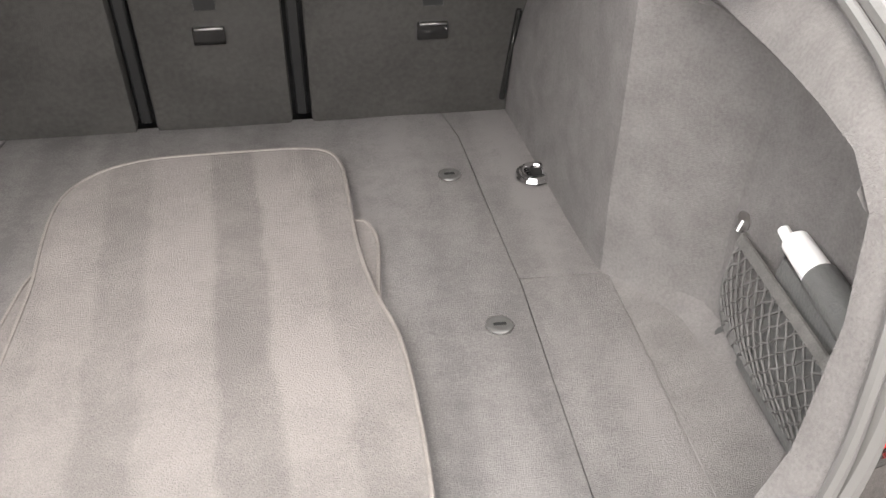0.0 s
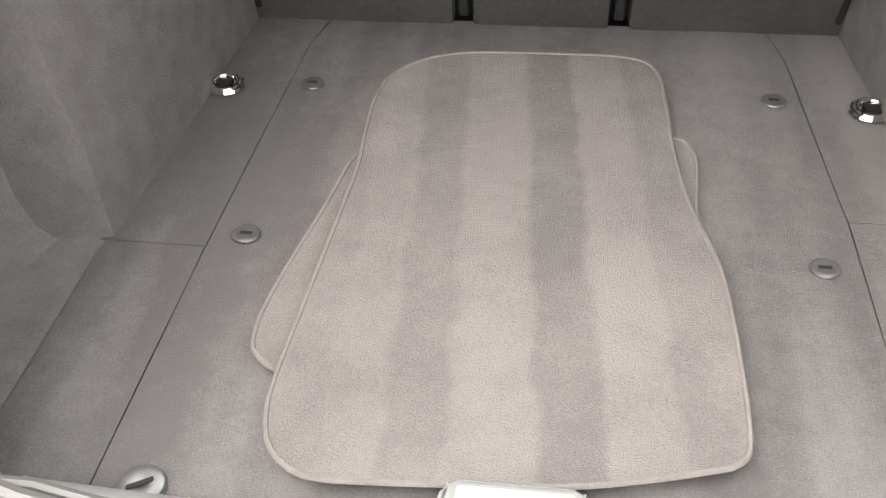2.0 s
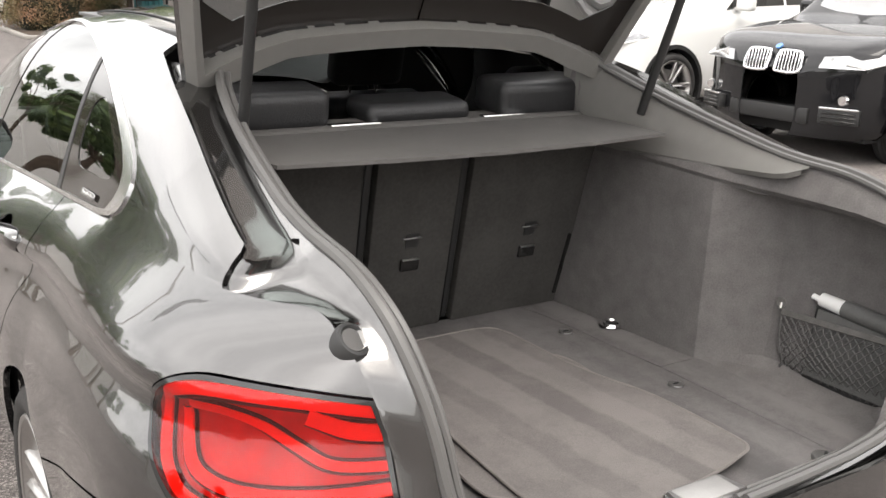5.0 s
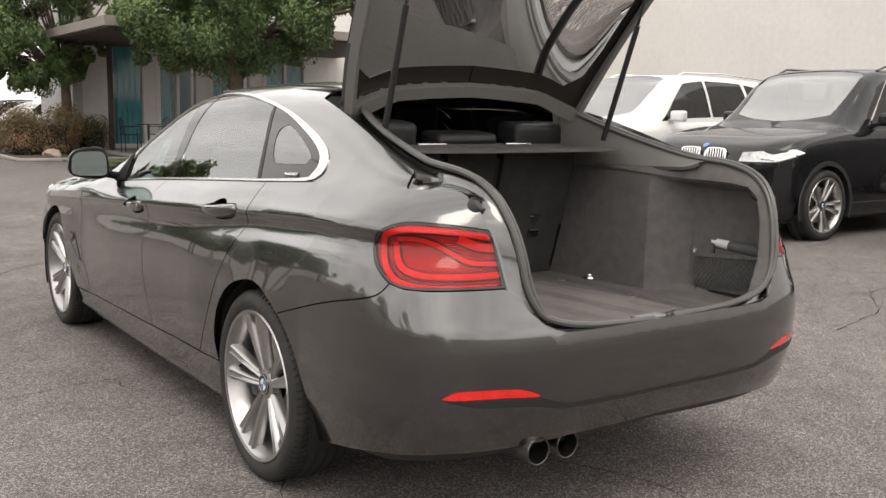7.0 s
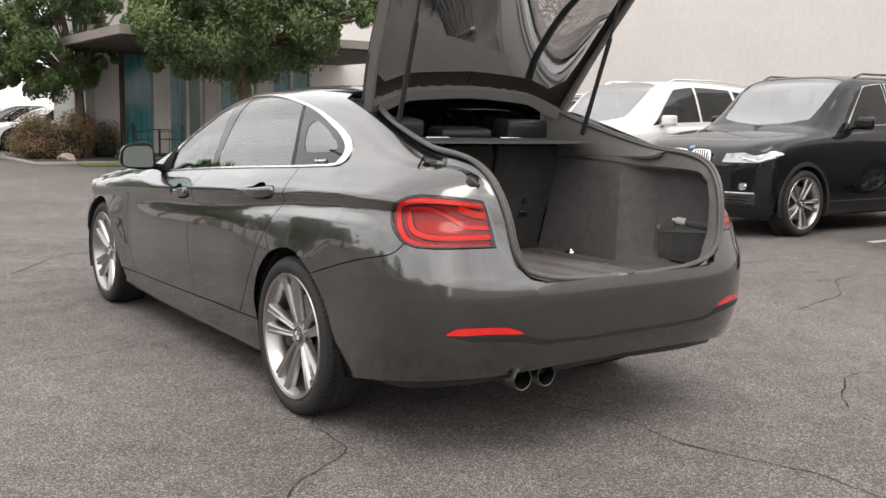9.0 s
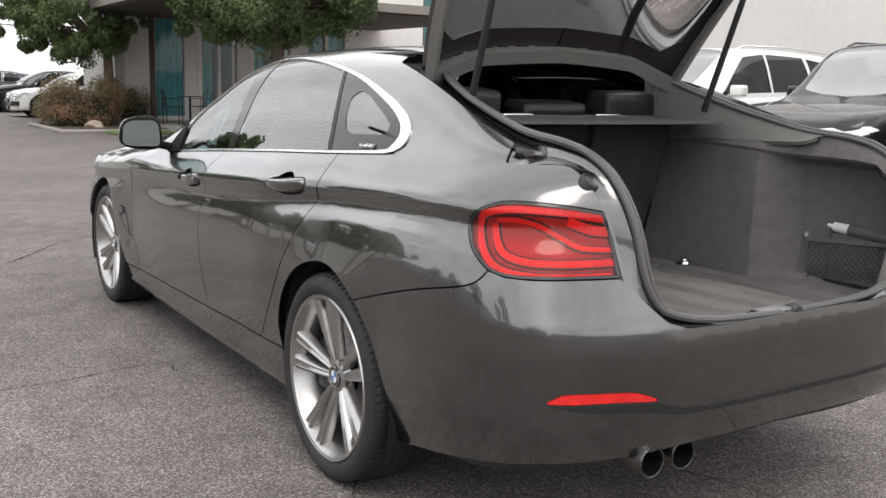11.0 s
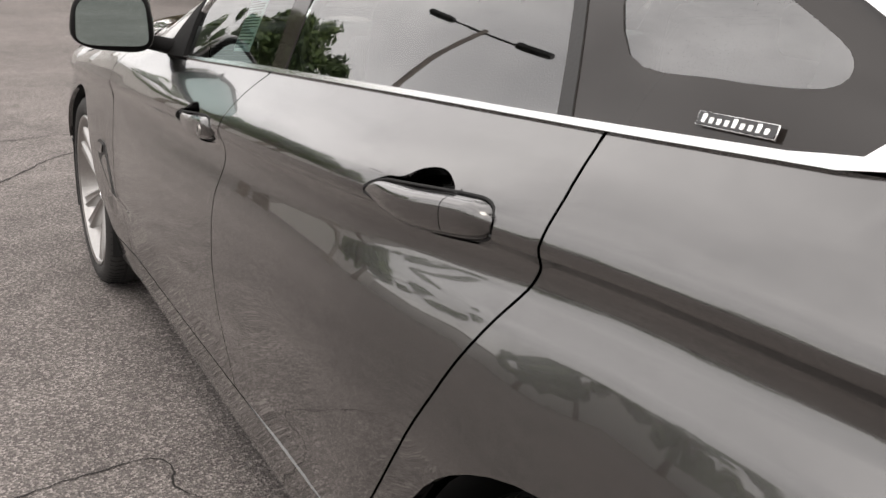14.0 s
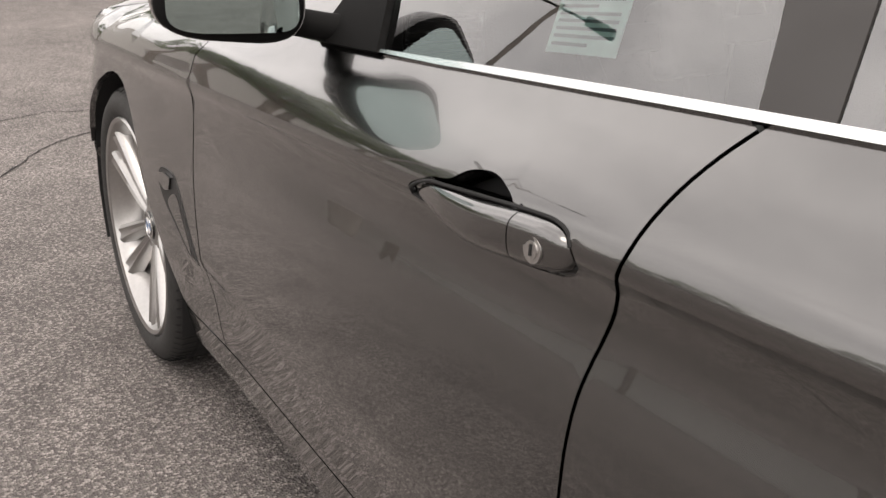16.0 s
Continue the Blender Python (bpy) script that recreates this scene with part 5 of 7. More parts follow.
for a, b in ((-0.545, -0.156), (-0.122, 0.112), (0.146, 0.535)):
    w = b - a
    back = part("rear_backrest", block((-w / 2, 0, 0), (w / 2, 0.10, 0.52), 0.008, 2, seat_m((a + b) / 2)), SHADED_BACK_CARPET, car, "folding backrest covered in grey carpet")
    x0 = {-0.545: -0.37, -0.122: -0.006, 0.146: 0.357}[a] - (a + b) / 2
    M = seat_m((a + b) / 2)
    up = 0.012 if a == -0.122 else 0.0
    part("tether_box", block((x0 - 0.026, -0.006, 0.165 + up), (x0 + 0.026, 0.004, 0.197 + up), 0.003, 2, M), GLOSS_BLACK, back, "black plastic tether anchor cover")
    part("tether_bar", block((x0 - 0.026, -0.005, 0.252 + up), (x0 + 0.026, 0.002, 0.2555 + up), 0.001, 1, M), STEEL, back)
    part("tether_edge", block((x0 - 0.022, -0.0072, 0.194 + up), (x0 + 0.024, 0.0, 0.1975 + up), 0.0008, 1, M), STEEL, back)
    part("tether_slot", block((x0 - 0.017, -0.002, 0.228 + up), (x0 + 0.017, 0.001, 0.266 + up), 0.0005, 1, M), PLASTIC, back)
part("seat_gap", block((-0.56, 0.03, 0.0), (0.56, 0.11, 0.50), 0.0, 1, seat_m(0)), GAP, car)
for x in (-0.139, 0.129):
    part("seat_rail", block((x - 0.010, 0.012, 0.01), (x + 0.010, 0.03, 0.50), 0.003, 1, seat_m(0)), PLASTIC, car)
for x0, x1 in ((-0.500, -0.508), (0.482, 0.498)):
    M = seat_m(x0) @ Matrix.Rotation(math.atan2(x1 - x0, 0.18), 4, "Y")
    part("seat_release", block((-0.005, -0.007, 0.030), (0.005, 0.01, 0.215), 0.004, 2, M), GLOSS_BLACK, car, "black pull loop beside the backrest")
# ---- parcel shelf ----
SHELF = mat("shelf_fabric", (0.105, 0.100, 0.096), 0.9, vary=0.08, scale=90, bump=0.5, bump_scale=900, spec=0.2)
shelf_poly = [(-0.485, -0.285), (-0.25, -0.318), (0.0, -0.330), (0.25, -0.318), (0.497, -0.285), (0.53, 0.02), (0.50, 0.075), (-0.50, 0.075), (-0.53, 0.02)]
flat("parcel_shelf", shelf_poly, 1.134, SHELF, "grey fabric parcel shelf", thick=0.008)

# ---- fixings on the boot floor ----
for x, y in ((-0.358, -0.133), (0.360, -0.131), (-0.358, -0.511), (0.371, -0.512)):
    f = part("floor_fastener", lathe([(0.0, 0.0185), (-0.002, 0.0178), (-0.0035, 0.014), (-0.0028, 0.011), (-0.0025, 0.0)], 28), FASTENER, car, "round grey quarter-turn floor fastener")
    f.matrix_basis = Matrix.Translation((x, y, 0.6035)) @ Matrix.Rotation(radians(90), 4, "Y")
    part("fastener_slot", block((-0.0085, -0.003, 0.002), (0.0085, 0.003, 0.0034), 0.0008, 1, Matrix.Rotation(radians(-90), 4, "Y")), GAP, f)
for s, x in ((-1, -0.495), (1, 0.495)):
    base = part("lashing_eye", lathe([(0.0, 0.031), (-0.004, 0.029), (-0.006, 0.021), (-0.002, 0.016), (-0.002, 0.0)], 28), BRIGHT, car, "chrome folding lashing eye")
    base.matrix_basis = Matrix.Translation((x, -0.152, 0.606)) @ Matrix.Rotation(radians(90), 4, "Y")
    ring = [(0.021 * math.cos(t), 0.021 * math.sin(t) - 0.004, 0.007 + 0.002 * math.sin(t)) for t in (2 * math.pi * i / 20 for i in range(20))]
    bm = tube(ring, 0.0042, 8, True)
    bmesh.ops.transform(bm, matrix=Matrix.Rotation(radians(-90), 4, "Y"), verts=bm.verts)
    part("ring", bm, BRIGHT, base)
    part("pivot", block((-0.012, -0.020, 0.002), (0.012, 0.008, 0.010), 0.003, 2, Matrix.Rotation(radians(-90), 4, "Y")), GLOSS_BLACK, base)
for x in (-0.352, 0.373):
    f = part("sill_eye", lathe([(0.0, 0.026), (-0.006, 0.024), (-0.009, 0.016), (-0.004, 0.0)], 28), FASTENER, car, "round grey lashing point by the sill")
    f.matrix_basis = Matrix.Translation((x, -0.905, 0.602)) @ Matrix.Rotation(radians(90), 4, "Y")
    part("eye_slot", block((-0.014, -0.003, 0.006), (0.014, 0.003, 0.0095), 0.001, 1, Matrix.Rotation(radians(-90), 4, "Y") @ Matrix.Rotation(radians(30), 4, "Z")), GAP, f)

# ---- sill plate and latch ----
bm = bmesh.new()
rows = []
for i in range(21):
    x = -0.46 + 0.92 * i / 20
    dy = 0.012 * (x / 0.46) ** 2
    rows.append([bm.verts.new((x, y + dy, z)) for y, z in ((-0.926, 0.598), (-0.928, 0.618), (-0.934, 0.630), (-0.945, 0.636), (-0.975, 0.640), (-0.982, 0.634))])
for a, b in zip(rows, rows[1:]):
    for k in range(5):
        bm.faces.new((a[k], b[k], b[k + 1], a[k + 1]))
bmesh.ops.recalc_face_normals(bm, faces=bm.faces)
part("sill_plate", bm, SATIN, car, "brushed aluminium boot sill plate", sharp=50)
bm = bmesh.new()
rim = [(-0.046, -0.884), (0.086, -0.884), (0.094, -0.893), (0.106, -0.962), (-0.066, -0.962), (-0.054, -0.893)]
lo = [bm.verts.new((x, y, 0.598)) for x, y in rim]
hi = [bm.verts.new((0.02 + (x - 0.02) * 0.93, -0.925 + (y + 0.925) * 0.9, 0.645)) for x, y in rim]
bm.faces.new(hi[::-1])
for k in range(6):
    bm.faces.new((lo[k], hi[k], hi[(k + 1) % 6], lo[(k + 1) % 6]))
bmesh.ops.recalc_face_normals(bm, faces=bm.faces)
bmesh.ops.bevel(bm, geom=[e for e in bm.edges if not e.is_boundary], offset=0.007, segments=3, affect="EDGES")
latch = part("latch_cover", bm, FASTENER, car, "silver boot latch cover with rounded corners", sharp=60)
part("latch_inset", block((-0.036, -0.952, 0.640), (0.076, -0.897, 0.6465), 0.004, 2), SATIN, latch)


# ---- luggage net and the things behind it ----
NET = mat("net_cord", (0.085, 0.082, 0.080), 0.8, vary=0.3, scale=400)
A, B, C, D = Vector((0.652, -0.556, 0.744)), Vector((0.632, -0.875, 0.770)), Vector((0.646, -0.585, 0.612)), Vector((0.640, -0.875, 0.612))


def net_at(u, v):
    p = A.lerp(B, u).lerp(C.lerp(D, u), v)
    return p + Vector((-0.022 * math.sin(math.pi * v) * (0.4 + 0.6 * math.sin(math.pi * min(1, u + 0.15))), 0, 0))


net = bmesh.new()
nu, nv = 15, 7
for d in (1, -1):
    for k in range(-nv, nu + nv):
        pts = []
        for j in range(nv * 2 + 1):
            u, v = (k + d * j / 2 + (0 if d > 0 else nv)) / nu, j / (2 * nv)
            wob = 0.12 * math.sin(j * math.pi + k) / nu
            if 0 <= u <= 1:
                pts.append(net_at(u + wob, v))
        if len(pts) > 2:
            net = join(net, tube(pts, 0.0016, 4))
net_ob = part("luggage_net", net, NET, car, "black knotted luggage net with a woven top band")
band = [net_at(i / 12, 0) for i in range(13)]
ribbon(band, 0.015, lambda i: Vector((-0.9, 0, 0.4)), mat("woven_band", (0.10, 0.096, 0.092), 0.85, vary=0.3, scale=500), "net_band", net_ob, lift=0.003)
part("net_cord", tube([net_at(0, v / 8) for v in range(9)] + [net_at(u / 12, 1) for u in range(13)], 0.0025, 6), NET, net_ob)
part("net_pin", join(rod((0.672, -0.545, 0.762), (0.655, -0.548, 0.764), 0.012, n=20), rod((0.655, -0.548, 0.764), (0.648, -0.552, 0.752), 0.004)), STEEL, net_ob, "round steel net pin")
part("net_clip", rod((0.646, -0.582, 0.612), (0.638, -0.586, 0.622), 0.009, n=16), PLASTIC, net_ob)
pouch = thing("document_pouch", "black leatherette pouch standing behind the luggage net", "pouch")
part("cover", block((-0.012, -0.13, -0.09), (0.012, 0.13, 0.09), 0.008, 3, Matrix.Translation((0.662, -0.765, 0.695)) @ Matrix.Rotation(radians(8), 4, "Y")), SEAT, pouch)
part("flap", block((-0.003, -0.12, -0.075), (0.003, 0.12, 0.08), 0.003, 2, Matrix.Translation((0.646, -0.765, 0.70)) @ Matrix.Rotation(radians(10), 4, "Y")), SEAT_GREY, pouch)
tube_m = Matrix.Translation((0.668, -0.75, 0.792)) @ Matrix.Rotation(radians(4), 4, "X")
roll = thing("umbrella", "folded dark umbrella with a white handle behind the net", "umbrella")
part("sleeve", rod(tube_m @ Vector((0, 0.045, 0)), tube_m @ Vector((0, -0.16, 0)), 0.020, 0.022, 20), SEAT_GREY, roll)
part("handle", join(rod(tube_m @ Vector((0, 0.045, 0)), tube_m @ Vector((0, 0.105, 0)), 0.0175, 0.016, 20), rod(tube_m @ Vector((-0.006, 0.105, 0)), tube_m @ Vector((-0.006, 0.125, 0.002)), 0.007, n=12)), WHITE_TRIM, roll, "white plastic handle")

# ---- floor mats stacked in the boot ----
def mat_pile(name, light, dark):
    """Cut pile brushed in broad lengthwise stripes of uneven width, with blotches where it was trodden."""
    m = mat(name, light, 0.95, bump=0.75, bump_scale=560, spec=0.1)
    nt = m.node_tree
    p = nt.nodes["Principled BSDF"]
    co, sx, nz, nf, cr, mr, mx = (nt.nodes.new("ShaderNode" + k) for k in ("TexCoord", "SeparateXYZ", "TexNoise", "TexNoise", "ValToRGB", "MapRange", "Mix"))

    def calc(op, a, b, c=None):
        n = nt.nodes.new("ShaderNodeMath")
        n.operation = op
        for k, v in enumerate((a, b, c)):
            if v is None:
                continue
            if isinstance(v, float):
                n.inputs[k].default_value = v
            else:
                nt.links.new(v, n.inputs[k])
        return n.outputs[0]
    nz.inputs["Scale"].default_value, nz.inputs["Detail"].default_value, nz.inputs["Roughness"].default_value = 9.0, 5.0, 0.6
    nf.inputs["Scale"].default_value, nf.inputs["Detail"].default_value = 330.0, 3.0
    for n in (sx, nz, nf):
        nt.links.new(co.outputs["Object"], n.inputs["Vector"])
    x = calc("MULTIPLY_ADD", sx.outputs[1], 0.07, calc("ADD", sx.outputs[0], 0.056))
    x = calc("MULTIPLY_ADD", nz.outputs["Fac"], 0.045, calc("ADD", x, -0.0225))
    mr.inputs["From Min"].default_value, mr.inputs["From Max"].default_value = -0.25, 0.25
    nt.links.new(x, mr.inputs["Value"])
    ramp = cr.color_ramp
    ramp.interpolation = "EASE"
    stripes = ((0.0, 0.50), (0.115, 0.50), (0.145, 0.80), (0.245, 0.78), (0.275, 0.28), (0.37, 0.34), (0.405, 0.92), (0.555, 0.88), (0.585, 0.06), (0.69, 0.12), (0.72, 1.0), (0.845, 0.95), (0.88, 0.42), (1.0, 0.46))
    ramp.elements[0].position, ramp.elements[1].position = stripes[0][0], stripes[-1][0]
    for e, v in ((ramp.elements[0], stripes[0][1]), (ramp.elements[1], stripes[-1][1])):
        e.color = (v, v, v, 1)
    for q, v in stripes[1:-1]:
        e = ramp.elements.new(q)
        e.color = (v, v, v, 1)
    nt.links.new(mr.outputs[0], cr.inputs["Fac"])
    n3 = nt.nodes.new("ShaderNodeTexNoise")
    n3.inputs["Scale"].default_value, n3.inputs["Detail"].default_value, n3.inputs["Roughness"].default_value = 7.0, 10.0, 0.72
    nt.links.new(co.outputs["Object"], n3.inputs["Vector"])
    f = calc("MULTIPLY_ADD", n3.outputs["Fac"], 2.2, calc("MULTIPLY_ADD", cr.outputs["Color"], 0.72, -0.96))
    f = calc("MULTIPLY_ADD", nf.outputs["Fac"], 1.3, calc("ADD", f, -0.65))
    mx.data_type = "RGBA"
    mx.clamp_factor = True
    nt.links.new(f, mx.inputs["Factor"])
    mx.inputs[6].default_value, mx.inputs[7].default_value = (*dark, 1), (*light, 1)
    nt.links.new(mx.outputs[2], p.inputs["Base Color"])
    return m


PILE = mat_pile("beige_grey_pile", (0.196, 0.180, 0.172), (0.128, 0.118, 0.114))
PIPING = mat("mat_piping", (0.158, 0.143, 0.133), 0.8, vary=0.15, scale=300, bump=0.5, bump_scale=600)
mat_front = [(-0.247, -0.76), (-0.243, -0.82), (-0.225, -0.865), (-0.185, -0.893), (-0.12, -0.894), (-0.03, -0.889), (0.062, -0.882), (0.137, -0.866), (0.20, -0.848), (0.232, -0.835), (0.246, -0.80), (0.246, -0.665), (0.238, -0.545), (0.214, -0.445), (0.199, -0.33), (0.193, -0.18), (0.188, -0.115), (0.168, -0.072), (0.12, -0.055), (0.034, -0.053), (-0.06, -0.053), (-0.13, -0.06), (-0.19, -0.088), (-0.228, -0.140), (-0.240, -0.205), (-0.238, -0.29), (-0.232, -0.38), (-0.234, -0.47), (-0.242, -0.64)]


def floor_mat(poly, z, label, wave):
    th = thing("floor_mat", label, "floor mat", group="floor mats stacked in the boot")
    def sheet(y, x):
        lift = wave * (0.5 + 0.5 * math.sin(9 * y + 4 * x)) * 0.004 + wave * 0.010 * max(0.0, min(1.0, (-0.72 - y) / 0.17)) ** 2 * (0.35 + max(0.0, 0.25 - abs(x - 0.05)) * 2)
        return (x, y, z + lift)
    loop = spline([(y, x) for x, y in poly], 3, True)
    base = hang("surface", panel_mesh("surface", loop, sheet, PILE, step=0.03, depth=0.006), th)
    part("piping", tube([Vector(sheet(*p)) - Vector((0, 0, 0.001)) for p in loop], 0.0034, 6, True), PIPING, th, "sewn beige edging")
    return th


floor_mat([(x * 0.96 - 0.012, y * 0.80 - 0.14) for x, y in mat_front], 0.610, "beige-grey carpet mat under two others", 0.0)
second = [(-0.24, -0.33), (-0.262, -0.46), (-0.285, -0.60), (-0.292, -0.69), (-0.275, -0.735), (-0.20, -0.76), (0.10, -0.76), (0.19, -0.74), (0.212, -0.60), (0.222, -0.42), (0.229, -0.33), (0.222, -0.285), (0.195, -0.262), (0.05, -0.262), (-0.18, -0.28)]
floor_mat(second, 0.6175, "beige-grey carpet mat turned slightly askew", 0.0)
floor_mat(mat_front, 0.626, "beige-grey carpet mat with brushed stripes on top", 1.0)



# ---- cabin ----
def cushion(a, b, bevel, m=None):
    return block(a, b, bevel, 4, m)


for x, w, h in ((-0.34, 0.27, 0.095), (0.035, 0.29, 0.055), (0.42, 0.30, 0.095)):
    M = Matrix.Translation((x, 0.14, 1.135)) @ Matrix.Rotation(radians(6), 4, "X")
    part("rear_headrest", cushion((-w / 2, -0.07, 0.0), (w / 2, 0.07, h), 0.03, M), SEAT, car, "low black rear head restraint")
part("seat_top", cushion((-0.56, 0.035, 1.085), (0.56, 0.17, 1.142), 0.02), SHELF, car, "grey upper edge of the rear seat")
for x in (-0.15, 0.27):
    part("belt_slot", block((x - 0.065, 0.05, 1.138), (x + 0.065, 0.075, 1.146), 0.003, 2), CHROME, car, "bright belt slot")
part("rear_seat", join(cushion((-0.62, 0.16, 0.45), (0.62, 0.30, 1.12), 0.05, Matrix.Translation((0, 0, 0)) @ Matrix.Rotation(0.0, 4, "X")), cushion((-0.62, 0.28, 0.36), (0.62, 0.80, 0.53), 0.05)), SEAT, car, "black rear bench seat")
for x in (-0.37, 0.37):
    M = Matrix.Translation((x, 1.18, 0.5)) @ Matrix.Rotation(radians(14), 4, "X")
    seat = part("front_seat", join(cushion((-0.25, -0.06, 0.0), (0.25, 0.07, 0.60), 0.05, M), cushion((-0.25, 1.20, 0.36), (0.25, 1.72, 0.54), 0.05)), SEAT, car, "black front sports seat")
    part("front_headrest", cushion((-0.13, -0.05, 0.64), (0.13, 0.05, 0.83), 0.04, M), SEAT, seat)
    part("headrest_post", join(rod(M @ Vector((-0.05, 0, 0.55)), M @ Vector((-0.05, 0, 0.68)), 0.006), rod(M @ Vector((0.05, 0, 0.55)), M @ Vector((0.05, 0, 0.68)), 0.006)), BRIGHT, seat)
part("dashboard", join(cushion((-0.72, 1.78, 0.55), (0.72, 2.12, 0.955), 0.06), cushion((-0.62, 1.72, 0.60), (-0.12, 1.88, 0.985), 0.05)), SEAT, car, "black soft dashboard")
part("centre_console", cushion((-0.14, 1.0, 0.34), (0.14, 1.80, 0.62), 0.03), PLASTIC, car)
part("cabin_floor", block((-0.76, 0.12, 0.28), (0.76, 2.2, 0.31)), GAP, car)
part("headlining", block((-0.5, 0.16, 1.335), (0.5, 1.25, 1.345), 0.004), SEAT_GREY, car)
vm = Matrix.Translation((-0.69, 1.735, 0.915))
vent = part("air_vent", join(block((-0.06, -0.012, -0.035), (0.06, 0.0, -0.030), 0.002, 1, vm), block((-0.06, -0.012, 0.030), (0.06, 0.0, 0.035), 0.002, 1, vm), block((-0.062, -0.012, -0.035), (-0.056, 0.0, 0.035), 0.002, 1, vm), block((0.056, -0.012, -0.035), (0.062, 0.0, 0.035), 0.002, 1, vm)), CHROME, car, "air vent with a silver frame and black slats")
for k in range(4):
    part("vent_slat", block((-0.054, -0.008, -0.022 + k * 0.014), (0.054, 0.008, -0.018 + k * 0.014), 0.001, 1, vm), PLASTIC, vent)
SW = Matrix.Translation((-0.37, 1.60, 0.92)) @ Matrix.Rotation(radians(68), 4, "X")
wheel_rim = tube([SW @ Vector((0.185 * math.cos(a), 0.185 * math.sin(a), 0)) for a in (2 * math.pi * i / 36 for i in range(36))], 0.015, 8, True)
sw = part("steering_wheel", wheel_rim, SEAT, car, "black steering wheel")
part("steering_boss", join(block((-0.06, -0.06, -0.03), (0.06, 0.05, 0.02), 0.02, 3, SW), block((-0.17, -0.02, -0.01), (0.17, 0.02, 0.005), 0.006, 2, SW), block((-0.02, -0.17, -0.01), (0.02, 0.0, 0.005), 0.006, 2, SW)), PLASTIC, sw)
# paper notice inside the driver's window: heading bar and lines too small to read
sheet_poly = [(1.352, 0.018), (1.255, 0.018), (1.29, 0.145), (1.385, 0.145)]
NOTICE = mat("pale_green_paper", (0.74, 0.92, 0.89), 0.8, vary=0.05, scale=60)
INK = mat("printed_ink", (0.10, 0.16, 0.16), 0.8)
notice = hang("window_notice", panel_mesh("window_notice", sheet_poly, top, NOTICE, off=-0.009, depth=0.0005, step=0.03), car, "pale green printed notice inside the side window")
for k in range(26):
    t0 = 0.022 + 0.0046 * k
    y0 = 1.352 + 0.27 * (t0 - 0.018)
    if k in (10, 11):
        if k == 11:
            continue
        p, n = skin(top, y0 - 0.048, t0 + 0.003, -0.0075)
        d = (Vector(top(y0 - 0.09, t0)) - Vector(top(y0, t0))).normalized()
        wm = Matrix((d, n.cross(d), n)).transposed().to_4x4()
        wm.translation = p
        writing("ADVERTENCIA", 0.0115, INK, notice, "notice_heading", wm, 0.0002)
        continue
    w = 0.082 if k % 5 else 0.05
    hang("notice_line", panel_mesh("notice_line", [(y0 - 0.007, t0), (y0 - 0.007 - w, t0), (y0 - 0.007 - w + 0.0008, t0 + 0.0019), (y0 - 0.0062, t0 + 0.0019)], top, INK, off=-0.0078, depth=0.0, step=0.03), notice)



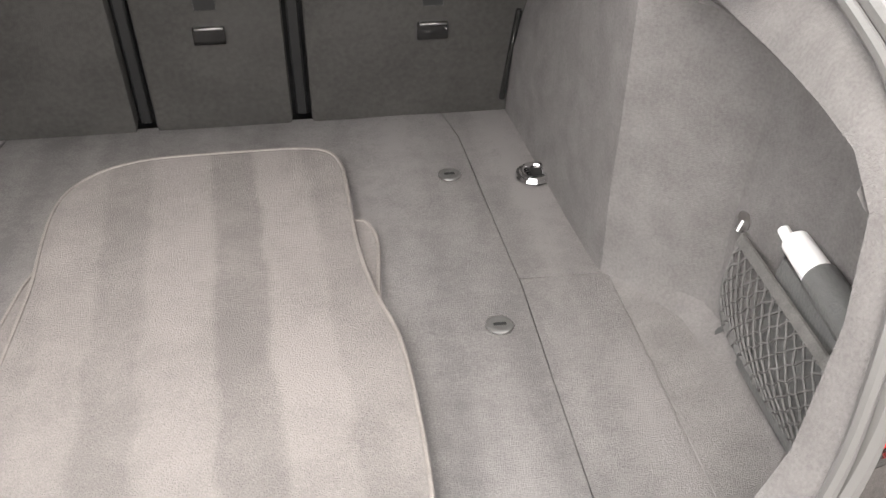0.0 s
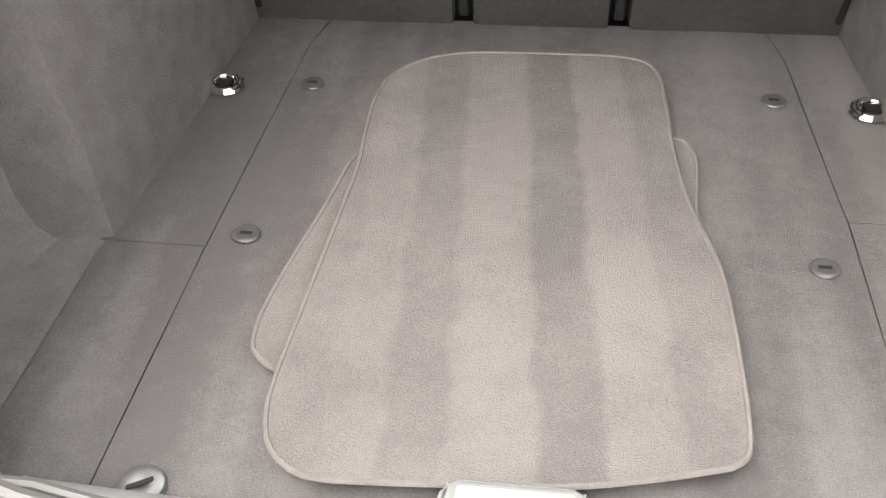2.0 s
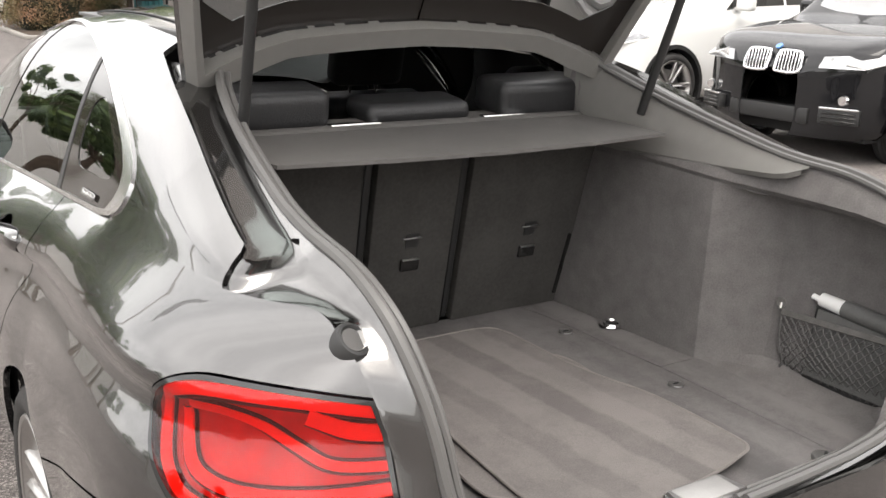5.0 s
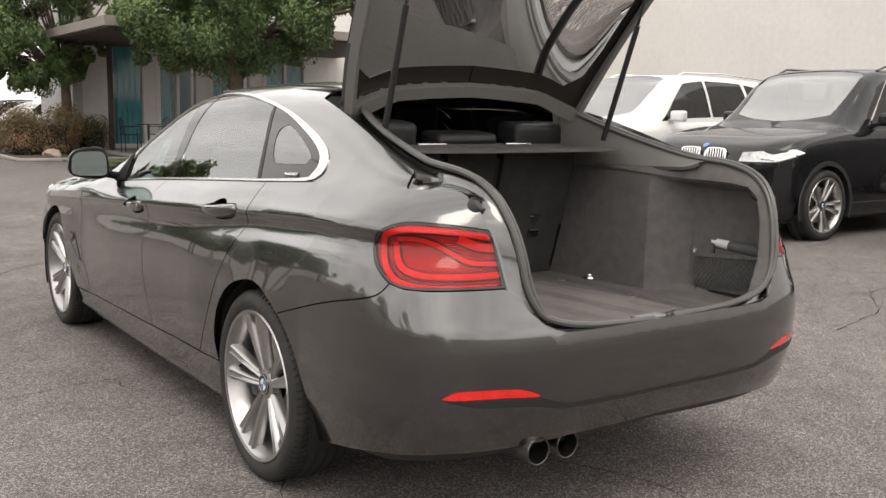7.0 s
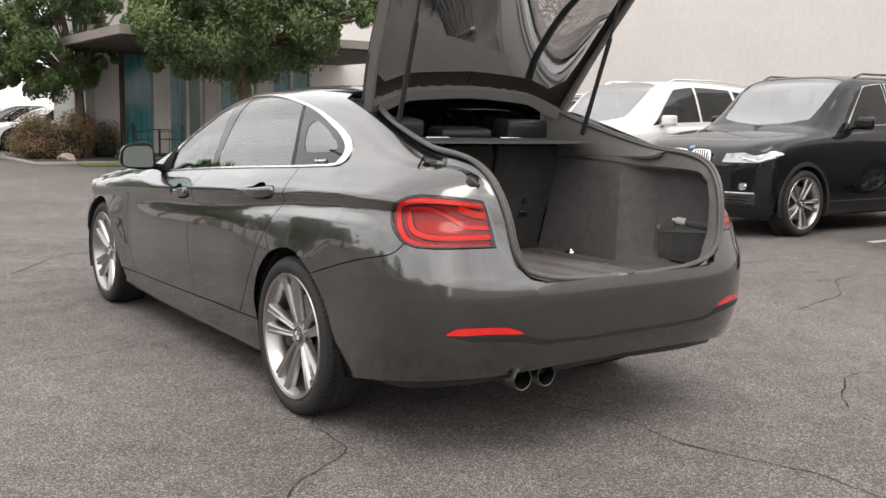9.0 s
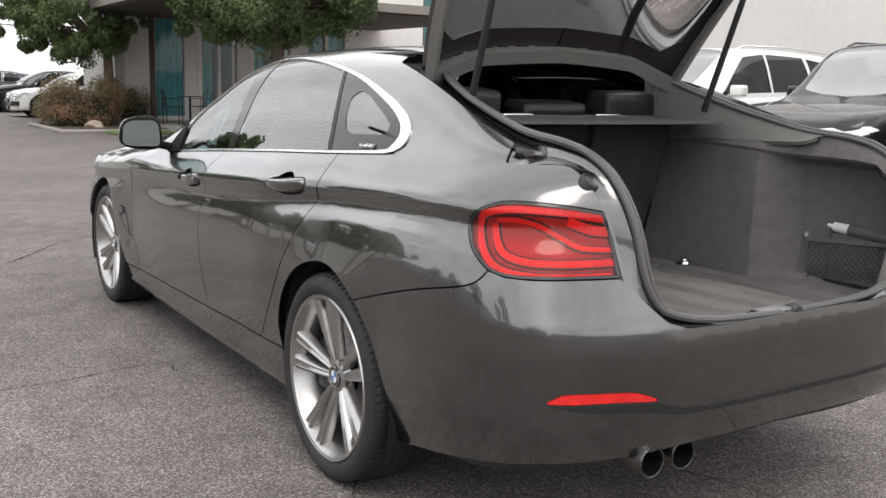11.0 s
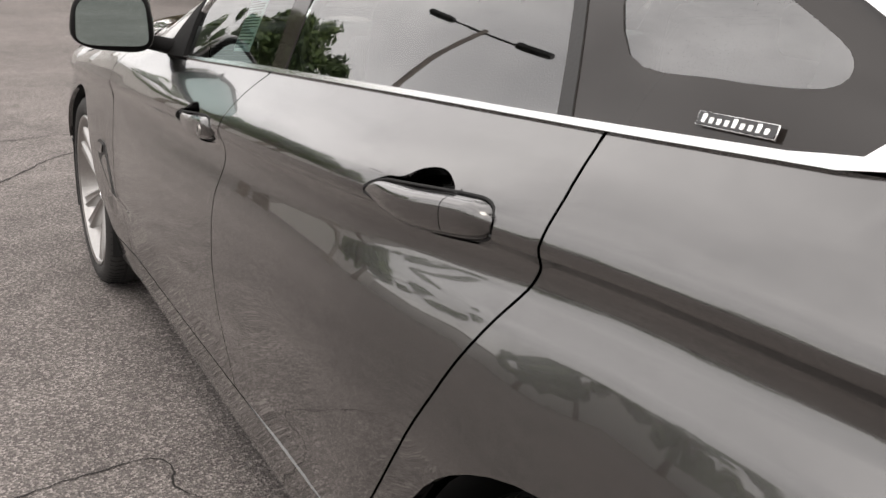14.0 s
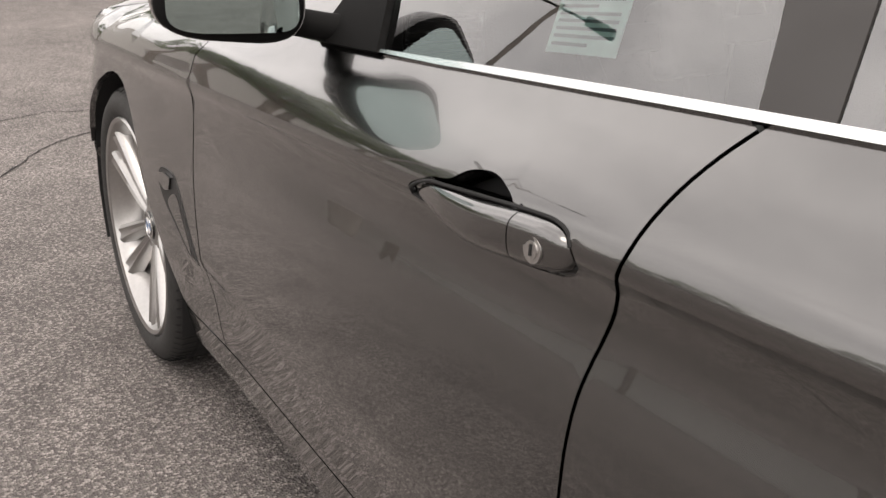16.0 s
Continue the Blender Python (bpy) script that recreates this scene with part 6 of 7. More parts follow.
# ---- ground ----
def asphalt():
    m = bpy.data.materials.new("asphalt")
    m.use_nodes = True
    nt = m.node_tree
    p = nt.nodes["Principled BSDF"]
    p.inputs["Roughness"].default_value, p.inputs["Specular IOR Level"].default_value = 0.85, 0.35
    co, v1, v2, n1, n2, cr, cr2, mx, mx2, bp = (nt.nodes.new("ShaderNode" + k) for k in ("TexCoord", "TexVoronoi", "TexVoronoi", "TexNoise", "TexNoise", "ValToRGB", "ValToRGB", "Mix", "Mix", "Bump"))
    v1.inputs["Scale"].default_value, v2.inputs["Scale"].default_value = 185.0, 290.0
    n1.inputs["Scale"].default_value, n1.inputs["Detail"].default_value = 0.55, 5.0
    n2.inputs["Scale"].default_value, n2.inputs["Detail"].default_value = 5.0, 5.0
    for n in (v1, v2, n1, n2):
        nt.links.new(co.outputs["Object"], n.inputs["Vector"])
    sep, sep2 = nt.nodes.new("ShaderNodeSeparateColor"), nt.nodes.new("ShaderNodeSeparateColor")
    nt.links.new(v1.outputs["Color"], sep.inputs[0])
    nt.links.new(v2.outputs["Color"], sep2.inputs[0])
    cr.color_ramp.elements[0].color, cr.color_ramp.elements[1].color = (0.084, 0.076, 0.073, 1), (0.335, 0.306, 0.292, 1)
    cr.color_ramp.elements[0].position, cr.color_ramp.elements[1].position = 0.15, 0.95
    mid = cr.color_ramp.elements.new(0.7)
    mid.color = (0.172, 0.157, 0.150, 1)
    nt.links.new(sep.outputs[0], cr.inputs["Fac"])
    cr2.color_ramp.elements[0].color, cr2.color_ramp.elements[1].color = (0.72, 0.71, 0.70, 1), (1.25, 1.24, 1.22, 1)
    cr2.color_ramp.elements[0].position, cr2.color_ramp.elements[1].position = 0.34, 0.68
    ad = nt.nodes.new("ShaderNodeMath")
    ad.operation = "MULTIPLY_ADD"
    ad.inputs[1].default_value = 0.45
    hf = nt.nodes.new("ShaderNodeMath")
    hf.operation = "MULTIPLY"
    hf.inputs[1].default_value = 0.55
    nt.links.new(n2.outputs["Fac"], ad.inputs[0])
    nt.links.new(n1.outputs["Fac"], hf.inputs[0])
    nt.links.new(hf.outputs[0], ad.inputs[2])
    nt.links.new(ad.outputs[0], cr2.inputs["Fac"])
    mx.data_type = mx2.data_type = "RGBA"
    mx.blend_type = "MULTIPLY"
    mx.inputs["Factor"].default_value = 1.0
    nt.links.new(cr.outputs["Color"], mx.inputs[6])
    nt.links.new(cr2.outputs["Color"], mx.inputs[7])
    nt.links.new(mx.outputs[2], p.inputs["Base Color"])
    bp.inputs["Strength"].default_value, bp.inputs["Distance"].default_value = 0.9, 0.004
    nt.links.new(v1.outputs["Distance"], bp.inputs["Height"])
    nt.links.new(bp.outputs["Normal"], p.inputs["Normal"])
    return m


ASPHALT = asphalt()
gm = bmesh.new()
bmesh.ops.create_grid(gm, x_segments=40, y_segments=40, size=150)
ground = tagged(part("ground", gm, ASPHALT, None, "worn grey asphalt of a car park with fine cracks"), category="ground", kind="structure")
CRACK = mat("crack_shadow", (0.018, 0.016, 0.015), 0.95, vary=0.3, scale=80)


def crack(points, width):
    """A hairline break in the asphalt, wandering between the given places."""
    pts = spline(points, 10)
    bm = bmesh.new()
    rows = []
    for i, (x, y) in enumerate(pts):
        a, b = Vector(pts[max(i - 1, 0)]), Vector(pts[min(i + 1, len(pts) - 1)])
        d = (b - a).normalized()
        n = Vector((-d.y, d.x))
        j = 0.022 * noise.noise(Vector((x * 6, y * 6, 1.7))) + 0.008 * noise.noise(Vector((x * 30, y * 30, 4.1)))
        w = width * (0.4 + 0.9 * abs(noise.noise(Vector((x * 12, y * 12, 8.8)))) * 2)
        c = Vector((x, y)) + n * j
        rows.append([bm.verts.new((*(c + n * w), 0.0025)), bm.verts.new((*(c - n * w), 0.0025))])
    for a, b in zip(rows, rows[1:]):
        bm.faces.new((a[0], a[1], b[1], b[0]))
    bmesh.ops.recalc_face_normals(bm, faces=bm.faces)
    ob = part("crack", bm, CRACK, ground, smooth=False)
    return ob


crack([(-2.6, 1.30), (-2.1, 1.34), (-1.776, 1.37), (-1.42, 1.42), (-1.21, 1.445), (-1.0, 1.472), (-0.955, 1.40), (-0.958, 1.31), (-0.81, 1.15), (-0.65, 1.10), (-0.3, 0.95)], 0.0030)
crack([(-1.9, -1.35), (-1.5, -0.98), (-1.334, -0.83), (-1.184, -0.69), (-0.949, -0.535), (-0.905, -0.372), (-0.874, -0.142), (-0.7, 0.1)], 0.0030)
crack([(0.0, -0.35), (0.152, -0.572), (0.224, -0.776), (0.206, -1.105), (0.276, -1.375), (0.365, -1.603), (0.37, -1.902), (0.5, -2.6)], 0.0034)
crack([(3.2, 2.3), (4.0, 1.9), (4.949, 1.794), (5.4, 1.2)], 0.005)
crack([(3.0, 0.3), (3.8, 0.5), (4.517, 0.939), (5.6, 0.6)], 0.005)
crack([(-1.2, 4.2), (-0.911, 4.667), (-0.71, 4.952), (-0.3, 5.2)], 0.006)
crack([(-1.3, 5.42), (-0.876, 5.464), (-0.659, 5.55), (-0.453, 5.516), (0.2, 5.7)], 0.006)
crack([(1.2, -1.2), (1.7, -0.9), (2.3, -1.0), (3.0, -0.6)], 0.004)
LINE = mat("worn_white_line", (0.62, 0.61, 0.58), 0.8, vary=0.25, scale=25)
for x0, y0, x1, y1 in ((7.0, 2.2, 11.5, 2.25), (6.9, 5.15, 11.5, 5.2), (6.9, 8.1, 11.5, 8.15)):
    bm = block((x0, y0 - 0.05, 0.001), (x1, y0 + 0.05, 0.004))
    part("bay_line", bm, LINE, ground, smooth=False)

# ---- building ----
STUCCO = mat("white_stucco", (0.70, 0.675, 0.650), 0.9, vary=0.05, scale=6, bump=0.15, bump_scale=60)
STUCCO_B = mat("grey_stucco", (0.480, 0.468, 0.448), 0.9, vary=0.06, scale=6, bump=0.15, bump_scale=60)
SLAB = mat("canopy_fascia", (0.27, 0.24, 0.215), 0.8, vary=0.08, scale=8)
TEAL = mat("teal_curtain", (0.16, 0.56, 0.60), 0.8, vary=0.2, scale=12)
TEAL_D = mat("dark_teal", (0.06, 0.165, 0.165), 0.6, vary=0.15, scale=9)
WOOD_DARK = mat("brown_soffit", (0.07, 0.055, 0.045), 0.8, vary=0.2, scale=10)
shop = thing("building", "white stucco commercial building with teal curtains and a flat canopy", "building", Matrix.Identity(4))
Y0 = 24.0


def wall_with_holes(name, x0, x1, z0, z1, y, holes, thick, material, parent):
    """A wall facing -y, cut by rectangular openings that go right through it."""
    xs = sorted({x0, x1, *(v for h in holes for v in h[:2])})
    zs = sorted({z0, z1, *(v for h in holes for v in h[2:])})
    bms = []
    for a, b in zip(xs, xs[1:]):
        run = None
        for c, d in zip(zs, zs[1:]):
            mx, mz = (a + b) / 2, (c + d) / 2
            if any(h[0] < mx < h[1] and h[2] < mz < h[3] for h in holes):
                continue
            bms.append(block((a, y, c), (b, y + thick, d)))
    bm = join(*bms)
    bmesh.ops.remove_doubles(bm, verts=bm.verts, dist=0.0005)
    return part(name, bm, material, parent, smooth=False)


door_holes = [(5.45, 6.42, 0.15, 3.0), (6.75, 7.95, 0.15, 3.0), (8.3, 9.6, 0.15, 3.0), (10.0, 11.4, 0.15, 3.0)]
win_hole = (14.1, 15.75, 2.45, 4.55)
wall_with_holes("front_wall", 4.7, 22.0, 0.0, 9.0, Y0, door_holes + [win_hole], 0.25, STUCCO, shop)
part("side_wall", block((22.0, -45, 0.0), (22.3, Y0 + 0.25, 9.5)), STUCCO, shop, smooth=False)
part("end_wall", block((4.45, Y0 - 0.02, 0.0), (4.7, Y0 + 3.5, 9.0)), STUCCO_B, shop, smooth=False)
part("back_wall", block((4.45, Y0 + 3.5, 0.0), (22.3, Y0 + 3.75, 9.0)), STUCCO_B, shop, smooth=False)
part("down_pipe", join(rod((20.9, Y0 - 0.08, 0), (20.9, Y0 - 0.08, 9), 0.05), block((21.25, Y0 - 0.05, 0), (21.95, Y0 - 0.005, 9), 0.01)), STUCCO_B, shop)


def curtain(x0, x1, z0, z1, y, material, name, parent, folds=9, deep=0.05):
    bm = bmesh.new()
    n = folds * 6
    rows = []
    for i in range(n + 1):
        x = x0 + (x1 - x0) * i / n
        rows.append([bm.verts.new((x, y + deep * math.sin(2 * math.pi * folds * i / n) * (0.7 + 0.3 * math.sin(i * 1.3)), z)) for z in (z0, z1)])
    for a, b in zip(rows, rows[1:]):
        bm.faces.new((a[0], b[0], b[1], a[1]))
    return part(name, bm, material, parent)


for k, (a, b, c, d) in enumerate(door_holes):
    win = part("shop_window", join(block((a - 0.04, Y0 - 0.03, c), (a + 0.08, Y0 + 0.2, d)), block((b - 0.08, Y0 - 0.03, c), (b + 0.04, Y0 + 0.2, d)), block((a + 0.08, Y0 - 0.03, d - 0.1), (b - 0.08, Y0 + 0.2, d)), block(((a + b) / 2 - 0.04, Y0 - 0.01, c), ((a + b) / 2 + 0.04, Y0 + 0.15, d - 0.1)) if k else block((a + 0.08, Y0 - 0.03, c), (b - 0.08, Y0 + 0.2, c + 0.1))), STUCCO, shop, "shop window in a white frame", smooth=False)
    if k in (0, 3):
        curtain(a + 0.08, b - 0.08, c, d - 0.1, Y0 + 0.15, TEAL, "curtain", win, 5)
    else:
        curtain(a + 0.08, a + 0.45, c, d - 0.1, Y0 + 0.2, TEAL, "curtain", win, 3)
        # Dark sheet behind the pane stands in for the shade of the room.
        part("dark_room", block((a + 0.4, Y0 + 0.6, c), (b, Y0 + 0.65, d)), TEAL_D, win)
    part("pane", block((a + 0.08, Y0 + 0.05, c), (b - 0.08, Y0 + 0.06, d - 0.1)), LENS_CLEAR, win)
a, b, c, d = win_hole
win = part("upper_window", join(block((a, Y0 - 0.02, d - 0.08), (b, Y0 + 0.12, d)), block((a, Y0 + 0.02, c), (a + 0.06, Y0 + 0.12, d - 0.08)), block((b - 0.06, Y0 + 0.02, c), (b, Y0 + 0.12, d - 0.08)), block((a - 0.05, Y0 - 0.06, c - 0.07), (b + 0.05, Y0 + 0.12, c))), mat("dark_frame", (0.10, 0.10, 0.095), 0.6), shop, "window closed by a teal vertical blind", smooth=False)
for k in range(9):
    x = a + 0.07 + k * (b - a - 0.14) / 9
    part("blind_slat", block((x, Y0 + 0.10, c), (x + (b - a - 0.14) / 9 - 0.012, Y0 + 0.12, d - 0.08), 0.003, 1, None), TEAL_D, win, smooth=False)
part("canopy", join(block((3.55, 17.6, 2.94), (12.5, Y0, 3.15), 0.01)), SLAB, shop, "flat brown-grey canopy", smooth=False)
# Underside panel and posts are a darker brown than the fascia.
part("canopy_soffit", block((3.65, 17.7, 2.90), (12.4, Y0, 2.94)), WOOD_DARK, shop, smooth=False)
for x, y in ((5.25, 23.3), (11.8, 18.2)):
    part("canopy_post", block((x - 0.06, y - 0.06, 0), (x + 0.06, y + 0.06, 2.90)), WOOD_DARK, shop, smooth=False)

# planting strip, kerb, low wall
SOIL = mat("planting_soil", (0.075, 0.056, 0.041), 0.95, vary=0.3, scale=9, bump=1.0, bump_scale=30)
KERB = mat("concrete_kerb", (0.315, 0.296, 0.270), 0.9, vary=0.12, scale=14, bump=0.5, bump_scale=60)
GRASS = mat("grass", (0.075, 0.120, 0.034), 0.9, color2=(0.135, 0.180, 0.060), scale=14, bump=1.0, bump_scale=60)
tagged(part("planting_bed", block((2.4, 20.3, 0.0), (4.9, 23.9, 0.06), 0.02), SOIL, None, "bare soil bed before the building"), category="bed", kind="structure")
tagged(part("pavement", block((4.9, 18.0, 0.0), (21.9, 23.99, 0.125), 0.01), KERB, None, "concrete pavement under the canopy"), category="pavement", kind="structure")
tagged(part("kerb", join(block((2.2, 20.1, 0.0), (4.9, 20.24, 0.08), 0.03), block((4.72, 17.8, 0.0), (4.9, 20.1, 0.16), 0.03), block((4.9, 17.8, 0.0), (21.9, 17.98, 0.16), 0.03), block((2.2, 20.24, 0.0), (2.34, 24.0, 0.08), 0.03)), KERB, None, "pale concrete kerb"), category="kerb", kind="structure")
tagged(part("grass_strip", block((3.2, 19.2, 0.0), (4.7, 20.08, 0.05), 0.02), GRASS, None, "narrow green grass strip"), category="grass", kind="structure")
ROCK = mat("field_stone", (0.33, 0.27, 0.22), 0.9, vary=0.2, scale=12, bump=0.8, bump_scale=30)
bm = bmesh.new()
bmesh.ops.create_icosphere(bm, subdivisions=3, radius=0.22)
for v in bm.verts:
    v.co *= 1 + 0.35 * noise.noise(v.co * 6)
    v.co.z *= 0.6
rock = part("boulder", bm, ROCK, None, "rounded brown boulder on the planting bed")
tagged(rock, category="rock").matrix_world = Matrix.Translation((3.15, 20.75, 0.13))

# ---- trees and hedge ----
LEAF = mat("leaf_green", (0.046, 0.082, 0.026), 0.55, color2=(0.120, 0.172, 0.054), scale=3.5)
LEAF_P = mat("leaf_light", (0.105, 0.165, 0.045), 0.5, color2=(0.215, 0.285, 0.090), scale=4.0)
LEAF_R = mat("hedge_leaf", (0.065, 0.092, 0.030), 0.5, color2=(0.25, 0.125, 0.070), scale=2.2)
BARK = mat("bark", (0.12, 0.088, 0.065), 0.95, vary=0.3, scale=18, bump=1.0, bump_scale=40)


def leaves(rng, clumps, per, size):
    """Many small bent leaves round each clump (place, radius)."""
    verts, faces = [], []
    for (cx, cy, cz), r in clumps:
        for _ in range(per):
            d = Vector((rng.gauss(0, 1), rng.gauss(0, 1), rng.gauss(0, 0.8)))
            d = d.normalized() * r * rng.random() ** 0.4
            c = Vector((cx, cy, cz)) + d
            up = (d.normalized() * 0.7 + Vector((rng.gauss(0, 0.6), rng.gauss(0, 0.6), 0.5 + rng.gauss(0, 0.4)))).normalized()
            t = up.cross(Vector((rng.gauss(0, 1), rng.gauss(0, 1), rng.gauss(0, 1)))).normalized()
            b = up.cross(t)
            s = size * (0.6 + 0.8 * rng.random())
            k = len(verts)
            verts += [c - t * s, c - b * s * 0.34 + up * s * 0.1, c + t * s, c + b * s * 0.34 + up * s * 0.1]
            faces.append((k, k + 1, k + 2, k + 3))
    return verts, faces


def tree(name, place, height, trunk_h, r_trunk, crown, seed, label, per=260, size=0.075, group=""):
    """A tapered trunk, limbs to the clumps and a crown of leaf clumps; crown: (dx, dy, z, radius across, radius up)."""
    rng = random.Random(seed)
    th = thing(name, label, "tree", Matrix.Translation(place), group)
    lean = Vector((rng.uniform(-0.1, 0.1), rng.uniform(-0.1, 0.1), 0))
    spine = [Vector((0, 0, -0.05)), Vector((0, 0, trunk_h * 0.5)) + lean * 0.5, Vector((0, 0, trunk_h)) + lean]
    bm = join(rod(spine[0], spine[1], r_trunk * 1.25, r_trunk, 12), rod(spine[1], spine[2], r_trunk, r_trunk * 0.8, 12))
    clumps = []
    for dx, dy, z, ra, ru, n in crown:
        for _ in range(n):
            a, q = rng.uniform(0, 2 * math.pi), rng.random() ** 0.5
            e = rng.uniform(-1, 1)
            k = math.sqrt(max(0.0, 1 - e * e))
            clumps.append(((dx + math.cos(a) * ra * k * (0.55 + 0.45 * q), dy + math.sin(a) * ra * k * (0.55 + 0.45 * q), z + e * ru), rng.uniform(0.28, 0.55) * ra * 0.42))
    for c, r in clumps[::3]:
        mid = spine[2].lerp(Vector(c), 0.45) + Vector((0, 0, 0.15))
        bm = join(bm, rod(spine[2] - Vector((0, 0, 0.1)), mid, r_trunk * 0.35, r_trunk * 0.2, 6), rod(mid, c, r_trunk * 0.2, 0.01, 6))
    part("trunk", bm, BARK, th)
    v, f = leaves(rng, clumps, per, size)
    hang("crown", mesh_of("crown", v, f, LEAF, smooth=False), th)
    # Lighter leaves fill every second clump, raised by a quarter of its radius.
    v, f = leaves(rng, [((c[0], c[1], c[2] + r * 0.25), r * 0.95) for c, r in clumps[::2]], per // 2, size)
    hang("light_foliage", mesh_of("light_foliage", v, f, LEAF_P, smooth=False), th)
    return th


tree("tree", (4.05, 22.9, 0.05), 6.5, 2.0, 0.13, [(-0.7, 0.4, 3.3, 1.6, 1.6, 80), (0.0, 0.0, 4.7, 1.8, 1.2, 44), (-1.7, 1.0, 2.9, 1.2, 1.0, 36), (0.2, -0.2, 2.7, 0.8, 0.6, 16)], 3, "young evergreen tree with dense dark foliage in the bed", 520, 0.05)
tree("tree", (6.1, 16.7, 0.0), 6.5, 2.6, 0.16, [(-0.2, 0.0, 3.5, 2.3, 1.3, 110), (1.5, -1.0, 3.6, 1.2, 0.9, 34), (-1.3, 0.9, 3.1, 1.2, 0.9, 40), (0.0, 0.0, 4.6, 2.2, 1.0, 50)], 8, "broad evergreen tree with bright outer leaves before the shop", 520, 0.05)


def hedge(place, sx, sy, sz, seed, label, per, name="hedge"):
    rng = random.Random(seed)
    th = thing(name, label, "hedge", Matrix.Translation(place))
    clumps = [((rng.uniform(-sx, sx), rng.uniform(-sy, sy), sz * rng.uniform(0.15, 0.85)), 0.30 + 0.1 * rng.random()) for _ in range(int(40 * sx * (sy + 0.5)))]
    v, f = leaves(rng, clumps, per, 0.03)
    hang("leafage", mesh_of("leafage", v, f, LEAF_R, smooth=False), th)
    bm = block((-sx * 0.8, -sy * 0.7, 0), (sx * 0.8, sy * 0.7, sz * 0.6), 0.15, 3)
    part("inner_mass", bm, mat("hedge_inside", (0.02, 0.022, 0.012), 0.95, vary=0.4, scale=10), th)
    return th


hedge((3.25, 22.6, 0.03), 0.85, 0.7, 1.25, 5, "clipped hedge with reddish young leaves beside the tree", 620)
hedge((4.7, 23.2, 0.03), 0.35, 0.4, 1.0, 6, "small dark green shrub by the wall", 520, "shrub")

# wrought iron chairs and table under the canopy
IRON = mat("black_iron", (0.02, 0.02, 0.02), 0.5)


def iron_chair(m, label):
    th = thing("garden_chair", label, "chair", m, "iron chairs under the canopy")
    for x in (-0.2, 0.2):
        for y in (-0.2, 0.2):
            part("leg", rod((x, y, 0), (x, y, 0.45), 0.012, n=6), IRON, th)
    part("seat", block((-0.22, -0.22, 0.44), (0.22, 0.22, 0.46), 0.01), IRON, th)
    part("backrest", join(tube([(-0.2, 0.2, 0.45), (-0.2, 0.24, 0.8), (0, 0.26, 0.9), (0.2, 0.24, 0.8), (0.2, 0.2, 0.45)], 0.012, 6), *[rod((x, 0.21, 0.46), (x, 0.25, 0.85), 0.007, n=6) for x in (-0.12, -0.04, 0.04, 0.12)]), IRON, th)
    part("armrest", join(tube([(-0.21, 0.2, 0.65), (-0.22, -0.2, 0.65), (-0.2, -0.2, 0.45)], 0.011, 6), tube([(0.21, 0.2, 0.65), (0.22, -0.2, 0.65), (0.2, -0.2, 0.45)], 0.011, 6)), IRON, th)
    return th


ch = iron_chair(pose(5.25, 21.6, 0.125, 0, 0, 60), "black wrought iron garden chair on the pavement")
copy_thing(ch, pose(6.1, 21.9, 0.125, 0, 0, -70))
tb = thing("garden_table", "round black iron table between two chairs", "table", pose(5.7, 21.6, 0.125))
part("tabletop", rod((0, 0, 0.70), (0, 0, 0.72), 0.32, n=28), IRON, tb)
part("stem", join(rod((0, 0, 0.0), (0, 0, 0.70), 0.03, n=10), rod((0, 0, 0), (0, 0, 0.03), 0.2, n=20)), IRON, tb)

# ---- behind and beside the walk: low building, trees, a lamp post, all of which the paint mirrors ----
back = thing("warehouse", "low pale warehouse across the car park", "building")
part("wall", block((-34, -46, 0), (22, -45, 5.0)), STUCCO_B, back, smooth=False)
part("roof_edge", block((-34.2, -46, 5.0), (22.2, -44.8, 5.3)), SLAB, back, smooth=False)
left = thing("warehouse", "long pale building beyond the far kerb", "building")
part("wall", block((-41, -45, 0), (-40, 60, 4.2)), STUCCO_B, left, smooth=False)
part("roof_edge", block((-41, -45, 4.2), (-39.8, 60, 4.5)), SLAB, left, smooth=False)
far = thing("warehouse", "low beige building at the end of the lane", "building")
part("wall", block((-40, 60, 0), (4.4, 61, 5.6)), STUCCO_B, far, smooth=False)
part("roof_edge", block((-40, 59.8, 5.6), (4.4, 61, 5.9)), SLAB, far, smooth=False)
t1 = tree("street_tree", (-24, -6, 0), 7, 2.4, 0.16, [(0, 0, 4.2, 2.4, 1.8, 40)], 21, "rounded street tree by the far kerb", 150, 0.16, "street trees across the lane")
for x, y, r in ((-26, 4, 40), (-25, 13, 120), (-27, 24, 200), (-22, -17, 300), (-27, -28, 80)):
    copy_thing(t1, pose(x, y, 0, 0, 0, r))

for x, y, r, k in ((-9.5, 24, 30, 1.25), (-13, 31, 150, 1.5), (-9, 37, 260, 1.4), (-17, 27, 90, 1.4), (-14, 44, 10, 1.6), (-20, 38, 220, 1.5)):
    copy_thing(t1, pose(x, y, 0, 0, 0, r) @ Matrix.Diagonal((k, k, k, 1)))


def street_lamp(m):
    th = thing("street_lamp", "tall car park lamp post with two flat heads", "street lamp", m)
    part("post", join(rod((0, 0, 0), (0, 0, 7.2), 0.09, 0.06, 12), rod((0, 0, 0), (0, 0, 0.6), 0.25, 0.25, 16)), SLAB, th)
    part("arm", rod((-0.9, 0, 7.1), (0.9, 0, 7.1), 0.03), IRON, th)
    for x in (-1.0, 1.0):
        part("lamp_head", block((x - 0.32, -0.16, 7.05), (x + 0.32, 0.16, 7.17), 0.03, 2), IRON, th)
    return th


street_lamp(pose(-7.6, 13.7, 0, 0, 0, 50))



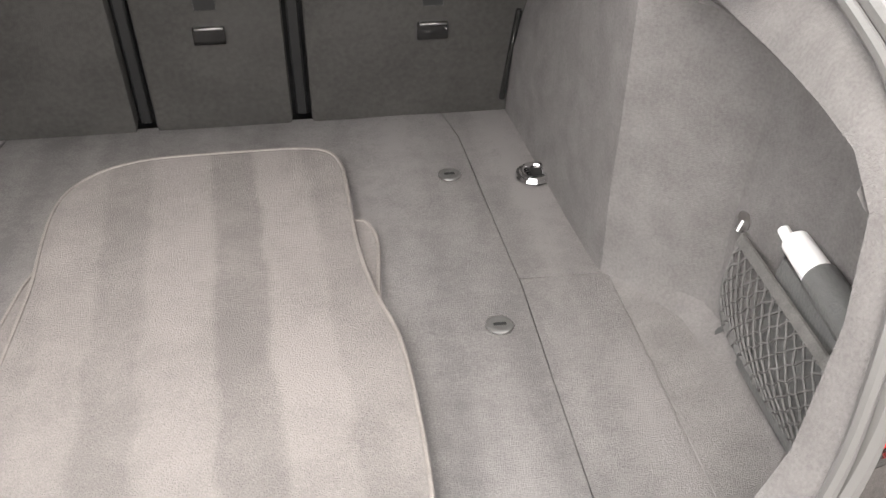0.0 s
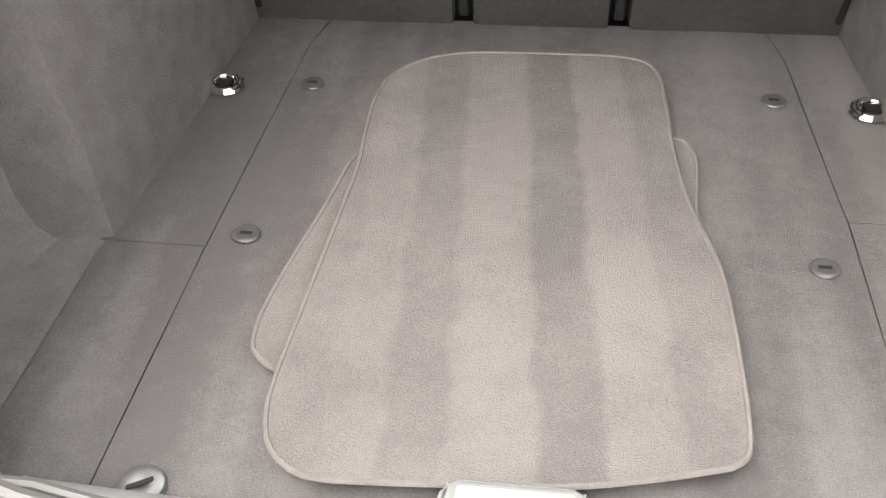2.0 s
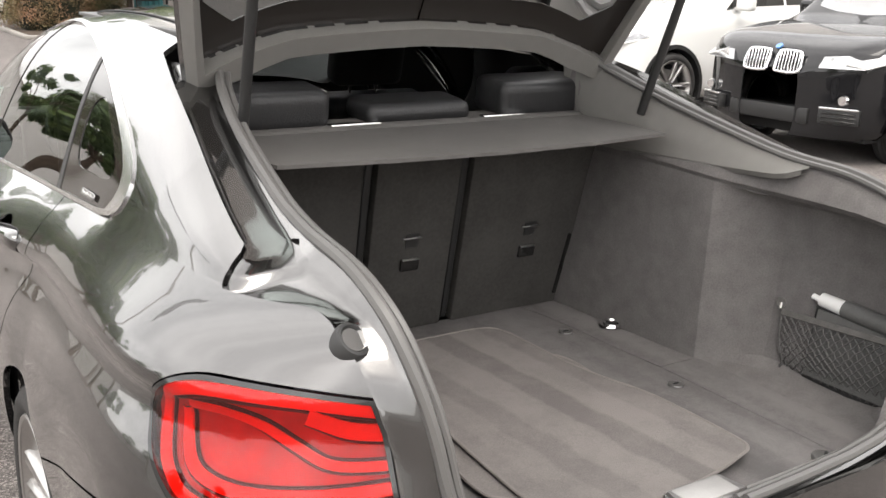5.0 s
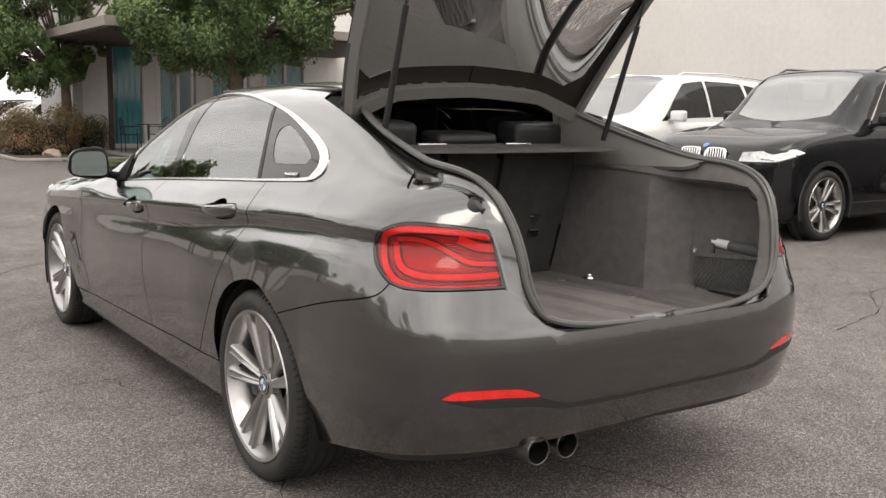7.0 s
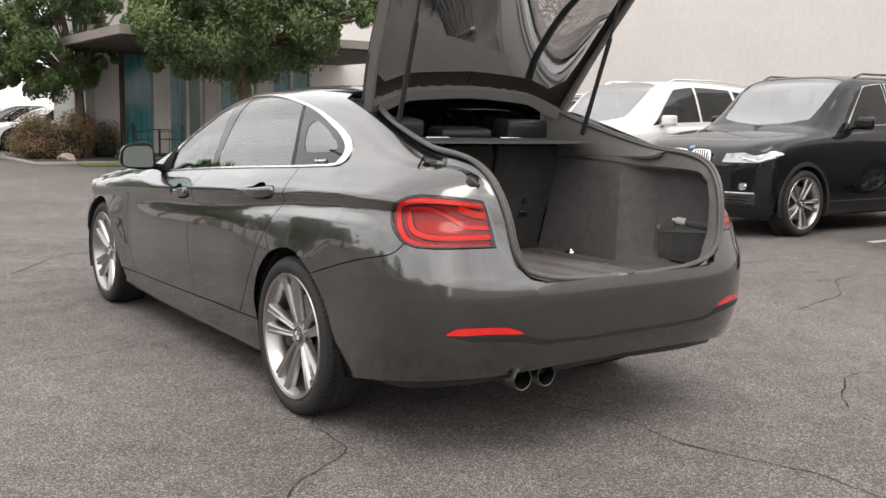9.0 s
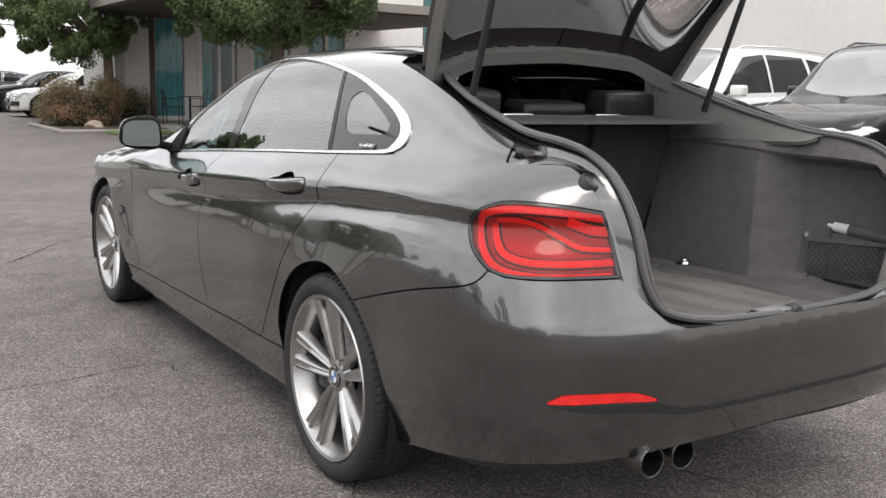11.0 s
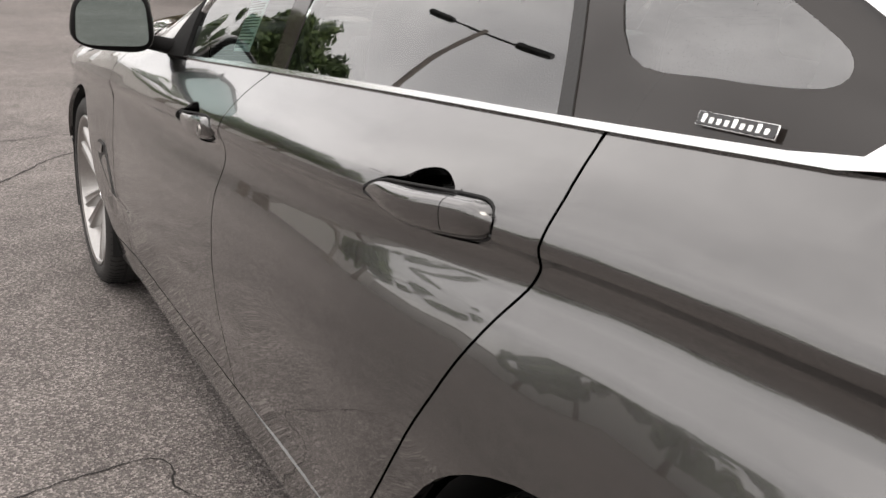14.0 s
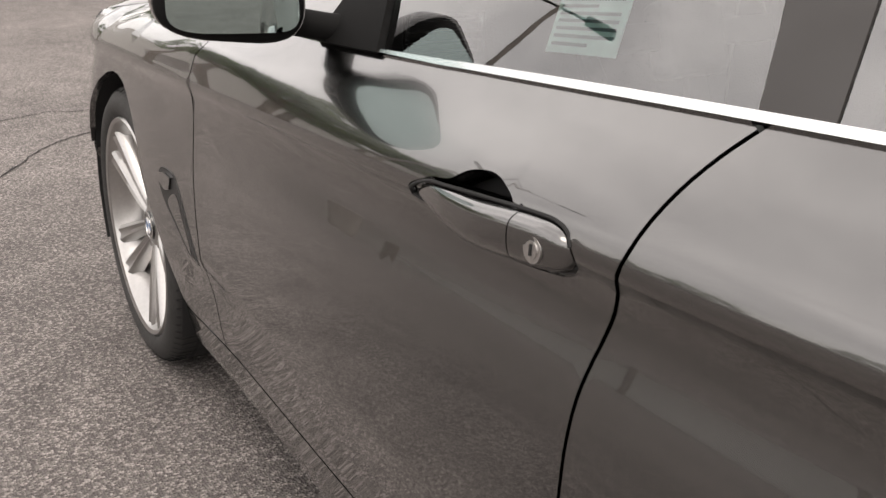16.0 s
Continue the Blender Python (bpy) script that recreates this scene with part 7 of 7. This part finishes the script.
# ---- parked cars ----
HEADLAMP = mat("headlamp_glass", (0.34, 0.35, 0.36), 0.12, 0.4, vary=0.5, scale=18, coat=1.0)


def other_wheel(parent, r, w, spokes, dark):
    """A plainer wheel with its outer face to +x."""
    ty = part("wheel", lathe([(-w / 2, r * 0.68), (-w / 2, r * 0.9), (-w * 0.36, r * 0.985), (0, r), (w * 0.36, r * 0.985), (w / 2, r * 0.93), (w * 0.52, r * 0.8), (w * 0.46, r * 0.70)], 40), RUBBER, parent)
    part("rim", lathe([(w * 0.46, r * 0.705), (w * 0.40, r * 0.67), (w * 0.1, r * 0.62), (-w * 0.3, r * 0.62)], 40), dark, ty)
    part("brake", lathe([(-w * 0.1, 0.0), (-w * 0.1, r * 0.62)], 24), GAP, ty)
    for k in range(spokes):
        bm = block((w * 0.18, 0.03, -0.016), (w * 0.40, r * 0.68, 0.016), 0.008, 1)
        for v in bm.verts:
            v.co.z *= 0.7 + 0.9 * v.co.y / r
            v.co.x -= 0.02 * (1 - v.co.y / r)
        bmesh.ops.transform(bm, matrix=Matrix.Rotation(2 * math.pi * k / spokes, 4, "X"), verts=bm.verts)
        part("spoke", bm, SATIN, ty)
    part("hub", lathe([(w * 0.2, 0.06), (w * 0.40, 0.055), (w * 0.41, 0.0)], 24), ALLOY, ty)
    return ty


def parked_car(label, paint, L, W, H, belt_h, suv, m, group="cars parked along the wall"):
    """A car with its nose at the origin towards -y and its tail at y = L."""
    th = thing("car", label, "car", m, group)
    hw = W / 2
    nose = 0.66 * belt_h if suv else 0.62 * belt_h
    hood = curve((0.0, nose), (0.10, nose + 0.16), (0.35, belt_h - 0.13), (L * 0.26, belt_h - 0.02), (L, belt_h + 0.03))
    beltc = curve((0.0, nose - 0.04), (0.12, nose + 0.10), (0.5, belt_h - 0.14), (L * 0.27, belt_h - 0.06), (L * 0.8, belt_h + 0.02), (L, belt_h - 0.02))
    roof = curve((L * 0.255, belt_h), (L * 0.30, belt_h + 0.17), (L * 0.40, H - 0.08), (L * 0.46, H - 0.015), (L * 0.56, H), (L * 0.78, H - 0.035 if suv else H - 0.06), (L * 0.92 if suv else L * 0.86, H - 0.14 if suv else H - 0.2), (L * 0.995 if suv else L * 0.97, belt_h + 0.05))
    def plan(y):
        f = max(0.0, 1 - y / 0.55) if y < 0.55 else max(0.0, (y - L + 0.4) / 0.4)
        return hw * max(1 - 0.9 * f ** 3.2, 0.02) ** 0.5
    side_a = curve((0, 0.86), (0.09, 0.955), (0.25, 0.985), (0.45, 1.0), (0.84, 0.995), (0.95, 0.975), (1, 0.94))
    r = 0.372 if suv else 0.325
    axles = (0.86, L - (0.92 if suv else 1.0))

    def flank(y, v):
        """The side below the shoulder, on the -x half: v is 0 at the sill and 1 at the shoulder."""
        return (-plan(y) * side_a(v), y, 0.22 + (beltc(y) - 0.22) * v)
    edge = [(0.0, 0.0)]
    for yc in axles:
        q = r + 0.05
        a0 = math.asin((0.22 - r) / q)
        for k in range(19):
            a = math.pi - a0 - (math.pi - 2 * a0) * k / 18
            y, z = yc + q * math.cos(a), r + q * math.sin(a)
            edge.append((y, max(0.0, (z - 0.22) / (beltc(y) - 0.22))))
    edge += [(L, 0.0), (L, 1.0), (0.0, 1.0)]
    for s in (1, -1):
        hang("body_side", panel_mesh("body_side", edge, flank, paint, step=0.085, vstep=0.1, depth=0.012, side=s), th)
    bonnet_a, bonnet_b = curve((0, 0.94), (0.17, 0.88), (0.33, 0.80), (0.5, 0.68), (0.67, 0.5), (0.83, 0.25), (1, 0)), curve((0, 0), (0.17, 0.45), (0.33, 0.72), (0.5, 0.86), (0.67, 0.95), (0.83, 0.99), (1, 1))
    cabin_a, cabin_b = curve((0, 0.935), (0.17, 0.885), (0.33, 0.825), (0.5, 0.745), (0.62, 0.63), (0.83, 0.3), (1, 0)), curve((0, 0), (0.17, 0.3), (0.33, 0.62), (0.5, 0.88), (0.62, 0.965), (0.83, 0.995), (1, 1))
    y_end = L * (0.995 if suv else 0.97)

    def shell(y, t):
        """Bonnet, windscreen, roof and sides above the shoulder, on the -x half."""
        p, zb = plan(y), beltc(y)
        zh = hood(y) if y < L * 0.27 else zb + 0.04
        zt = roof(y) if L * 0.255 <= y <= y_end else zh
        k = soft((zt - zh - 0.005) / 0.11)
        z_top = max(zt, zh)
        a = bonnet_a(t) * (1 - k) * p + cabin_a(t) * k * hw * min(1.0, p / hw + 0.02)
        b = bonnet_b(t) * (1 - k) + cabin_b(t) * k
        return (-a, y, zb + (z_top - zb) * b)
    e = 0.0 if suv else -0.07
    screen = [(L * 0.264, 1.0), (L * 0.270, 0.80), (L * 0.286, 0.62), (L * 0.36, 0.585), (L * 0.405, 0.60), (L * 0.418, 0.70), (L * 0.428, 0.85), (L * 0.432, 1.0)]
    tail_glass = [(L * (0.93 + e), 1.0), (L * (0.925 + e), 0.70), (L * (0.975 + e), 0.66), (L * (0.985 + e), 1.0)]
    panes = [[(L * 0.352, 0.06), (L * 0.40, 0.25), (L * 0.452, 0.43), (L * 0.532, 0.46), (L * 0.545, 0.06)],
             [(L * 0.560, 0.06), (L * 0.548, 0.46), (L * (0.70 + e / 2), 0.45), (L * (0.725 + e / 2), 0.06)]]
    if suv:
        panes.append([(L * 0.742, 0.07), (L * 0.722, 0.44), (L * 0.80, 0.41), (L * 0.855, 0.30), (L * 0.89, 0.10)])
    outline = [(0.0, 0.0), (L, 0.0), (L, 1.0), (0.0, 1.0)]
    for s in (1, -1):
        hang("body_top", panel_mesh("body_top", outline, shell, paint, holes=[[(a, 1.003 if b == 1.0 else b) for a, b in q] for q in (screen, tail_glass)] + panes, step=0.085, vstep=0.055, depth=0.012, side=s), th)
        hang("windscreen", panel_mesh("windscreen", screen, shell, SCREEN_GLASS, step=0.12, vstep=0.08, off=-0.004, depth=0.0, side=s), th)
        hang("rear_window", panel_mesh("rear_window", tail_glass, shell, CLEAR_GLASS, step=0.12, vstep=0.08, off=-0.004, depth=0.0, side=s), th)
        for q in panes:
            win = hang("side_window", panel_mesh("side_window", q, shell, DARK_GLASS, step=0.12, vstep=0.08, off=-0.004, depth=0.0, side=s), th)
            hang("window_seal", panel_mesh("window_seal", shrink(q, -0.012, 0.45), shell, GLOSS_BLACK if paint is PAINT_WHITE else CHROME, holes=[shrink(q, 0.004, 0.45)], step=0.12, vstep=0.08, off=0.003, depth=0.003, side=s), win)
    part("wiper", join(*[tube([Vector((x0 * hw, L * 0.277, belt_h + 0.035)), Vector(((x0 + 0.28) * hw, L * 0.283, belt_h + 0.055)), Vector(((x0 + 0.6) * hw, L * 0.288, belt_h + 0.05))], 0.008, 6) for x0 in (-0.7, -0.05)]), PLASTIC, th)
    part("floor_pan", block((-hw * 0.85, 0.3, 0.2), (hw * 0.85, L - 0.3, 0.4)), GAP, th)
    part("cabin_block", join(block((-hw * 0.75, L * 0.38, 0.4), (hw * 0.75, L * 0.85, belt_h - 0.05)), *[block((x - 0.22, L * 0.52, 0.5), (x + 0.22, L * 0.56, belt_h + 0.30), 0.06, 3) for x in (-0.38, 0.38)]), SEAT, th)
    for s in (1, -1):
        for y in axles:
            arch = bmesh.new()
            rows = [[arch.verts.new((s * x, y + q * math.cos(a), r + q * math.sin(a))) for a in (math.pi * (-0.1 + 1.2 * i / 20) for i in range(21))] for q, x in ((r + 0.095, hw * 0.99), (r + 0.09, hw * 1.004), (r + 0.045, hw * 1.006), (r + 0.04, hw * 0.8), (0.05, hw * 0.8))]
            for p, q in zip(rows, rows[1:]):
                for k in range(20):
                    arch.faces.new((p[k], p[k + 1], q[k + 1], q[k]))
            part("wheel_arch", arch, PLASTIC if suv else GAP, th, "black wheel arch lip")
            if suv:
                ow = copy_part(wheel, Matrix.Translation((s * (hw - 0.125), y, r)) @ (Matrix.Identity(4) if s < 0 else Matrix.Rotation(math.pi, 4, "Z")) @ Matrix.Rotation(radians(20 + 17 * y), 4, "X") @ Matrix.Scale(r / 0.331, 4))
                ow.parent = th
            else:
                ow = other_wheel(th, r, 0.23, 10, STEEL)
                ow.matrix_basis = Matrix.Translation((s * (hw - 0.115), y, r)) @ (Matrix.Identity(4) if s > 0 else Matrix.Rotation(math.pi, 4, "Z"))
            wb = rod((s * hw * 0.80, y, r), (s * hw * 0.86, y, r), r + 0.045, n=32)
            part("wheel_well", wb, GAP, th)
        # mirrors, lamps, rails
        mp = Matrix.Translation((s * (hw + 0.075), L * 0.375, belt_h + 0.07))
        part("door_mirror", join(block((-0.11, -0.05, -0.07), (0.11, 0.07, 0.075), 0.045, 4, mp), block((-0.17, -0.01, -0.07), (-0.05, 0.05, -0.035), 0.012, 2, mp) if s > 0 else block((0.05, -0.01, -0.07), (0.17, 0.05, -0.035), 0.012, 2, mp)), paint, th)
        lp = [Vector((s * x, y, z)) for x, y, z in ((hw * 0.50, 0.015, nose + 0.03), (hw * 0.87, 0.15, nose + 0.035), (plan(0.44) * 1.0, 0.46, nose + 0.13), (plan(0.34) * 0.985, 0.35, nose + 0.165), (hw * 0.53, 0.045, nose + 0.125))]
        bm = bmesh.new()
        f = bm.faces.new([bm.verts.new(p + Vector((s * 0.012, -0.02, 0))) for p in lp])
        ex = bmesh.ops.extrude_face_region(bm, geom=[f])
        bmesh.ops.translate(bm, vec=(-s * 0.03, 0.06, -0.01), verts=[v for v in ex["geom"] if isinstance(v, bmesh.types.BMVert)])
        bmesh.ops.recalc_face_normals(bm, faces=bm.faces)
        hl = part("headlamp", bm, HEADLAMP, th, "clear headlamp with bright tubes")
        part("headlamp_tube", tube([p + Vector((s * 0.014, -0.026, 0)) for p in (lp[1].lerp(lp[4], 0.45), lp[1].lerp(lp[3], 0.1), lp[2].lerp(lp[1], 0.35))], 0.011, 6), WHITE_TRIM, hl)
        c = lp[0].lerp(lp[2], 0.45) + Vector((s * 0.016, -0.028, 0.035))
        part("headlamp_lens", rod(c, c + Vector((s * 0.01, -0.02, 0)), 0.035, n=16), BRIGHT, hl)
        # kidney grille half
        gx = 0.045 if s > 0 else -0.045 - 0.26
        gm2 = Matrix.Translation((gx, -0.012, nose - 0.03)) @ Matrix.Rotation(radians(-10), 4, "X")
        ring = [(0.02, 0, 0.0), (0.22, 0, 0.0), (0.26, 0.01, 0.05), (0.245, 0.02, 0.15), (0.20, 0.03, 0.185), (0.03, 0.03, 0.185), (0.0, 0.02, 0.15), (0.0, 0.0, 0.04)]
        if s < 0:
            ring = [(0.26 - x, y, z) for x, y, z in ring]
        gr = part("grille", tube([gm2 @ Vector(p) for p in spline(ring, 3, True)], 0.012, 6, True), BRIGHT, th, "chrome-ringed grille half")
        for k in range(7):
            x = 0.03 + k * 0.033
            part("grille_bar", block((x, 0.0, 0.01), (x + 0.012, 0.03, 0.175), 0.003, 1, gm2), CHROME, gr)
        part("grille_back", block((0.01, 0.025, 0.0), (0.25, 0.035, 0.18), 0, 1, gm2), GAP, gr)
        # lower intake and fog lamp
        it = Matrix.Translation((s * hw * 0.72, 0.085, 0.43)) @ Matrix.Rotation(radians(-s * -22), 4, "Z")
        io = part("side_intake", block((-0.17, -0.035, -0.07), (0.17, 0.05, 0.06), 0.02, 2, it), PLASTIC, th)
        part("intake_bar", block((-0.16, -0.05, 0.055), (0.16, -0.02, 0.075), 0.006, 2, it), CHROME, io)
        for k in range(3):
            part("intake_slat", block((-0.14, -0.042, -0.05 + 0.033 * k), (0.14, -0.03, -0.035 + 0.033 * k), 0.003, 1, it), GLOSS_BLACK, io)
        fc = it @ Vector((s * 0.02, -0.045, 0.135))
        part("fog_lamp", rod(fc + Vector((0, 0.03, 0)), fc, 0.045, 0.04, 20), BRIGHT, th)
        if suv:
            part("roof_rail", tube([(s * hw * 0.66, L * 0.45, H - 0.05), (s * hw * 0.67, L * 0.48, H + 0.0), (s * hw * 0.68, L * 0.65, H + 0.012), (s * hw * 0.67, L * 0.85, H - 0.05)], 0.014, 8), CHROME if paint is not PAINT_BLACK else GLOSS_BLACK, th)
    part("lower_grille", block((-hw * 0.45, 0.005, 0.33), (hw * 0.45, 0.12, 0.47), 0.02, 2), PLASTIC, th)
    part("nose_badge", rod((0, 0.085, nose + 0.172), (0, 0.078, nose + 0.182), 0.034, n=20), BLUE, th)
    return th


FACE = Matrix.Rotation(radians(-90), 4, "Z")
parked_car("black compact sport utility car with chrome grille bars", PAINT_BLACK, 4.75, 1.92, 1.86, 1.20, True, Matrix.Translation((5.88, 3.82, 0)) @ FACE)
parked_car("white sport utility car with dark windows and roof rails", PAINT_WHITE, 4.85, 1.92, 1.86, 1.20, True, Matrix.Translation((5.80, 6.72, 0)) @ FACE)
parked_car("dark blue-grey sport utility car beyond the white one", PAINT_BLUE, 4.7, 1.88, 1.70, 1.12, True, Matrix.Translation((6.4, 9.7, 0)) @ FACE)
parked_car("black sport utility car with a bright headlamp", PAINT_BLACK, 4.65, 1.88, 1.66, 1.09, True, Matrix.Translation((6.3, 0.78, 0)) @ FACE)
parked_car("white saloon parked beyond the hedge", PAINT_WHITE, 4.6, 1.8, 1.43, 0.96, False, Matrix.Translation((2.6, 29.6, 0)) @ FACE, "cars parked beyond the hedge")
parked_car("black saloon parked beyond the white one", PAINT_BLACK, 4.7, 1.84, 1.48, 1.0, False, Matrix.Translation((2.4, 34.2, 0)) @ FACE, "cars parked beyond the hedge")
parked_car("dark blue-grey saloon parked nose-in", PAINT_BLUE, 4.7, 1.82, 1.46, 0.98, False, Matrix.Translation((6.2, 38.4, 0)) @ Matrix.Rotation(radians(90), 4, "Z"), "cars parked beyond the hedge")
parked_car("white estate car at the end of the row", PAINT_WHITE, 4.6, 1.8, 1.5, 0.98, True, Matrix.Translation((1.6, 43.0, 0)) @ FACE, "cars parked beyond the hedge")
